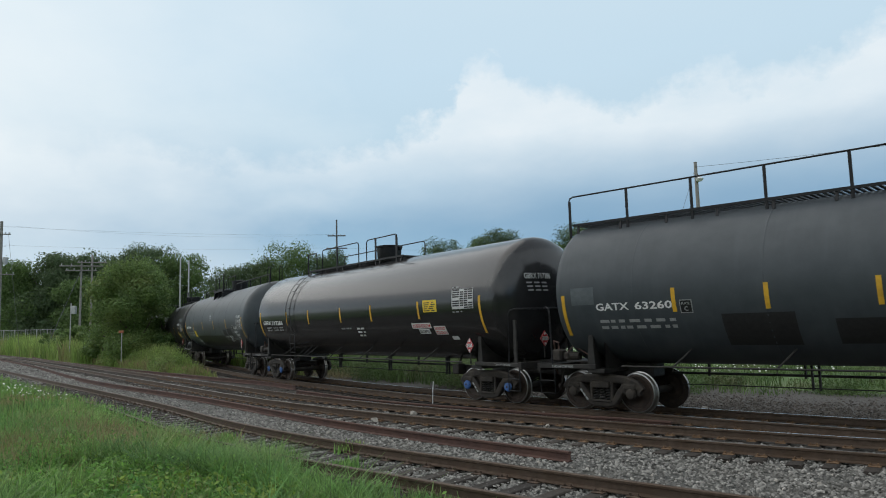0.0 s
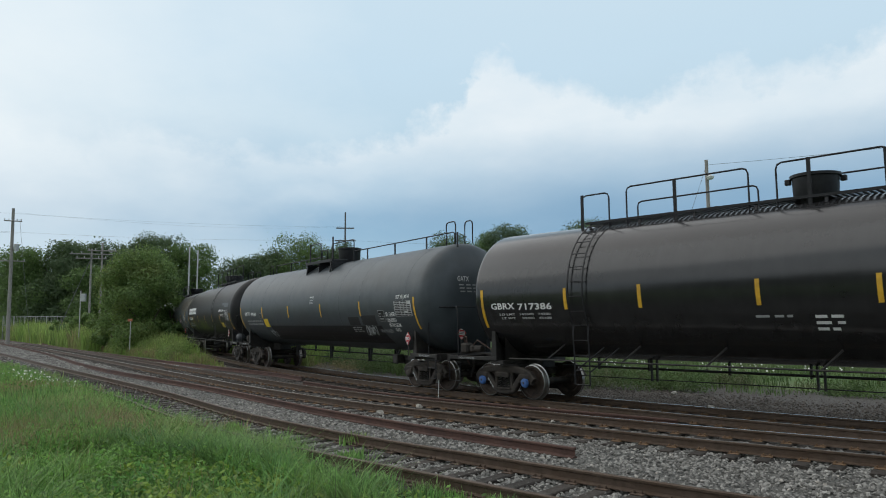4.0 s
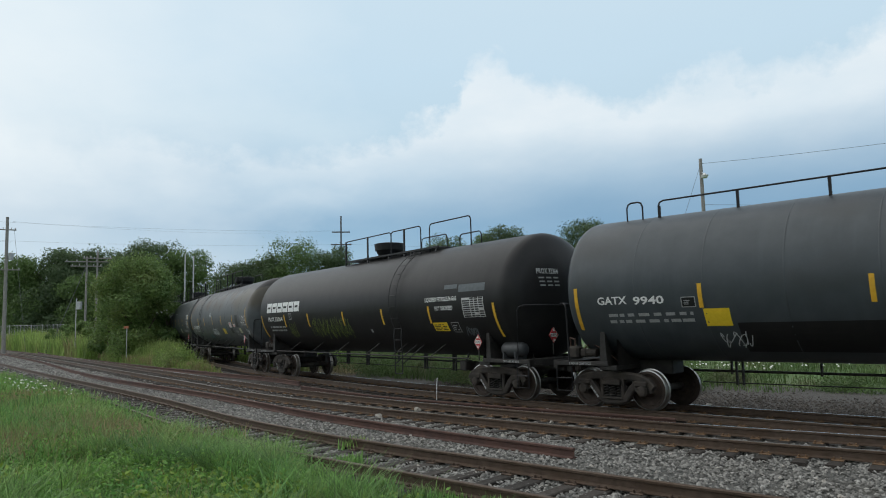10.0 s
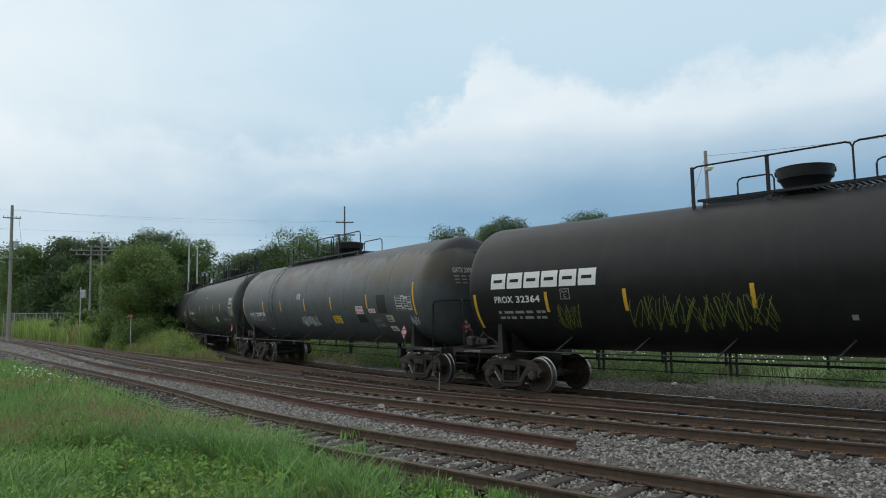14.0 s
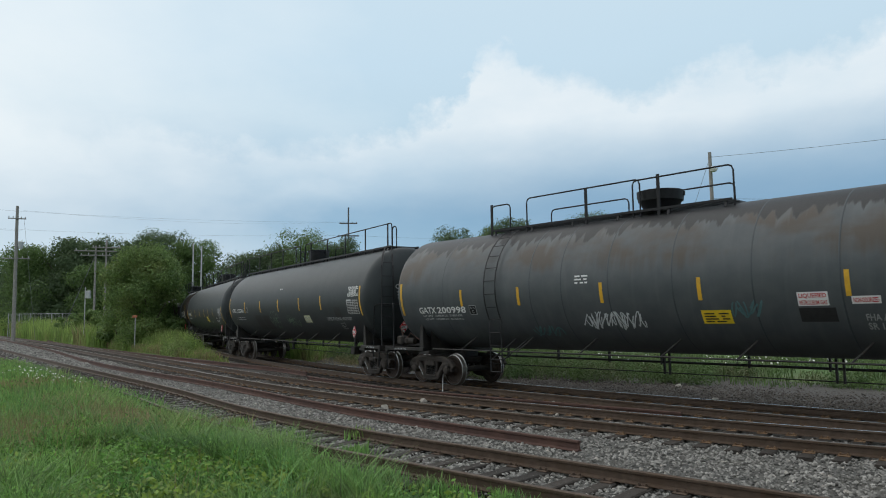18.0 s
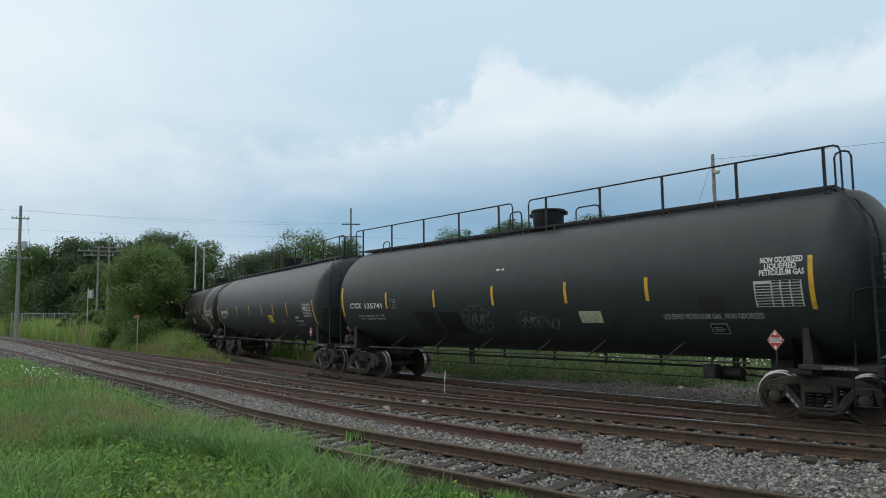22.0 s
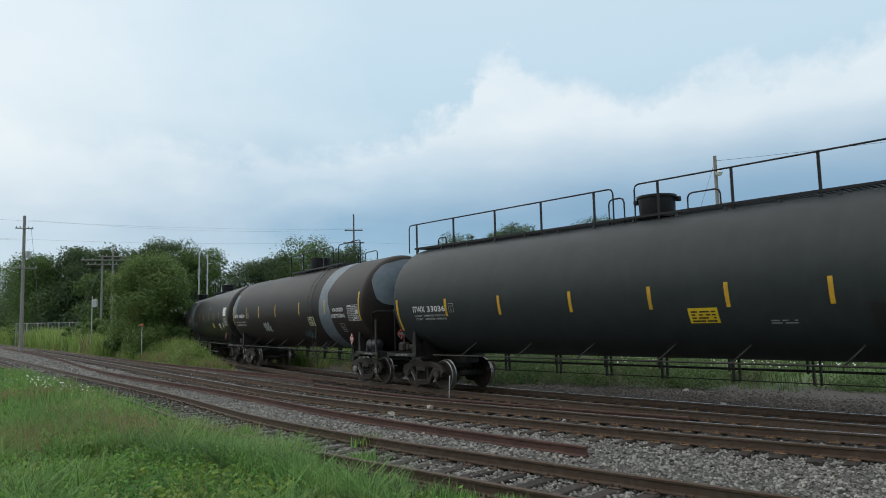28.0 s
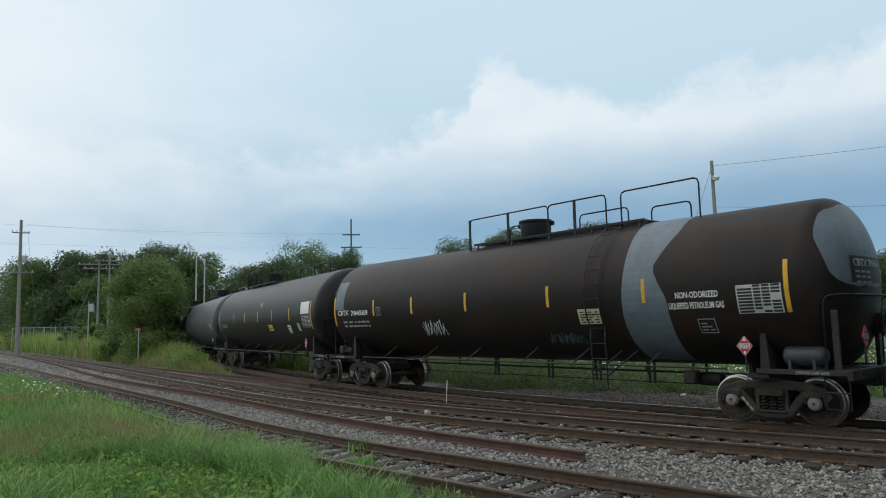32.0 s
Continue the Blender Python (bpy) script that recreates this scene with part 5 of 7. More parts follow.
CARS.append((36.14, "black tank car with a white company mark and lime graffiti", M_TANK_SOOT, dict(
    at=((-9.0, -9.25), (-5.26, -5.44), (-3.9, -3.97), (-3.16, -3.25), (-0.4, -0.4), (1.2, 1.33), (2.22, 2.26), (5.54, 5.66), (7.56, 7.69), (9.0, 9.16)), seed=4, rear=7.93, dx=0.4, dome=0.5, housing="taper", reservoir=True, ladder=3.4, walkway=[(-1.5, 4.4)], rails=DOME_RAILS, end_text=[("PROX 32364", -0.9, -0.2, 3.33, 0.14)],
    stripes=stripes((5.19, 2.58, -0.05, -2.81, -4.91), 2.1, 2.6, (8.13, -7.24), 1.7, 2.6),
    marks=[("company", -6.65, -3.5, 2.72, 3.12), ("text", -6.56, -5.95, 2.36, 0.17, "PROX"), ("text", -5.85, -5.1, 2.36, 0.17, "32364"), small(-6.5, -5.0, 2.22), ("frame", -4.5, -4.25, 2.4, 2.66), ("text", 5.07, 6.59, 2.73, 0.12, "LIQUEFIED PETROLEUM GAS"), ("text", 5.53, 6.37, 2.47, 0.12, "NOT ODORIZED"),
           ("sign", 5.25, 5.94, 1.87, 2.12, M_CAUTION, M_BLACK, 3, "yellow warning sign with black writing"), ("frame", 6.12, 6.47, 1.83, 2.12), ("table", 6.82, 7.75, 2.24, 2.78), ("panel", 6.67, 7.82, 2.95, 3.16, M_GREY_PATCH, "grey painted-out patch"), ("panel", 5.99, 6.6, 3.06, 3.18, M_GREY_PATCH, "grey painted-out patch"),
           ("scrawl", -4.7, -4.1, 1.64, 2.3, M_GRAF_LIME, 0.013, 10), ("scrawl", -2.75, 0.3, 1.62, 2.44, M_GRAF_LIME, 0.014, 34), ("panel", 1.5, 1.6, 1.85, 1.95, M_DIM_WHITE), ("scrawl", 6.7, 7.2, 1.7, 2.0, M_GREY_PATCH, 0.03, 6)])))

CARS.append((54.26, "rust-stained grey tank car with white graffiti", M_TANK_RUST, dict(
    at=((-9.0, -9.14), (-7.64, -7.77), (-5.12, -5.13), (-3.06, -3.01), (4.46, 4.43), (7.58, 7.66), (9.0, 9.09)), seed=5, rear=7.88, truck=7.1, dx=0.3, dome=0.5, housing="taper", ladder=-3.7, walkway=[(-4.6, 2.6)], seams=(-5.6, -2.4, -1.38, 0.0, 1.65, 3.39, 5.0, 6.52), seam_paint=M_TANK_DULL, end_text=[("GATX 200998", -0.87, -0.1, 3.34, 0.15)], placard=7.22,
    rails=[("post", -4.6, -4.6, 0.84, -0.62), ("bow", -4.6, -3.9, 0.8, -0.62), ("bow", -3.3, 0.3, 0.86, -0.62), ("post", -1.3, -1.3, 0.86, -0.62), ("bow", 0.1, 2.65, 0.84, -0.62), ("post", 0.8, 0.8, 0.9, -0.62), ("bow", -3.4, -0.8, 0.68, 0.62), ("bow", 0.6, 2.1, 0.68, 0.62)],
    stripes=stripes((5.1, 2.26, -0.2, -2.8, -4.87), 2.32, 2.8, (8.02, -7.39), 2.1, 3.08),
    marks=[("text", -6.66, -5.95, 2.16, 0.18, "GATX"), ("text", -5.9, -4.76, 2.16, 0.18, "200998"), ("text", -6.55, -4.95, 2.06, 0.055, "LD LMT  163000 LB  73950 KG", M_PANEL_WHITE), ("text", -6.50, -4.95, 1.96, 0.055, "LT WT  100000 LB  45350 KG", M_PANEL_WHITE), ("frame", -4.62, -4.35, 2.1, 2.36), ("sign", 2.21, 2.86, 1.83, 2.11, M_CAUTION, M_BLACK, 3, "yellow warning sign with black writing"), ("table", 6.97, 7.88, 2.24, 2.7),
           ("label", 4.21, 4.76, 2.16, 2.42, M_WHITE, M_RED, ["LIQUEFIED", "PETROLEUM GAS"], "white label with red writing"), ("label", 5.13, 5.58, 2.18, 2.32, M_WHITE, M_RED, ["NON-ODORIZED"], "white strip with red writing"), ("panel", 5.78, 6.36, 2.16, 2.76, M_BLACK, "black painted-out patch"), ("panel", 4.2, 4.85, 1.86, 2.12, M_BLACK, "black painted-out patch"),
           ("sign", 6.17, 6.58, 1.88, 2.1, M_PALE_PANEL, M_BLACK, 2, "pale label"), ("sign", 6.08, 6.48, 1.58, 1.74, M_WHITE, M_RED, 1, "white strip with red writing"), ("text", 5.3, 5.75, 1.88, 0.12, "FHA A/P", M_DIM_WHITE), ("text", 5.3, 5.85, 1.72, 0.12, "SR 13450", M_DIM_WHITE),
           ("scrawl", -0.85, 0.8, 1.7, 2.12, M_GRAF_WHITE, 0.026, 22), ("scrawl", -2.6, -1.7, 1.5, 1.8, M_GRAF_TEAL, 0.03, 8), ("scrawl", 2.9, 3.5, 1.95, 2.3, M_GRAF_TEAL, 0.03, 6), ("scrawl", 7.6, 8.0, 1.75, 2.1, M_GRAF_WHITE, 0.016, 8), ("bars", -0.94, -0.56, 2.8, 3.04, 3, M_WHITE)])))

CARS.append((72.27, "smooth dark grey tank car with full-length walkway and green scribbles", M_TANK_SMOOTH, dict(
    at=((-9.0, -9.18), (-5.18, -5.3), (-2.9, -2.89), (-0.46, -0.38), (3.03, 3.1), (4.43, 4.49), (7.91, 7.97), (9.0, 9.08)), seed=6, rear=8.08, truck=7.6, dx=0.1, dome=0.22, walkway=[(-8.3, 8.1)], walk_y=(-0.55, 0.55), rails=LONG_RAILS, end_ladder=True, end_text=[("CTCX 135741", -0.76, 0.25, 3.02, 0.15)], placard=7.18,
    stripes=stripes((4.48, 2.16, -0.41, -2.85, -5.16), 2.38, 2.9, (7.97, -7.75), 2.14, 3.14),
    marks=[("text", -7.29, -6.6, 2.42, 0.17, "CTCX"), ("text", -6.4, -5.43, 2.40, 0.17, "135741"), ("frame", -4.95, -4.7, 2.38, 2.66), ("text", -6.86, -5.42, 2.13, 0.052, "LD LMT  164800 LBS  74710 KGS", M_PANEL_WHITE), ("text", -6.82, -5.38, 2.03, 0.052, "LT WT   98200 LBS  44550 KGS", M_PANEL_WHITE), ("text", 7.04, 7.84, 3.04, 0.11, "NON ODORIZED"), ("text", 7.12, 7.72, 2.92, 0.11, "LIQUEFIED"), ("text", 7.02, 7.86, 2.80, 0.11, "PETROLEUM GAS"),
           ("table", 6.89, 7.8, 2.2, 2.7), ("text", 4.79, 7.0, 1.98, 0.11, "LIQUEFIED PETROLEUM GAS , NON ODORIZED", M_DIM_WHITE), ("frame", 5.8, 6.18, 1.66, 1.88), ("panel", 5.68, 6.23, 2.06, 2.46, M_BLACK, "black painted-out patch"), ("sign", 2.48, 3.13, 1.9, 2.18, M_PALE_PANEL, M_DIM_WHITE, 3, "faded yellow warning sign"),
           ("cloud", -1.75, -0.6, 1.66, 2.38, M_GRAF_GREEN), ("cloud", 0.35, 1.1, 1.78, 2.2, M_GRAF_GREEN), ("scrawl", 0.8, 1.77, 1.72, 2.1, M_GRAF_GREEN, 0.012, 9), ("bars", -0.3, 0.0, 3.32, 3.42, 1, M_WHITE), ("panel", -3.72, -2.85, 1.6, 2.25, M_TANK_SOOT, "dull black painted-out patch", -0.14), ("panel", -2.65, -1.75, 1.6, 2.22, M_TANK_SOOT, "dull black painted-out patch", -0.14), ("bars", 6.9, 7.4, 0.99, 1.06, 1, M_DIM_WHITE)])))

CARS.append((90.61, "dark grey-green tank car with a full-length roof walkway", M_TANK_SMOOTH, dict(
    at=((-9.0, -9.2), (-5.35, -5.49), (-3.6, -3.65), (-1.24, -1.26), (0.96, 0.95), (2.53, 2.58), (4.64, 4.71), (9.0, 9.2)), seed=7, rear=8.15, truck=7.6, end_ladder=True, end_text=[("ITWX 33036", -0.62, 0.20, 3.02, 0.14)], dome=0.25, walkway=[(-8.3, 8.1)], walk_y=(-0.55, 0.55), rails=LONG_RAILS, placard=7.2,
    stripes=stripes((-5.68, -3.64, -1.28, 0.91, 2.63, 4.59), 2.25, 2.76, (-7.9, 7.75), 1.85, 2.8),
    marks=[("text", -7.15, -6.6, 2.40, 0.17, "ITWX"), ("text", -6.5, -5.72, 2.40, 0.17, "33036"), ("frame", -5.56, -5.35, 2.36, 2.62), ("text", -7.12, -5.75, 2.26, 0.055, "LD LMT  164800 LB  74750 KG", M_PANEL_WHITE), ("text", -7.08, -5.72, 2.16, 0.055, "LT WT   98200 LB  44550 KG", M_PANEL_WHITE), ("sign", 1.74, 2.38, 1.93, 2.25, M_CAUTION, M_BLACK, 3, "yellow warning sign with black writing"), ("bars", 3.4, 3.9, 1.9, 2.0, 2, M_DIM_WHITE),
           ("panel", 5.16, 6.5, 1.75, 2.25, M_BLACK, "black patch behind the white writing"), ("text", 5.45, 5.95, 2.10, 0.085, "LIQUEFIED"), ("text", 5.42, 6.3, 1.95, 0.085, "PETROLEUM GAS", M_PANEL_WHITE), ("text", 5.42, 6.3, 1.80, 0.085, "NON-ODORIZED", M_DIM_WHITE), ("table", 6.6, 7.5, 2.15, 2.7)])))

CARS.append((108.88, "rust-brown black tank car with blue-grey bands and ends", M_TANK_BROWN, dict(
    at=((-9.0, -9.33), (-7.82, -8.11), (-5.58, -5.84), (-3.51, -3.54), (-1.06, -1.01), (1.98, 2.11), (4.73, 4.91), (7.88, 8.04), (9.0, 9.2)), seed=8, rear=8.15, truck=7.2, dx=0.36, dome=0.5, caps=M_GREY_CAP, reservoir=True, stanchion=True, ladder=3.7, walkway=[(-1.4, 4.5)], rails=DOME_RAILS, end_text=[("CBTX 784569", -0.62, 0.72, 3.06, 0.14)], placard=7.22, blue_ends=True,
    stripes=stripes((5.05, 2.29, -0.75, -3.2, -5.08), 2.5, 3.03, (8.2, -7.5), 2.2, 3.2),
    marks=[("chevron", 4.5, 5.8, 1.5, 4.1), ("panel", -7.45, -6.9, 2.75, 3.75, M_BLUE_GREY, "blue-grey undercoat patch"), ("text", -7.28, -6.6, 2.56, 0.17, "CBTX"), ("text", -6.45, -5.41, 2.54, 0.17, "784569"), ("frame", -4.95, -4.72, 2.5, 2.78), small(-7.0, -5.4, 2.42), ("text", 5.84, 6.82, 2.56, 0.13, "NON-ODORIZED"), ("text", 5.66, 6.92, 2.34, 0.13, "LIQUEFIED PETROLEUM GAS"),
           ("table", 7.2, 8.1, 2.2, 2.76), ("sign", 3.18, 3.83, 2.06, 2.42, M_PALE_PANEL, M_BLACK, 4, "pale weathered label"), ("frame", 6.25, 6.64, 1.82, 2.12), ("scrawl", -2.79, -1.78, 1.78, 2.3, M_GRAF_WHITE, 0.022, 13), ("scrawl", 2.05, 3.09, 1.55, 1.87, M_GRAF_TEAL, 0.02, 14), ("bars", 7.1, 8.3, 1.01, 1.09, 1, M_WHITE)])))

CARS.append((126.85, "sooty black tank car with a white data panel", M_TANK_SOOT, dict(
    seed=9, dx=0.9, dome=-1.6, walkway=[(-4.5, 0.6)], rails=[("bow", -4.6, -2.2, 0.84, -0.62), ("post", -3.4, -3.4, 0.84, -0.62), ("bow", -1.0, 0.8, 0.84, -0.62), ("post", -4.6, -4.6, 0.84, -0.62), ("run", 2.0, 7.8, 0.4, -0.5, 1.8)],
    stripes=stripes((6.0, 3.5, 1.2, -1.2, -3.4), 2.5, 3.0, (8.68, -6.8), 2.1, 3.2), placard=7.7,
    marks=[("panel", 7.5, 8.5, 2.72, 3.2, M_WHITE, "blank white panel"), ("table", 7.6, 8.55, 2.18, 2.66), ("sign", 2.79, 3.43, 2.07, 2.34, M_CAUTION, M_BLACK, 2, "yellow warning sign with black writing"), ("sign", 5.6, 6.0, 1.96, 2.3, M_WHITE, M_BLACK, 2, "white label"), ("sign", 6.9, 7.2, 2.05, 2.35, M_PALE_PANEL, M_BLACK, 2, "pale label"), ("bars", -6.2, -5.0, 2.3, 2.5, 2, M_DIM_WHITE), ("panel", 1.6, 1.8, 3.2, 3.4, M_DIM_WHITE)])))

CARS.append((145.15, "grey tank car with a short dome walkway", M_TANK_GREY, dict(
    seed=10, dome=0.6, walkway=[(-2.0, 2.2)], rails=[("bow", -2.0, -0.2, 0.84, -0.62), ("bow", 0.9, 2.4, 0.84, -0.62)], stripes=stripes((5.0, 2.2, -0.5, -3.0), 2.4, 2.9, (7.75, -7.75), 2.0, 2.9),
    marks=[("table", 6.6, 7.5, 2.2, 2.7), small(-7.0, -5.4, 2.4)])))
CARS.append((163.45, "black tank car at the tail of the visible train", M_TANK_SOOT, dict(
    seed=11, dome=0.6, walkway=[(-2.0, 2.2)], rails=[("bow", -2.0, 2.2, 0.84, -0.62)], stripes=stripes((5.0, 2.2, -0.5, -3.0), 2.4, 2.9, (7.75, -7.75), 2.0, 2.9), marks=[small(-7.0, -5.4, 2.4)])))


def company_mark(root, x0, x1, z0, z1):
    """The large white company mark, kept as plain blocky shapes."""
    n = 6
    w = (x1 - x0) / n
    for k in range(n):
        sh = Shape()
        a, b = x0 + k * w, x0 + (k + 1) * w - 0.06
        patch(sh, a, b, z0, z1, 0.006, 0, 0.03)
        patch(sh, a + 0.10, b - 0.10, z0 + 0.16, z1 - 0.16, 0.010, 1, 0.01)
        part("company_mark", sh.mesh("company_mark", [M_WHITE, M_TANK_SOOT]), root, "plain white block shape")


def chevron_band(root, x0, x1):
    """A blue-grey band round the barrel with a notched edge."""
    sh = Shape()
    rows = []
    for a in np.linspace(-1.2, 1.5, 28):
        z = ZC + RT * math.sin(a)
        k = abs(z - 3.25)
        edge = 5.55 + (0.45 * min(1, k / 0.8)) if z > 3.25 else 5.55 + 0.35 * min(1, k / 0.7)
        edge -= 0.46
        rows.append([(x0 + 0.05 * math.sin(a * 3), -(RT + 0.005) * math.cos(a), ZC + (RT + 0.005) * math.sin(a)), (edge, -(RT + 0.005) * math.cos(a), ZC + (RT + 0.005) * math.sin(a))])
    v = [p for r in rows for p in r]
    sh.add(v, [(2 * i, 2 * i + 1, 2 * i + 3, 2 * i + 2) for i in range(27)])
    part("painted_band", sh.mesh("painted_band", [M_BLUE_GREY]), root, "blue-grey undercoat band with a notched edge")


def head_x(y, z, off):
    return HB + off + head_depth(math.hypot(y, z - ZC) / RT)


def end_shield_mesh(s):
    """A rounded panel of undercoat that covers most of a tank head."""
    sh = Shape()
    cy, cz, n, rings = 0.0, 3.35, 40, []
    for k in (0.02, 0.1, 0.2, 0.3, 0.4, 0.5, 0.6, 0.7, 0.8, 0.87, 0.94, 1.0):
        ring = []
        for i in range(n):
            a = 2 * math.pi * i / n
            dy, dz = math.cos(a), math.sin(a)
            if dz >= 0:
                r = 1 / math.hypot(dy / 1.42, dz / 0.98)
            else:
                r = 1 / (abs(dy / 1.42)**3.2 + abs(dz / 0.68)**3.2)**(1 / 3.2)
            r *= 1 + 0.02 * math.sin(5 * a + 1) + 0.012 * math.sin(11 * a)
            y, z = cy + dy * r * k, cz + dz * r * k
            ring.append((s * (head_x(y, z, 0.016) if s > 0 else 8.15 + 0.016 + REAR_HEAD * head_depth(math.hypot(y, z - ZC) / RT)), y * s, z))
        rings.append(ring)
    return smooth_by_angle(sh.loft(rings, 0).mesh("end_panel", [M_BLUE_GREY]), 60)


def end_patch_mesh(y0, y1, z0, z1):
    sh = Shape()
    ys = np.linspace(y0, y1, 9)
    rows = [[(head_x(y, z, 0.021), y, z) for y in ys] for z in np.linspace(z0, z1, 5)]
    v = [p for r in rows for p in r]
    return sh.add(v, [(j * 9 + i, j * 9 + i + 1, j * 9 + i + 10, j * 9 + i + 9) for j in range(4) for i in range(8)]).mesh("panel", [M_BLACK])


TRAIN = []
for centre, label, paint, c in CARS:
    extra = [m for m in c["marks"] if m[0] in ("company", "chevron")]
    c["marks"] = [m for m in c["marks"] if m[0] not in ("company", "chevron")]
    root, trucks = tank_car(label, paint, c)
    for m in extra:
        if m[0] == "company":
            company_mark(root, along(c)(m[1]), along(c)(m[2]), m[3], m[4])
        else:
            chevron_band(root, along(c)(m[1]), along(c)(m[2]))
    if c.get("blue_ends"):
        for s in (1, -1):
            part("end_panel", end_shield_mesh(s), root, "blue-grey undercoat panel on the tank's end")
        part("panel", end_patch_mesh(-0.72, 0.86, 2.74, 3.25), root, "black patch behind the end lettering")
    TRAIN.append((centre, root, trucks))

# ---- plants ----
def quad_cloud(name, centres, normals, size, mat, gen, aspect=0.6, droop=0.0):
    """Leaf quads, one an island, at the centres and roughly facing along the normals."""
    n = len(centres)
    a = np.cross(normals, gen.normal(size=(n, 3)))
    a /= np.linalg.norm(a, axis=1)[:, None] + 1e-9
    b = np.cross(normals, a)
    s = (size * gen.uniform(0.6, 1.3, n))[:, None]
    q = np.stack([centres - a * s, centres + b * s * aspect, centres + a * s, centres - b * s * aspect], 1).reshape(-1, 3)
    me = bpy.data.meshes.new(name)
    me.vertices.add(4 * n)
    me.vertices.foreach_set("co", q.astype(np.float32).ravel())
    me.loops.add(4 * n)
    me.loops.foreach_set("vertex_index", np.arange(4 * n, dtype=np.int32))
    me.polygons.add(n)
    me.polygons.foreach_set("loop_start", np.arange(0, 4 * n, 4, dtype=np.int32))
    me.materials.append(mat)
    me.update(calc_edges=True)
    return me


def crown_mesh(width, bottom, top, leaves, leaf, mat, seed, lobes=26):
    """A crown of lobes at uneven heights, each a shell of leaves, with gaps between."""
    g = np.random.default_rng(seed)
    h = top - bottom
    cs, rs = [], []
    for k in range(lobes):
        z = g.uniform(0.08, 0.93)
        prof = math.sin(math.pi * min(1, (z * 0.88 + 0.12)))**0.42
        a, d = g.uniform(0, 6.28), math.sqrt(g.uniform(0, 1)) * width / 2 * prof * 0.78
        cs.append((math.cos(a) * d, math.sin(a) * d, bottom + z * h))
        rs.append(g.uniform(0.07, 0.17) * width * (0.75 + 0.4 * prof))
    cs, rs = np.array(cs), np.array(rs)
    i = g.choice(lobes, leaves, p=rs**2 / (rs**2).sum())
    d = g.normal(size=(leaves, 3))
    d /= np.linalg.norm(d, axis=1)[:, None]
    rad = rs[i] * (1 - 0.5 * g.random(leaves)**2) * (1 + 0.16 * g.normal(size=leaves))
    p = cs[i] + d * rad[:, None] * np.array([1, 1, 0.8])
    nrm = d + g.normal(size=(leaves, 3)) * 0.5
    nrm /= np.linalg.norm(nrm, axis=1)[:, None]
    return quad_cloud("crown", p, nrm, leaf, mat, g)


def trunk_mesh(height, r0, seed, limbs=6, spread=2.5):
    r = random.Random(seed)
    sh = Shape()
    path = [(r.uniform(-0.1, 0.1) * k, r.uniform(-0.1, 0.1) * k, -0.6 + height * k / 5) for k in range(6)]
    sh.tube(path, [r0 * (1.2 - 0.2 * k) for k in range(6)], sides=8)
    for k in range(limbs):
        a, z = r.uniform(0, 6.28), height * r.uniform(0.25, 0.85)
        e = spread * r.uniform(0.6, 1.2)
        sh.tube([(0, 0, z), (math.cos(a) * e * 0.5, math.sin(a) * e * 0.5, z + e * 0.45), (math.cos(a) * e, math.sin(a) * e, z + e * 1.1)], [r0 * 0.45, r0 * 0.3, r0 * 0.1], sides=6)
    return sh.mesh("trunk", [M_BARK])


def tree(label, x, y, top, width, leaves, leaf, mat, seed, bottom=1.5, group="trees along the far edge of the meadow", name="tree", lobes=26):
    root = thing(name, None, label, "tree", pose(x, y, -0.36), group=group)
    part("trunk", trunk_mesh(top * 0.7, top * 0.018 + 0.05, seed, 7, width * 0.28), root)
    part("crown", crown_mesh(width, bottom, top + 0.36, leaves, leaf, mat, seed + 50, lobes), root)
    return root


FAR = [(-118, 180, 20.5, 18), (-128, 208, 23.5, 20), (-88.5, 150, 17.5, 15), (-72.5, 124, 15.8, 13), (-67.5, 125.5, 17.3, 12), (-62.5, 123.7, 16.9, 11), (-57.9, 116.4, 12.3, 9), (-57.1, 127.8, 17.6, 13), (-52.2, 129.7, 18.3, 14), (-46.5, 128.1, 16.8, 12),
       (-41.8, 144.5, 15.8, 12), (-36.1, 145.8, 17.6, 11), (-30.0, 147.1, 21.2, 16), (-23.7, 148.1, 19.2, 12), (-17.5, 152, 15.8, 11), (-11, 175, 15.5, 14), (-3, 170, 17.0, 13), (2.0, 160, 22.9, 13), (9.0, 160.5, 23.4, 12), (14.8, 159.3, 25.2, 12), (22, 162, 21.0, 12),
       (28.2, 157.3, 22.6, 11), (33.6, 156.4, 25.2, 14), (41, 150, 20.0, 12), (47.1, 113.0, 15.2, 11), (53, 109, 12.5, 11), (58.4, 105.8, 13.8, 10), (64.5, 107.6, 12.4, 11), (70.4, 110.9, 13.0, 13), (80, 108, 14.0, 14), (92, 104, 14.0, 15)]
for i, (x, y, h, w) in enumerate(FAR):
    tree("tall dark green broad-leaved tree in summer leaf" if h > 16 else "dark green tree in summer leaf at the meadow's edge", x, y, h, w * 1.22, 24000, 0.19, M_LEAF_HAZED if i % 3 else M_LEAF, 100 + i, bottom=0.4, lobes=70)


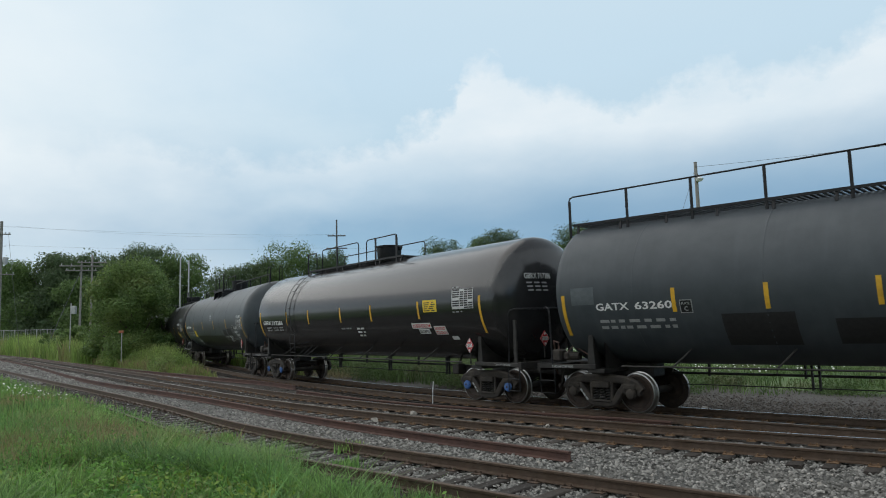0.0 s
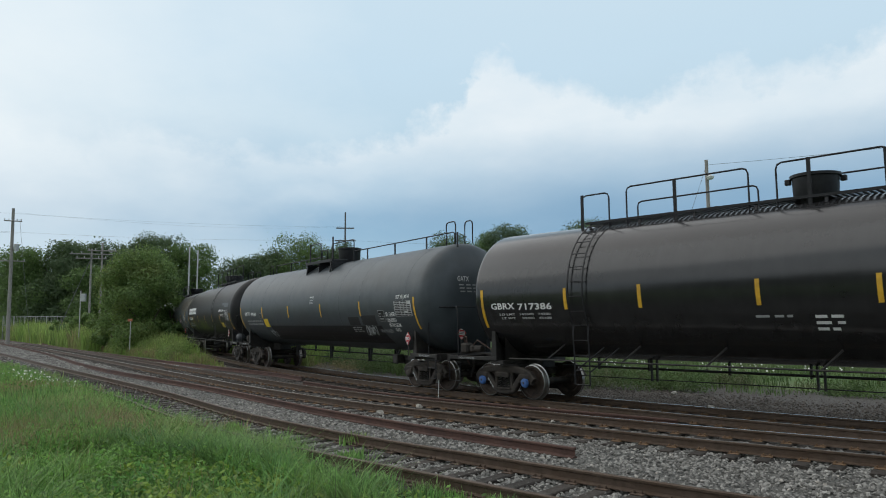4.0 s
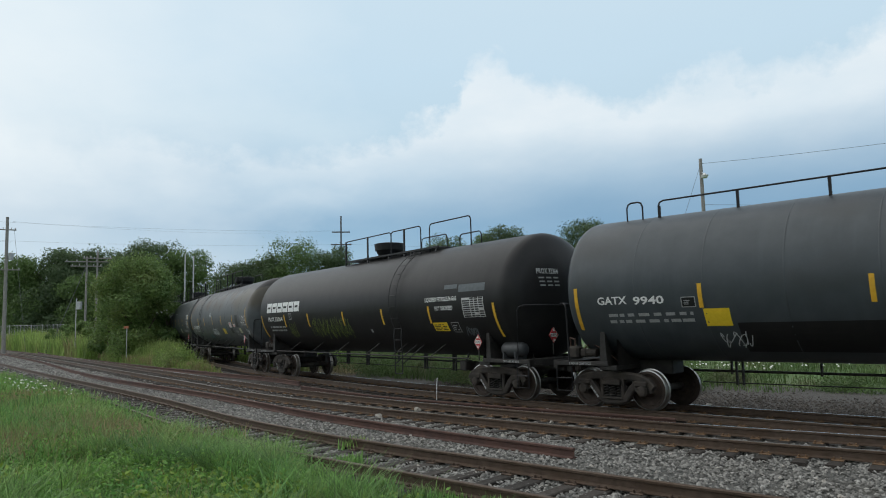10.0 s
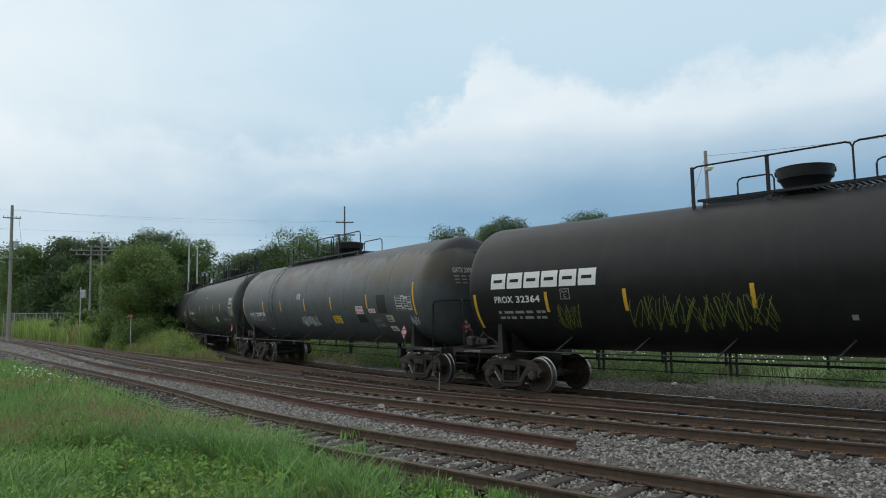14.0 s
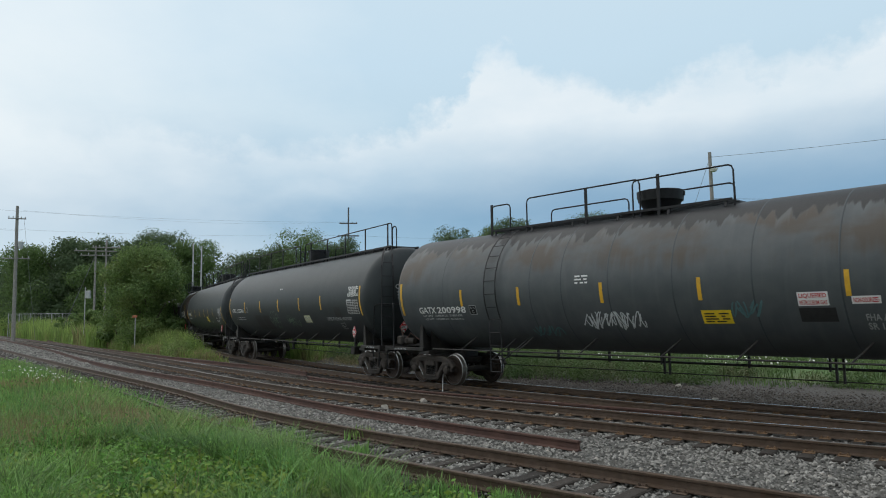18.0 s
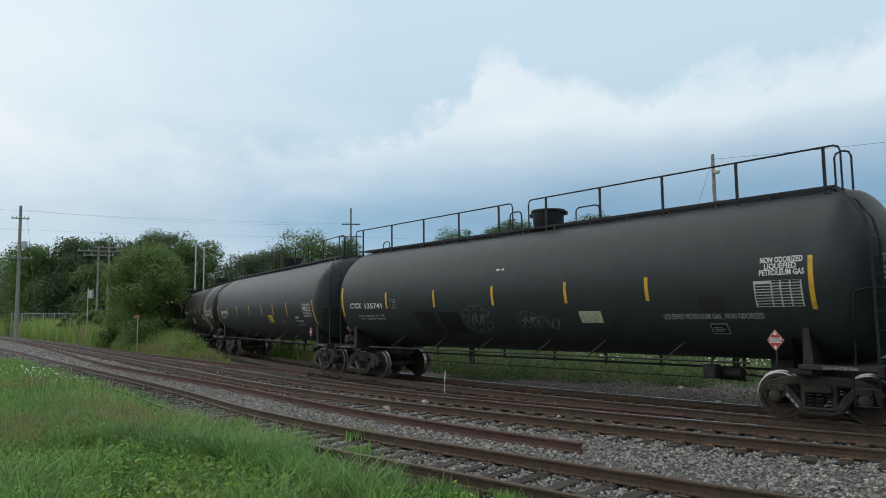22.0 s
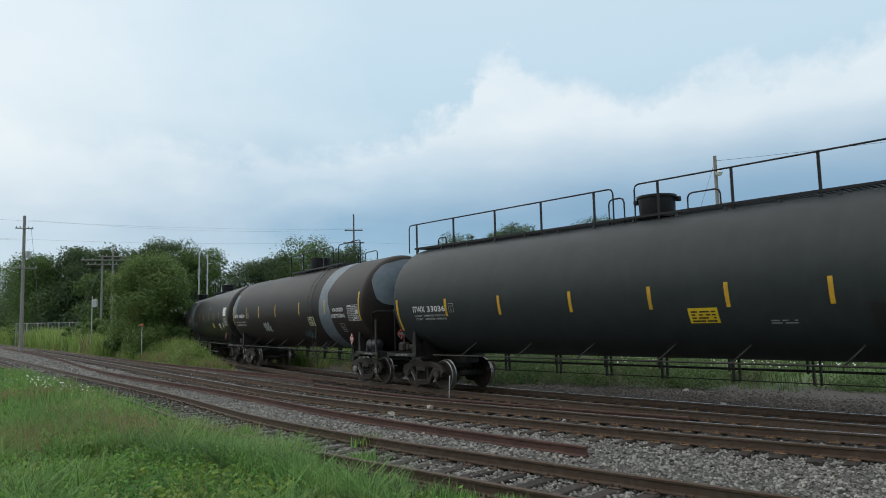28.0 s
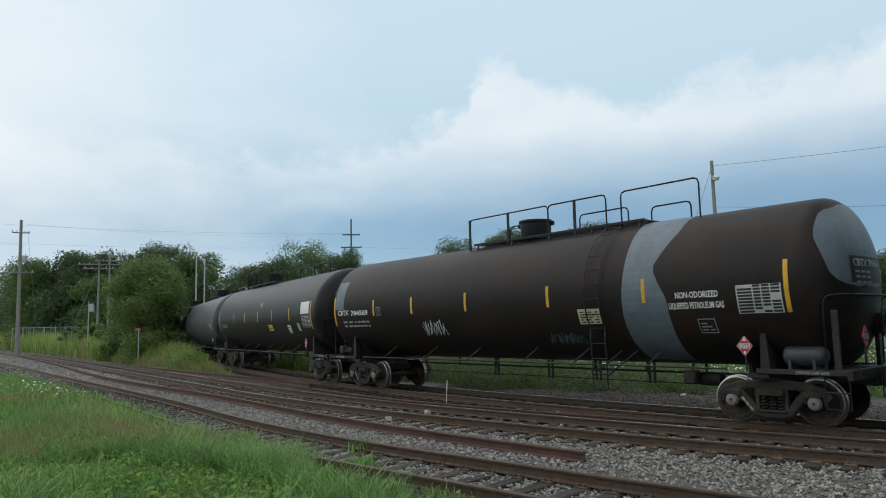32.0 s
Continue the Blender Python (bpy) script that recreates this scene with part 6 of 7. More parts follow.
def unseen_wood():
    """An unseen wood added behind the camera; it keeps low sky light off the tanks."""
    g = np.random.default_rng(77)
    n = 26000
    a = np.radians(g.uniform(95, 275, n))
    r = 38 + g.normal(size=n) * 2.0
    top = 10.0 + 2.2 * np.sin(a * 9.0) + 1.4 * np.sin(a * 23.0 + 1.0)
    p = np.column_stack([np.sin(a) * r, np.cos(a) * r, -0.4 + g.random(n)**0.8 * top])
    nm = np.column_stack([-np.sin(a), -np.cos(a), 0.4 * np.ones(n)]) + g.normal(size=(n, 3)) * 0.5
    nm /= np.linalg.norm(nm, axis=1)[:, None]
    thing("backdrop", quad_cloud("backdrop", p, nm, 0.42, M_LEAF_HAZED, g, 0.8), "unseen leafy wood added behind the camera to dim the train's flanks", "woods", kind="structure")


unseen_wood()
# low growth that closes the foot of the tree line
g = np.random.default_rng(5)
n = 60000
t = g.random(n)
hx = np.interp(t, [0, 0.2, 0.45, 0.7, 0.85, 1.0], [-71, -58, -20, 36, 48, 100])
hy = np.interp(t, [0, 0.2, 0.45, 0.7, 0.85, 1.0], [121, 119, 146, 150, 108, 104]) + g.normal(size=n) * 1.5
hz = -0.4 + g.random(n)**1.6 * np.maximum(1.5, (6.5 + 2.2 * np.sin(hx * 0.7 + 1) * np.sin(hx * 0.23) + 2.0 * np.sin(hx * 0.31) + 1.2 * np.sin(hx * 1.9) * np.sin(hx * 0.53)))
nm = g.normal(size=(n, 3)) + np.array([0, -0.6, 0.3])
nm /= np.linalg.norm(nm, axis=1)[:, None]
thing("undergrowth", quad_cloud("undergrowth", np.stack([hx, hy, hz], 1), nm, 0.30, M_LEAF_HAZED, g), "dense dark undergrowth below the far trees", "undergrowth", kind="stuff")
# the small tree that the track disappears behind, and the bushes by it
tree("bushy small tree with light green foliage down to the weeds", -25.0, 58.9, 8.4, 8.2, 60000, 0.085, M_LEAF_BUSH, 304, bottom=0.0, group="small trees beside the track", name="small_tree", lobes=60)
for i, (x, y, h, w) in enumerate([(-30.0, 64.5, 3.0, 3.0), (-29.6, 63, 4.4, 3.6), (-23.4, 60.5, 5.0, 3.0), (-36.5, 72, 3.2, 4.0), (-41.5, 77.5, 3.0, 4.0), (-33, 68, 2.6, 3.6), (-22.0, 57.5, 2.4, 2.4)]):
    tree("low leafy bush among the weeds", x, y, h, w, 4200, 0.12, M_LEAF_BUSH if i % 2 else M_LEAF, 320 + i, bottom=0.0, group="bushes beside the track", name="bush", lobes=14)


def blades(name, label, pts, height, width, mat, seed, bend=0.35, z0=-0.36, category="grass"):
    """Grass: every blade a tapering, bent strip."""
    g = np.random.default_rng(seed)
    n = len(pts)
    a = g.uniform(0, 2 * math.pi, n)
    d = np.stack([np.cos(a), np.sin(a), np.zeros(n)], 1)
    e = np.stack([-np.sin(a), np.cos(a), np.zeros(n)], 1)
    h = (height if isinstance(height, np.ndarray) else np.full(n, height)) * g.uniform(0.55, 1.35, n)
    w = (width * g.uniform(0.6, 1.3, n))[:, None]
    b = (bend * g.uniform(0.2, 1.6, n) * h)[:, None]
    base = np.stack([pts[:, 0], pts[:, 1], lift(pts) if z0 is None else np.full(n, z0)], 1)
    up = np.array([0, 0, 1.0]) * h[:, None]
    v = np.stack([base - e * w, base + e * w, base + up * 0.55 + d * b * 0.35 - e * w * 0.8, base + up * 0.55 + d * b * 0.35 + e * w * 0.8, base + up * 0.97 + d * b], 1).reshape(-1, 3)
    k = (np.arange(n) * 5)[:, None]
    loops = np.concatenate([k + np.array([[0, 1, 3, 2]]), k + np.array([[2, 3, 4]])], 1).ravel()
    me = bpy.data.meshes.new(name)
    me.vertices.add(5 * n)
    me.vertices.foreach_set("co", v.astype(np.float32).ravel())
    me.loops.add(7 * n)
    me.loops.foreach_set("vertex_index", loops.astype(np.int32))
    me.polygons.add(2 * n)
    starts = np.stack([np.arange(n) * 7, np.arange(n) * 7 + 4], 1).ravel()
    me.polygons.foreach_set("loop_start", starts.astype(np.int32))
    me.materials.append(mat)
    me.update(calc_edges=True)
    return thing(name, me, label, category, kind="stuff")


def mounds(name, label, centres, radius, height, each, leaf, mat, seed, z0=-0.36, category="weeds", aspect=0.42):
    """Bushy weeds: every plant a low, uneven heap of leaves."""
    g = np.random.default_rng(seed)
    n = len(centres)
    r = np.repeat(radius * g.uniform(0.5, 1.4, n), each)
    h = np.repeat((height if isinstance(height, np.ndarray) else np.full(n, height)) * g.uniform(0.55, 1.4, n), each)
    base = np.repeat(lift(centres) if z0 is None else np.full(n, z0), each)
    c = np.repeat(centres, each, axis=0)
    a, u = g.uniform(0, 2 * math.pi, n * each), g.random(n * each)
    k = np.sqrt(g.random(n * each))
    top = np.sqrt(np.maximum(0.0, 1 - (k * 0.95)**2))
    z = base + h * (top * (0.25 + 0.75 * u**0.6) + 0.10 * g.normal(size=n * each))
    p = np.column_stack([c[:, 0] + np.cos(a) * r * k, c[:, 1] + np.sin(a) * r * k, np.maximum(z, base)])
    nm = np.column_stack([np.cos(a) * k, np.sin(a) * k, 0.6 * np.ones(n * each)]) + g.normal(size=(n * each, 3)) * 0.55
    nm /= np.linalg.norm(nm, axis=1)[:, None]
    return thing(name, quad_cloud(name, p, nm, leaf, mat, g, aspect), label, category, kind="stuff")


def wave(x, y, k, seed=0.0):
    return np.array([noise.noise(Vector((a * k, b * k, seed))) for a, b in zip(x, y)])


def side_offset(line, x, y):
    """Signed distance from a line (positive towards the camera)."""
    out = np.empty(len(x))
    sub = slice(0, len(line.p), 3)
    P, Dn = line.p[sub], line.d[sub]
    for i in range(0, len(x), 4000):
        dx = x[i:i + 4000, None] - P[None, :, 0]
        dy = y[i:i + 4000, None] - P[None, :, 1]
        j = np.argmin(dx * dx + dy * dy, axis=1)
        r = np.arange(len(j))
        out[i:i + 4000] = dx[r, j] * Dn[j, 1] - dy[r, j] * Dn[j, 0]
    return out


def lift(p):
    """The bank's surface under each point."""
    o = side_offset(LINE_A, p[:, 0], p[:, 1])
    k = np.clip((o - 0.95) / 1.6, 0, 1) * 1.0
    k = k * np.clip((1.5 - p[:, 0]) / 5.0, 0.25, 1.0)
    return -0.37 + 0.27 * k * k * (3 - 2 * k)


def bank_points(n, r0, r1, a0, a1, seed):
    g = np.random.default_rng(seed)
    r = np.sqrt(g.uniform(r0 * r0, r1 * r1, n))
    a = np.radians(g.uniform(a0, a1, n))
    return np.stack([np.sin(a) * r, np.cos(a) * r], 1)


def near_bank(n, r0, r1, seed, edge=0.0):
    p = bank_points(n, r0, r1, -37, 14, seed)
    o = side_offset(LINE_A, p[:, 0], p[:, 1])
    lim = np.where(p[:, 0] < -2.3, 0.45, 1.15) + 0.35 * wave(p[:, 0], p[:, 1], 0.6, 3.0) + edge
    return p[o > lim]


p = near_bank(75000, 6.5, 17, 41)
hh = 0.30 + 0.22 * wave(p[:, 0], p[:, 1], 0.5) + 0.12 * wave(p[:, 0], p[:, 1], 1.7, 6.0)
hh = np.maximum(hh * 0.85, 0.10) + np.where((side_offset(LINE_A, p[:, 0], p[:, 1]) < 1.6) & (p[:, 0] < -1.5), 0.12, 0.0)
blades("grass", "lush green grass bank in front of the siding", p, hh, 0.0085, M_GRASS, 42, bend=0.55, z0=None)
p = near_bank(120000, 16, 46, 43)
blades("grass", "lush green grass bank in front of the siding", p, 0.42 + 0.2 * wave(p[:, 0], p[:, 1], 0.35), 0.014, M_GRASS, 44, z0=None)
p = near_bank(9000, 7, 40, 45, 0.2)
k = wave(p[:, 0], p[:, 1], 0.28, 9.0) > 0.17
blades("dry_grass", "dry straw-coloured grass tufts on the bank", p[k], 0.42, 0.006, M_STRAW, 46, z0=None)
# tussocks of long grass
g = np.random.default_rng(47)
c = near_bank(160, 7.5, 20, 48, 0.5)[:70]
q = np.repeat(c, 160, axis=0) + g.normal(size=(len(c) * 160, 2)) * 0.14
blades("grass_tussocks", "long arching grass tussocks on the bank", q, 0.55, 0.007, M_GRASS, 49, bend=1.0, z0=None)
c = np.array([(-3.2, 10.2), (-2.95, 10.4), (-3.5, 10.45), (-4.3, 10.7), (-5.3, 11.6), (-6.6, 13.0), (-8.3, 15.5)])
q = np.repeat(c, 420, axis=0) + g.normal(size=(len(c) * 420, 2)) * 0.13
blades("grass_tussocks", "dense deep green arching tussocks on the bank", q, 0.48, 0.008, M_TUSSOCK, 149, bend=1.15, z0=None)
p = near_bank(17000, 6.5, 18, 150, 0.7)
k = wave(p[:, 0], p[:, 1], 0.4, 41.0) > -0.02
blades("grass", "tall lush grass patches on the bank", p[k], 0.30 + 0.16 * wave(p[k, 0], p[k, 1], 0.8, 42.0), 0.010, M_TUSSOCK, 151, bend=0.8, z0=None)
# broad-leaved plants among the grass
g = np.random.default_rng(70)
c = near_bank(9000, 7, 22, 71, 0.3)
c = c[wave(c[:, 0], c[:, 1], 0.5, 12.0) > -0.12]
q = np.repeat(c, 7, axis=0) + g.normal(size=(len(c) * 7, 2)) * 0.06
pp = np.column_stack([q, lift(q) + g.uniform(0.08, 0.36, len(q))])
nm = g.normal(size=(len(q), 3)) * 0.5 + np.array([0, -0.3, 1.0])
nm /= np.linalg.norm(nm, axis=1)[:, None]
thing("leafy_weeds", quad_cloud("leafy_weeds", pp, nm, 0.045, M_WEED, g, 0.45), "yellow-green broad-leaved weeds in the grass bank", "weeds", kind="stuff")
# weeds that grow through the siding
g = np.random.default_rng(50)
c = np.array([LINE_A.side(A_MID + s, o) for s, o in ((-4.6, 1.1), (-3.6, 1.2), (-2.9, 0.95), (-2.2, 0.3), (-0.5, 1.25), (0.4, 1.2), (0.9, 1.35), (2.6, 1.3), (3.1, 1.4), (-3.5, -0.85), (-6.5, 0.2), (-5.8, 0.6), (1.6, 1.2), (4.0, 1.3), (-0.2, 1.5))])
q = np.repeat(c, 150, axis=0) + g.normal(size=(len(c) * 150, 2)) * 0.13
blades("track_weeds", "leafy weeds growing beside the siding's rail", q, 0.2, 0.012, M_GRASS, 51, z0=-0.2, category="weeds")
# herbs in loose clumps all over the bank
c = near_bank(15000, 6.8, 20, 81, 0.25)
c = c[wave(c[:, 0], c[:, 1], 0.45, 21.0) > -0.2][:5200]
mounds("herbs", "leafy green herbs in clumps on the grass bank", c, 0.16, 0.34 + 0.14 * wave(c[:, 0], c[:, 1], 0.6, 22.0), 26, 0.034, M_HERB, 82, z0=None)
c = near_bank(9000, 19, 44, 83, 0.2)
c = c[wave(c[:, 0], c[:, 1], 0.3, 23.0) > -0.1][:2200]
mounds("herbs", "leafy green herbs in clumps on the grass bank", c, 0.30, 0.42, 18, 0.06, M_HERB, 84, z0=None)
# tawny seeding patches
c = near_bank(6000, 13, 34, 85, 0.6)
c = c[wave(c[:, 0], c[:, 1], 0.22, 31.0) > 0.30]
q = np.repeat(c, 14, axis=0) + np.random.default_rng(86).normal(size=(len(c) * 14, 2)) * 0.2
blades("dry_grass", "tawny seeding grass in patches on the bank", q, 0.5, 0.008, M_STRAW, 87, bend=0.4, z0=None)
# two dry patches and a drift of white flower heads on the bank
g = np.random.default_rng(52)
q = np.concatenate([np.array([(-12.1, 22.0)]) + g.normal(size=(900, 2)) * (0.7, 0.9), np.array([(-4.9, 14.3)]) + g.normal(size=(420, 2)) * (0.35, 0.5)])
blades("dry_grass", "dry tawny patches in the grass bank", q, 0.46, 0.008, M_STRAW, 54, bend=0.5, z0=None)
t = g.random(120)
c = np.column_stack([-16.3 + 4.9 * t, 26.9 - 5.6 * t]) + g.normal(size=(120, 2)) * 0.5
pp = np.column_stack([c, lift(c) + g.uniform(0.35, 0.62, len(c))])
nm = g.normal(size=(len(c), 3)) * 0.4 + np.array([0, -0.5, 1.0])
nm /= np.linalg.norm(nm, axis=1)[:, None]
thing("wildflowers", quad_cloud("wildflowers", pp, nm, 0.027, M_BLOSSOM, g, 1.0), "small white wildflower heads in the grass", "flowers", kind="stuff")
blades("flower_stems", "yellow-green flower stems in the grass bank", np.repeat(c, 5, axis=0) + g.normal(size=(600, 2)) * 0.06, 0.5, 0.006, M_WEED, 55, bend=0.2, z0=None, category="flowers")


def weed_band(n, line, s0, s1, o0, o1, seed):
    g = np.random.default_rng(seed)
    s, o = g.uniform(s0, s1, n), g.uniform(o0, o1, n)
    return np.array([line.side(a, b) for a, b in zip(s, o)])


def behind_tracks(n, x0, x1, y0, y1, seed, min_b, min_t):
    g = np.random.default_rng(seed)
    p = np.stack([g.uniform(x0, x1, n), g.uniform(y0, y1, n)], 1)
    ob = side_offset(LINE_B, p[:, 0], p[:, 1])
    ot = side_offset(LINE_T, p[:, 0], p[:, 1])
    return p[(ob < -min_b) & (np.abs(ot + 0.0) > min_t)], None


p, _ = behind_tracks(170000, -75, -7, 30, 100, 61, 4.2, 2.2)
p = p[(p[:, 1] < 62 + 0.0 * p[:, 0]) | (np.random.default_rng(1).random(len(p)) < 0.35)]
hh = 1.55 + 0.6 * wave(p[:, 0], p[:, 1], 0.15)
far_p, far_h = p, hh
p, _ = behind_tracks(120000, -36, -7, 34, 64, 67, 3.3, 1.7)
hh = (1.35 + 0.6 * wave(p[:, 0], p[:, 1], 0.3)) * np.clip((-side_offset(LINE_B, p[:, 0], p[:, 1]) - 2.4) / 3.2, 0.35, 1.0)
blades("tall_weeds", "tall green and tawny weeds beyond the tracks", np.concatenate([far_p, p]), np.concatenate([far_h, hh]), 0.026, M_GRASS_TALL, 62, category="weeds")
ob = side_offset(LINE_B, p[:, 0], p[:, 1])
k = (ob > -6.0) & (wave(p[:, 0], p[:, 1], 0.3, 8.0) > -0.05) & (np.random.default_rng(2).random(len(p)) < 0.6)
blades("dry_grass", "tawny dry grass along the far side of the tracks", p[k], 0.62, 0.016, M_STRAW, 63)
# a deep stand of weeds that hides the foot of the fence
p = bank_points(90000, 70, 190, -36, -21, 68)
p = p[(side_offset(LINE_B, p[:, 0], p[:, 1]) < -1.8) & (np.abs(side_offset(LINE_T, p[:, 0], p[:, 1])) > 2.0) & ((p[:, 1] < 113) | (p[:, 0] < -76))]
blades("tall_weeds", "tall green weeds before the wire fence", p, 1.0 + 0.014 * p[:, 1] + 0.8 * wave(p[:, 0], p[:, 1], 0.12, 14.0), 0.05, M_GRASS_TALL, 69, category="weeds")
p = weed_band(2600, LINE_B, near_s(LINE_B, -62, 99), near_s(LINE_B, -9, 28.5), -7.5, -3.2, 91)
p = p[np.abs(side_offset(LINE_T, p[:, 0], p[:, 1])) > 2.0]
k = wave(p[:, 0], p[:, 1], 0.25, 17.0)
mounds("weed_clumps", "bushy green weeds along the far side of the tracks", p[k > 0.0], 0.55, 1.25, 80, 0.07, M_WEED_FIELD, 92)
mounds("weed_clumps", "tawny dry weeds along the far side of the tracks", p[k < -0.12], 0.35, 0.6, 50, 0.05, M_STRAW, 93, aspect=0.2)
# growth behind the train
p, _ = behind_tracks(90000, -14, 34, 20, 60, 64, 3.0, 0.0)
ot = side_offset(LINE_T, p[:, 0], p[:, 1])
edge = 3.5 + np.clip((p[:, 0] - 2) * 0.5, 0, 5.5) + 1.6 * wave(p[:, 0], p[:, 1], 0.35, 2.0)
k = (ot < -edge) & (wave(p[:, 0], p[:, 1], 0.4, 19.0) > -0.2)
p, ot = p[k], ot[k]
hh = np.maximum(0.12, 0.32 + 0.3 * wave(p[:, 0], p[:, 1], 0.3, 4.0)) + np.where(p[:, 0] < 1, 0.4, 0.0)
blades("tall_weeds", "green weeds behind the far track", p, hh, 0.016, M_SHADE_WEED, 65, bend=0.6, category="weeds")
p, _ = behind_tracks(9000, -14, 30, 20, 40, 95, 3.0, 0.0)
ot = side_offset(LINE_T, p[:, 0], p[:, 1])
edge = 3.2 + np.clip((p[:, 0] - 2) * 0.5, 0, 5.5) + 1.8 * wave(p[:, 0], p[:, 1], 0.5, 2.0)
k = (ot < -edge) & (ot > -10.5) & (wave(p[:, 0], p[:, 1], 0.35, 18.0) > 0.0)
p = p[k][:1300]
mounds("weed_clumps", "leafy weeds behind the far track, coloured dark for the train's shade", p, 0.40, np.interp(p[:, 0], [0, 4, 9, 14], [0.95, 0.95, 0.6, 0.34]), 90, 0.06, M_SHADE_WEED, 96, aspect=0.22)
g = np.random.default_rng(66)
p, _ = behind_tracks(14000, 2, 34, 27, 60, 97, 3.0, 0.0)
ot = side_offset(LINE_T, p[:, 0], p[:, 1])
c = p[(ot < -8.0) & (wave(p[:, 0], p[:, 1], 0.25, 7.0) > -0.1) & (p[:, 0] > 7)][:1300]
pp = np.column_stack([c, -0.3 + g.uniform(0.25, 0.6, len(c))])
nm = g.normal(size=(len(c), 3)) * 0.4 + np.array([0, -0.7, 0.8])
nm /= np.linalg.norm(nm, axis=1)[:, None]
thing("wildflowers", quad_cloud("wildflowers", pp, nm, 0.042, M_BLOSSOM, g, 1.0), "white flowering weeds behind the far track", "flowers", kind="stuff")

# ---- poles, wires, fence, posts ----


def wire(a, b, sag, r):
    pts = [(a[0] + (b[0] - a[0]) * t, a[1] + (b[1] - a[1]) * t, a[2] + (b[2] - a[2]) * t - sag * 4 * t * (1 - t)) for t in np.linspace(0, 1, 14)]
    return Shape().tube(pts, r, sides=5).mesh("wire", [M_WIRE])


def utility_pole(label, x, y, top, r, arms, mat=M_TIMBER_POLE, lamp=None, turn=0, lean=0.0, gear=False, thick=1.0):
    root = thing("utility_pole", None, label, "utility pole", pose(x, y, -0.36, 0, lean, turn), group="utility poles")
    sh = Shape().tube([(0, 0, 0), (0, 0, top + 0.36)], [r * 1.15, r * 0.8], sides=10)
    part("pole", sh.mesh("pole", [mat]), root)
    for z, half in arms:
        part("crossarm", Shape().box(-half, half, -0.06 - r, 0.04 - r, z + 0.42 - 0.12 * thick, z + 0.42, 0, 0.01).mesh("crossarm", [mat]), root)
        for k in (-0.9, -0.45, 0.45, 0.9):
            part("insulator", cached("insulator", lambda: Shape().lathe([(0, 0.03), (0.06, 0.06), (0.1, 0.04), (0.16, 0.06), (0.2, 0.02)], (0, 0, 0), "z", 8).mesh("insulator", [M_METAL_GREY])), root, at=pose(half * k, -r, z + 0.42))
    if lamp:
        part("lamp", smooth_by_angle(Shape().lathe([(-0.25, 0.05), (-0.22, 0.2), (-0.05, 0.3), (0.0, 0.32), (0.06, 0.16), (0.18, 0.08)], (0.10, -0.42, lamp + 0.30), "z", 16).tube([(0, 0, lamp + 0.6), (0.08, -0.4, lamp + 0.48)], 0.03).mesh("lamp", [M_WHITE]), 40), root, "white bell-shaped pole lamp")
    if gear:
        part("transformer", Shape().lathe([(0, 0.2), (0.05, 0.26), (0.8, 0.26), (0.85, 0.15)], (0.45, -0.1, top - 4.6), "z", 14).mesh("transformer", [M_METAL_GREY]), root)
    return root


utility_pole("weathered wooden utility pole with crossarm and transformer", -49.3, 79.9, 15.5, 0.19, [(9.4, 1.4), (14.0, 0.9)], turn=35, lean=-0.5, gear=True)
utility_pole("wooden pole of a braced power-line frame", -39.6, 78.7, 10.6, 0.12, [(10.0, 2.2), (9.5, 1.6)], turn=20)
utility_pole("wooden pole of a braced power-line frame", -38.6, 79.1, 11.3, 0.12, [(10.4, 1.5)], turn=20)
utility_pole("tall dark power-line pole with two crossarms above the trees", -20.7, 148.6, 25.6, 0.20, [(22.2, 1.9), (19.5, 2.2)], M_DARK_POLE, turn=8, thick=2.2)
utility_pole("thin pale pole above the trees", -37.5, 103.4, 13.4, 0.12, [], M_PALE_POLE)
utility_pole("thin pale pole above the trees", -36.4, 103.8, 13.0, 0.12, [], M_PALE_POLE)
utility_pole("grey wooden pole with a bell-shaped lamp behind the train", 21.6, 56.0, 15.0, 0.17, [], lamp=13.6, turn=0)
for label, a, b, sag, r in (("thin overhead wire running to the lamp pole", (21.7, 56, 14.6), (62, 30, 15.6), 0.8, 0.014), ("thin overhead wire running to the lamp pole", (21.7, 56, 11.2), (62, 34, 9.5), 0.9, 0.014), ("guy wire of the lamp pole", (21.5, 56, 14.3), (16.5, 52, 4.0), 0.0, 0.014),
                            ("thin power line above the meadow", (-48.9, 80, 15.0), (-20.7, 148.6, 22.6), 1.0, 0.007), ("thin power line above the meadow", (-48.9, 80, 12.6), (-75, 50, 13.9), 0.5, 0.007), ("thin power line above the trees", (-20.7, 148.6, 22.4), (-120, 120, 26), 1.5, 0.012), ("thin power line above the trees", (-20.7, 148.6, 19.6), (-120, 120, 22), 1.5, 0.012),
                            ("thin power line above the trees", (-20.7, 148.6, 19.6), (40, 175, 22), 1.0, 0.012), ("guy wire of the wooden pole", (-48.6, 79.8, 14.2), (-45, 76.9, 0.0), 0.0, 0.015), ("guy wire of the braced frame", (-39.4, 78.5, 9.8), (-42.5, 76.5, -0.2), 0.0, 0.03)):
    thing("wire", wire(a, b, sag, r), label, "wire", group="overhead wires")


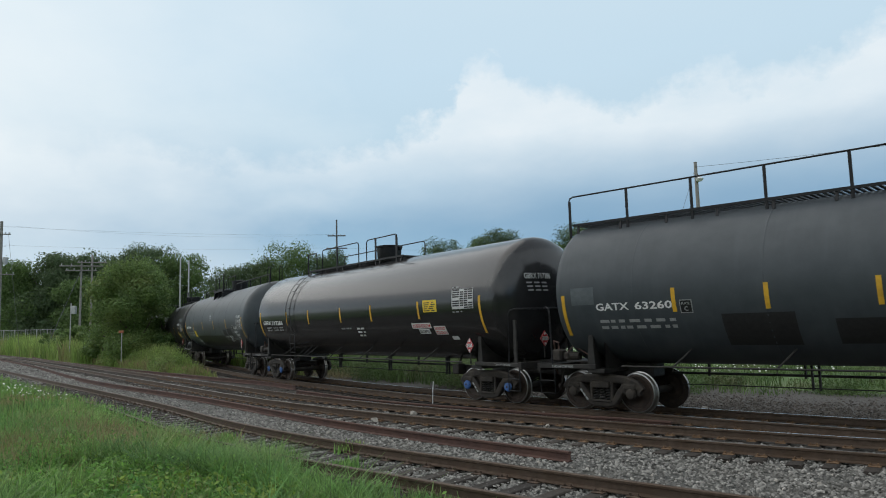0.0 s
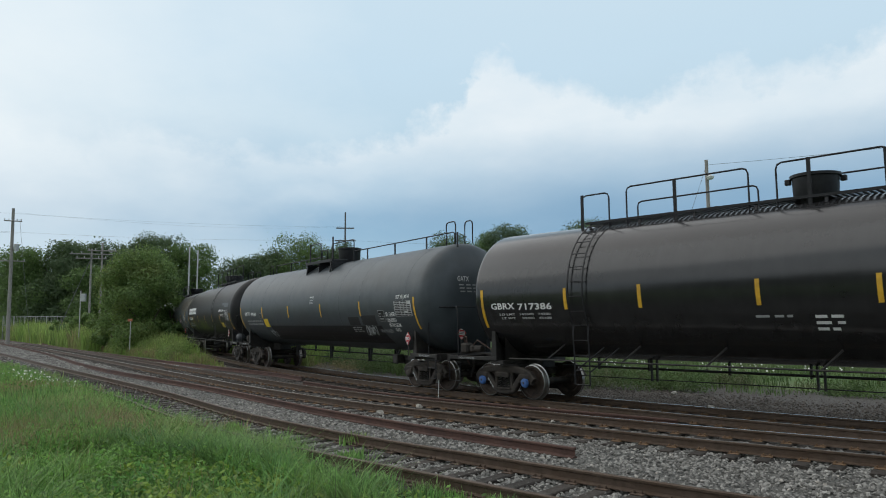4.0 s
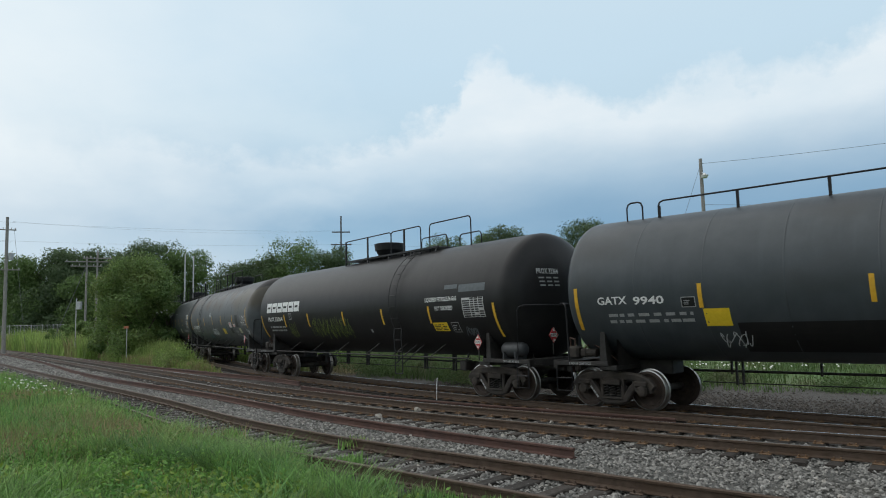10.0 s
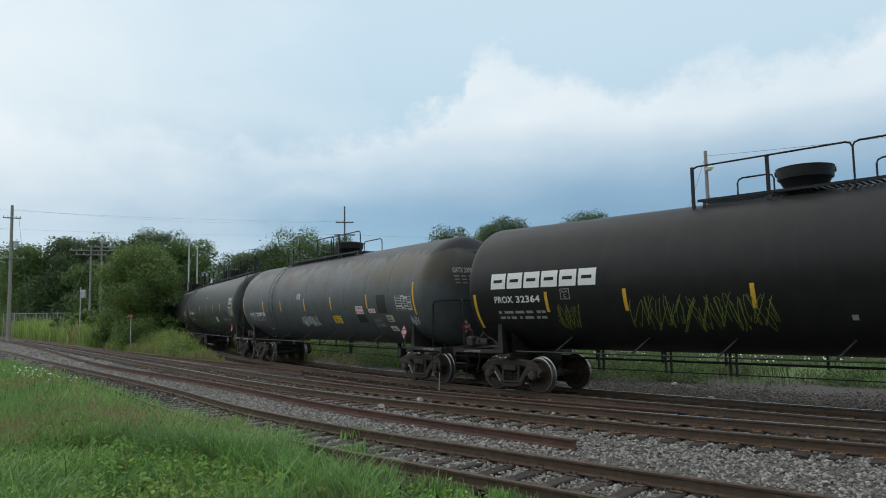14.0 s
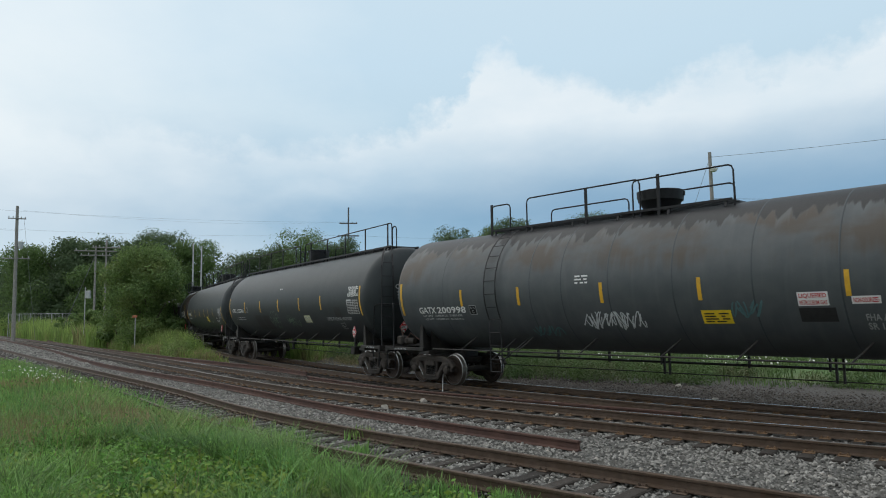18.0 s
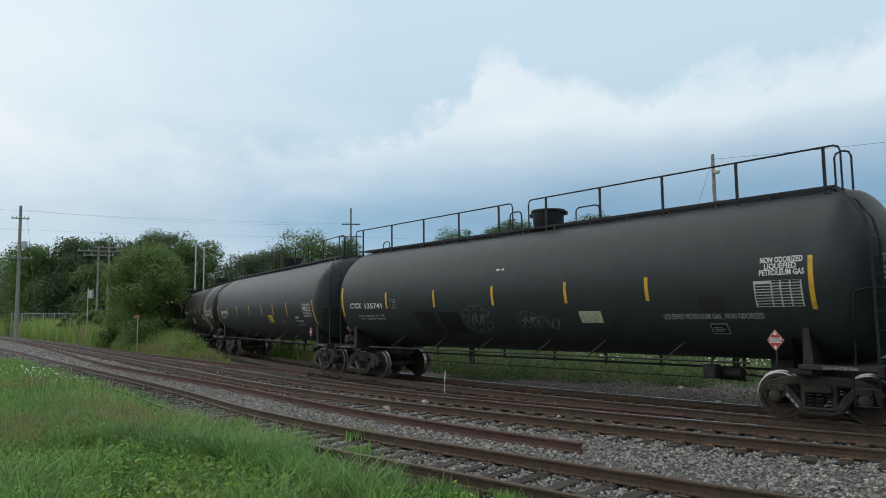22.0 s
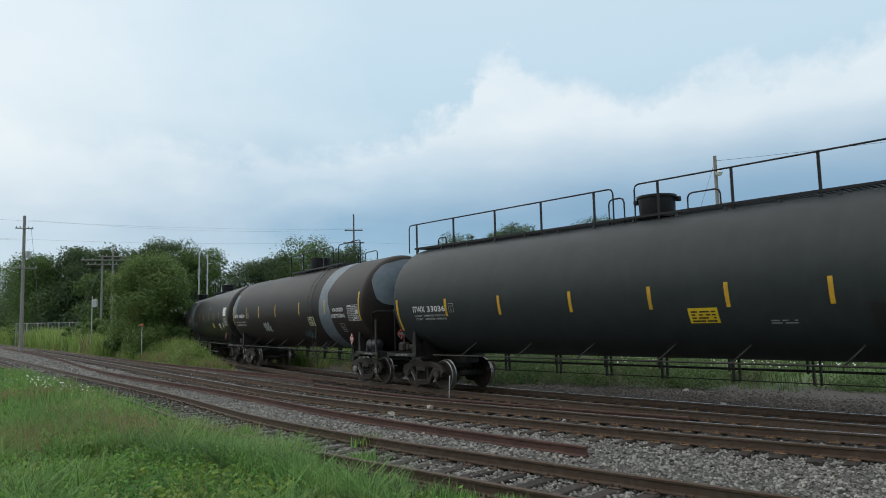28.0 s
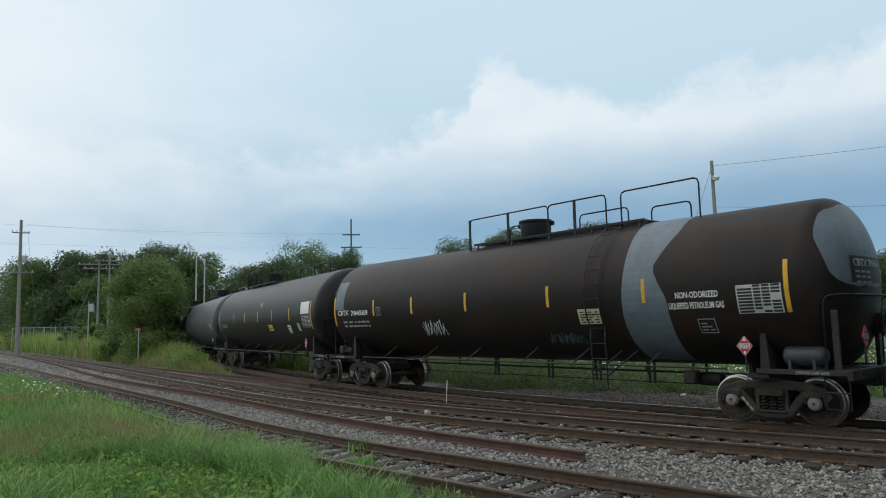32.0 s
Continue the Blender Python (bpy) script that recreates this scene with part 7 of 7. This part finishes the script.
def post():
    root = thing("marker_post", None, "thin grey marker post with a rust-orange top in the weeds", "post", pose(-24.4, 55.0, -0.36))
    part("shaft", Shape().tube([(0, 0, 0), (0, 0, 2.7)], 0.035, sides=8).mesh("shaft", [M_PALE_POLE]), root)
    part("target", Shape().box(-0.24, 0.14, -0.03, 0.03, 2.66, 2.86, 0, 0.02).mesh("target", [M_ORANGE]), root, "rust-orange plate")


post()


def mesh_fence(label, x0, y0, x1, y1, n):
    root = thing("fence", None, label, "fence", group="fences beyond the meadow")
    sh = Shape()
    d = math.hypot(x1 - x0, y1 - y0)
    a = math.degrees(math.atan2(y1 - y0, x1 - x0))
    root.matrix_basis = pose(x0, y0, -0.36, 0, 0, a)
    for k in range(n + 1):
        part("post", cached("fencepost", lambda: Shape().tube([(0, 0, 0), (0, 0, 3.9)], 0.07, sides=6).mesh("fence_post", [M_METAL_GREY])), root, at=pose(d * k / n, 0, 0))
    for z in (0.9, 2.4, 3.8):
        part("rail", Shape().tube([(0, 0, z), (d, 0, z)], 0.035, sides=5).mesh("fence_rail", [M_METAL_GREY]), root)
    for k in range(int(d / 0.22)):
        sh.box(k * 0.22 - 0.012, k * 0.22 + 0.012, 0.03, 0.05, 0.1, 3.85)
    part("mesh_panel", sh.mesh("mesh_panel", [M_METAL_GREY]), root)


mesh_fence("grey wire fence standing before the trees", -71, 113.6, -61.0, 114.5, 6)


def relay_box():
    root = thing("signal_box", None, "small grey box on a pale post among the bushes", "box", pose(-34.8, 67.4, -0.36))
    part("post", Shape().tube([(0, 0, 0), (0, 0, 5.7)], 0.05, sides=8).mesh("post", [M_PALE_POLE]), root)
    part("box", Shape().box(0.06, 0.5, -0.15, 0.15, 4.65, 5.4, 0, 0.03).mesh("box", [M_METAL_GREY]), root)


relay_box()

# ---- tracks ----


def tie_mesh(r, length=2.55, w=0.22, h=0.17):
    """A cracked timber tie, lying along y."""
    sh = Shape()
    ws = [r.uniform(-0.008, 0.008) for _ in range(12)]
    rings = []
    for i, y in enumerate(np.linspace(-length / 2, length / 2, 6)):
        a, b = w / 2 + ws[i], w / 2 + ws[i + 6]
        rings.append([(-a, y, -h), (b, y, -h), (b, y, -0.015), (b - 0.02, y, 0.0), (0.01, y, ws[i] * 0.8), (-a + 0.02, y, 0.0), (-a, y, -0.015)])
    return sh.loft(rings, 0, caps=True).mesh("tie", [M_TIE])


TIES = [tie_mesh(random.Random(k)) for k in range(6)]


def plate_mesh():
    """A tie plate with its shoulders and four spikes."""
    sh = Shape().box(-0.09, 0.09, -0.17, 0.17, 0.0, 0.016, 0, 0.006)
    sh.box(-0.09, 0.09, -0.095, -0.075, 0.014, 0.028).box(-0.09, 0.09, 0.075, 0.095, 0.014, 0.028)
    for x in (-0.05, 0.05):
        for y in (-0.105, 0.105):
            sh.box(x - 0.012, x + 0.012, y - 0.018, y + 0.018, 0.012, 0.055, 0, 0.006)
    return sh.mesh("tie_plate", [M_PLATE])


PLATE = plate_mesh()
DARK_PLATE = PLATE.copy()
DARK_PLATE.materials[0] = M_DARK_PLATE


def track(name, label, line, s0, s1, near0, near1, head_near, head_far, tie_top=-0.178, rail_mat=None, spacing=0.52, seed=1, rear=8.0, plate=None):
    """A track with its two rails, its ties and their plates; the stretch the camera passes has them one by one."""
    r = random.Random(seed)
    root = thing(name, None, label, "railway track", kind="structure")
    rm = rail_mat or M_RAIL
    part("rail", rail_mesh(line, s0, s1, HALF, [rm, head_near]), root, "near running rail, brown with a worn head")
    part("rail", rail_mesh(line, s0, s1, -HALF, [rm, head_far]), root, "far running rail, brown with a worn head")
    far = Shape()
    for s in np.arange(s0 + 0.3, s1 - 0.3, spacing):
        s = s + r.uniform(-0.04, 0.04)
        p = line.at(s)
        a = line.angle(s) + r.uniform(-1.5, 1.5)
        if near0 < s < near1:
            m = pose(p[0], p[1], tie_top + r.uniform(-0.012, 0.004), 0, 0, a)
            part("tie", r.choice(TIES), root, at=m)
            for side in (-1, 1):
                part("tie_plate", plate or PLATE, root, at=m @ pose(0, side * HALF, 0.002))
        elif s > near0 - 60:
            m = pose(p[0], p[1], tie_top, 0, 0, a)
            far.add([m @ Vector(v) for v in ((-.11, -1.27, -.1), (.11, -1.27, -.1), (.11, 1.27, -.1), (-.11, 1.27, -.1), (-.1, -1.27, 0), (.1, -1.27, 0), (.1, 1.27, 0), (-.1, 1.27, 0))],
                    [(4, 5, 6, 7), (0, 1, 5, 4), (1, 2, 6, 5), (2, 3, 7, 6), (3, 0, 4, 7)])
    if far.v:
        tagged(part("distant_ties", far.mesh("distant_ties", [M_TIE]), root), kind="stuff")
    return root


track("track_near", "little-used siding with brown rails, dark ties and weeds", LINE_A, 80, sA - 1, A_MID - 22, A_MID + 9, M_RAIL, M_RAIL, tie_top=-0.182, seed=11, plate=DARK_PLATE)
track("track_middle", "main track with worn rails on rusty tie plates", LINE_B, 20, sB - 1, B_MID - 26, B_MID + 13, M_HEAD, M_SHINE, seed=12)
track("track_far", "far track with a polished rail that carries the train", LINE_T, 2, LINE_T.length - 1, T_MID - 22, T_MID + 14, M_HEAD, M_SHINE, seed=13)


def loose_rail(label, pts, z):
    ln = Line(pts)
    me = rail_mesh(ln, 0.0, ln.length, 0.0, [M_RUST_RAIL, M_RUST_RAIL], z=z)
    thing("loose_rail", me, label, "rail", group="spare rails lying between the tracks")


loose_rail("rust-red spare rail lying on the grey ballast, cut off square", [(-62, 96.5), (-30, 53.5), (-15.7, 33.3), (-7.0, 22.8), (-2.55, 17.0), (0.12, 14.0), (2.33, 11.75)], -0.03)
loose_rail("rust-red spare rail lying beside the far track", [(-61.6, 105.6), (-39.4, 71.5), (-23.9, 50.9), (-15.9, 40.7), (-10.7, 34.4), (-6.84, 29.8), (-5.4, 27.6)], -0.03)
loose_rail("rust-red spare rail lying behind the main track's far rail", [(-5.1, 25.8), (-1.5, 21.0), (1.6, 18.0), (5.1, 14.95)], -0.03)


def stones(name, label, count, place, mat, lo, hi, seed):
    """Loose crushed stone, each with its own faces."""
    r = random.Random(seed)
    base = [(1, 0, 0), (-1, 0, 0), (0, 1, 0), (0, -1, 0), (0, 0, 1), (0, 0, -0.4), (0.62, 0.62, 0.5), (-0.62, 0.55, 0.52), (-0.55, -0.62, 0.45), (0.6, -0.6, 0.5)]
    faces = [(4, 6, 7), (4, 7, 8), (4, 8, 9), (4, 9, 6), (6, 0, 2), (6, 2, 7), (7, 2, 1), (7, 1, 8), (8, 1, 3), (8, 3, 9), (9, 3, 0), (9, 0, 6)]
    v, f = [], []
    for _ in range(count):
        x, y, z = place(r)
        a, sz = r.uniform(0, 6.28), r.uniform(lo, hi) * r.uniform(0.7, 1.25)
        ca, sa, k = math.cos(a) * sz, math.sin(a) * sz, len(v)
        fl = r.uniform(0.55, 1.0)
        tx, ty = r.uniform(-0.4, 0.4), r.uniform(-0.4, 0.4)
        for bx, by, bz in base:
            bx, by, bz = bx * r.uniform(0.75, 1.2), by * r.uniform(0.6, 1.0), bz * fl * r.uniform(0.8, 1.2)
            v.append((x + ca * bx - sa * by, y + sa * bx + ca * by, z + sz * (bz + tx * bx + ty * by)))
        f += [tuple(i + k for i in q) for q in faces]
    thing(name, mesh_of(name, v, f, [mat]), label, "gravel", kind="stuff")


def between_tracks(r):
    s = B_MID + (r.uniform(-8, 10) if r.random() < 0.62 else r.uniform(-34, -8))
    off = r.uniform(-0.6, 5.9)
    p = LINE_B.side(s, off)
    z = -0.216
    return p[0], p[1], z


def in_siding(r):
    s = A_MID + r.uniform(-13, 6)
    p = LINE_A.side(s, r.uniform(-1.5, 1.5))
    return p[0], p[1], -0.225


def behind_far(r):
    s = T_MID + r.uniform(-8, 18)
    off = -(1.0 + abs(r.gauss(0, 3.4)))
    p = LINE_T.side(s, off)
    return p[0], p[1], -0.24 - max(0, (-off - 2.4)) * 0.018


def dirty_between(r):
    s = T_MID + r.uniform(-14, 12)
    p = LINE_T.side(s, r.uniform(-0.7, 2.4))
    return p[0], p[1], -0.222


def far_between(r):
    p = LINE_B.side(B_MID + r.uniform(-90, -28), r.uniform(1.2, 5.4))
    return p[0], p[1], -0.23


stones("crushed_stone", "loose grey crushed stone further along the tracks", 7000, far_between, M_STONE, 0.05, 0.10, 28)
stones("crushed_stone", "loose grey crushed stone between the near tracks", 52000, between_tracks, M_STONE, 0.018, 0.040, 21)
stones("crushed_stone", "pale chips scattered on the grey ballast", 700, between_tracks, M_PALE_ROCK, 0.025, 0.05, 25)
stones("crushed_stone", "loose grey stone among the siding's ties", 3500, in_siding, M_STONE, 0.018, 0.04, 22)
stones("crushed_stone", "brown-grey stone behind the far track", 22000, behind_far, M_STONE_BROWN, 0.016, 0.042, 23)
stones("crushed_stone", "dirty brown stone between the far tracks", 5000, dirty_between, M_STONE_BROWN, 0.02, 0.04, 24)


def rock(label, x, y, z, size, seed, mat=M_PALE_ROCK):
    r = random.Random(seed)
    bm = bmesh.new()
    bmesh.ops.create_icosphere(bm, subdivisions=2, radius=size)
    for v in bm.verts:
        v.co *= 0.8 + 0.5 * noise.noise(v.co / size * 1.3 + Vector((seed * 3.1, 0, 0)))
        v.co.z *= 0.7
    me = bpy.data.meshes.new("rock")
    bm.to_mesh(me)
    bm.free()
    me.materials.append(mat)
    thing("rock", me, label, "rock", pose(x, y, z + size * 0.35, 0, 0, r.uniform(0, 360)), group="pale rocks on the ballast")


for i, (x, y, s) in enumerate([(-0.64, 18.8, 0.11), (-1.56, 17.6, 0.12), (2.44, 15.95, 0.06), (2.72, 18.35, 0.05), (6.98, 21.5, 0.11), (6.8, 18.1, 0.10), (4.1, 17.4, 0.05)]):
    rock("pale broken rock lying on the ballast", x, y, -0.19, s, i + 2)
# thin white rod standing by the far track
rod = thing("marker_rod", Shape().tube([(0, 0, -0.2), (0.01, 0, 0.2), (0.035, 0.0, 0.46)], 0.016, sides=8).mesh("rod", [M_WHITE]), "thin white marker rod leaning by the far track", "rod", pose(-0.15, 21.5, 0))

# ---- what moves: the train rolls along its curved track to the right ----
RUN_T = [0, 2, 4, 6, 8, 10, 12, 14, 16, 18, 20, 22, 24, 26, 28, 30, 32]
RUN_S = [-2.85, 4.46, 11.73, 18.97, 26.36, 33.73, 41.03, 48.38, 55.61, 62.95, 70.15, 77.30, 84.54, 91.82, 99.03, 106.27, 113.40]


def run(t):
    """Metres rolled at t seconds, smooth between the values above."""
    kt, kv = np.array(RUN_T, float), np.array(RUN_S)
    m = np.gradient(kv, kt)
    i = min(max(int(np.searchsorted(kt, t, "right")) - 1, 0), len(kt) - 2)
    h = kt[i + 1] - kt[i]
    x = (t - kt[i]) / h
    return float((2 * x**3 - 3 * x**2 + 1) * kv[i] + (x**3 - 2 * x**2 + x) * h * m[i] + (3 * x**2 - 2 * x**3) * kv[i + 1] + (x**3 - x**2) * h * m[i + 1])


def car_pose(s):
    a, b = on_train(s + TRUCK_X), on_train(s - TRUCK_X)
    c, d = (a + b) / 2, b - a
    return pose(c[0], c[1], 0, 0, 0, math.degrees(math.atan2(d[1], d[0])))


def motions():
    times = [k * 0.5 for k in range(65)]
    spins = [round(k * 0.15, 2) for k in range(214)] + [32.0]
    turn = [pose(0, 0, 0, 0, math.degrees((run(t) - run(0)) / WHEEL_R), 0) for t in spins]
    for centre, root, trucks in TRAIN:
        walk(root, [(t, car_pose(centre - run(t))) for t in times])
        for tr, tx, ws in trucks:
            rows = []
            for t in times[::4]:
                s = centre - run(t)
                body = car_pose(s)
                a, b = on_train(s - tx + 0.86), on_train(s - tx - 0.86)
                c, d = (a + b) / 2, b - a
                rows.append((t, body.inverted() @ pose(c[0], c[1], 0, 0, 0, math.degrees(math.atan2(d[1], d[0])))))
            walk(tr, rows)
            for ax, w in ws:
                walk(w, [(t, pose(ax, 0, WHEEL_R) @ m) for t, m in zip(spins, turn)])


motions()
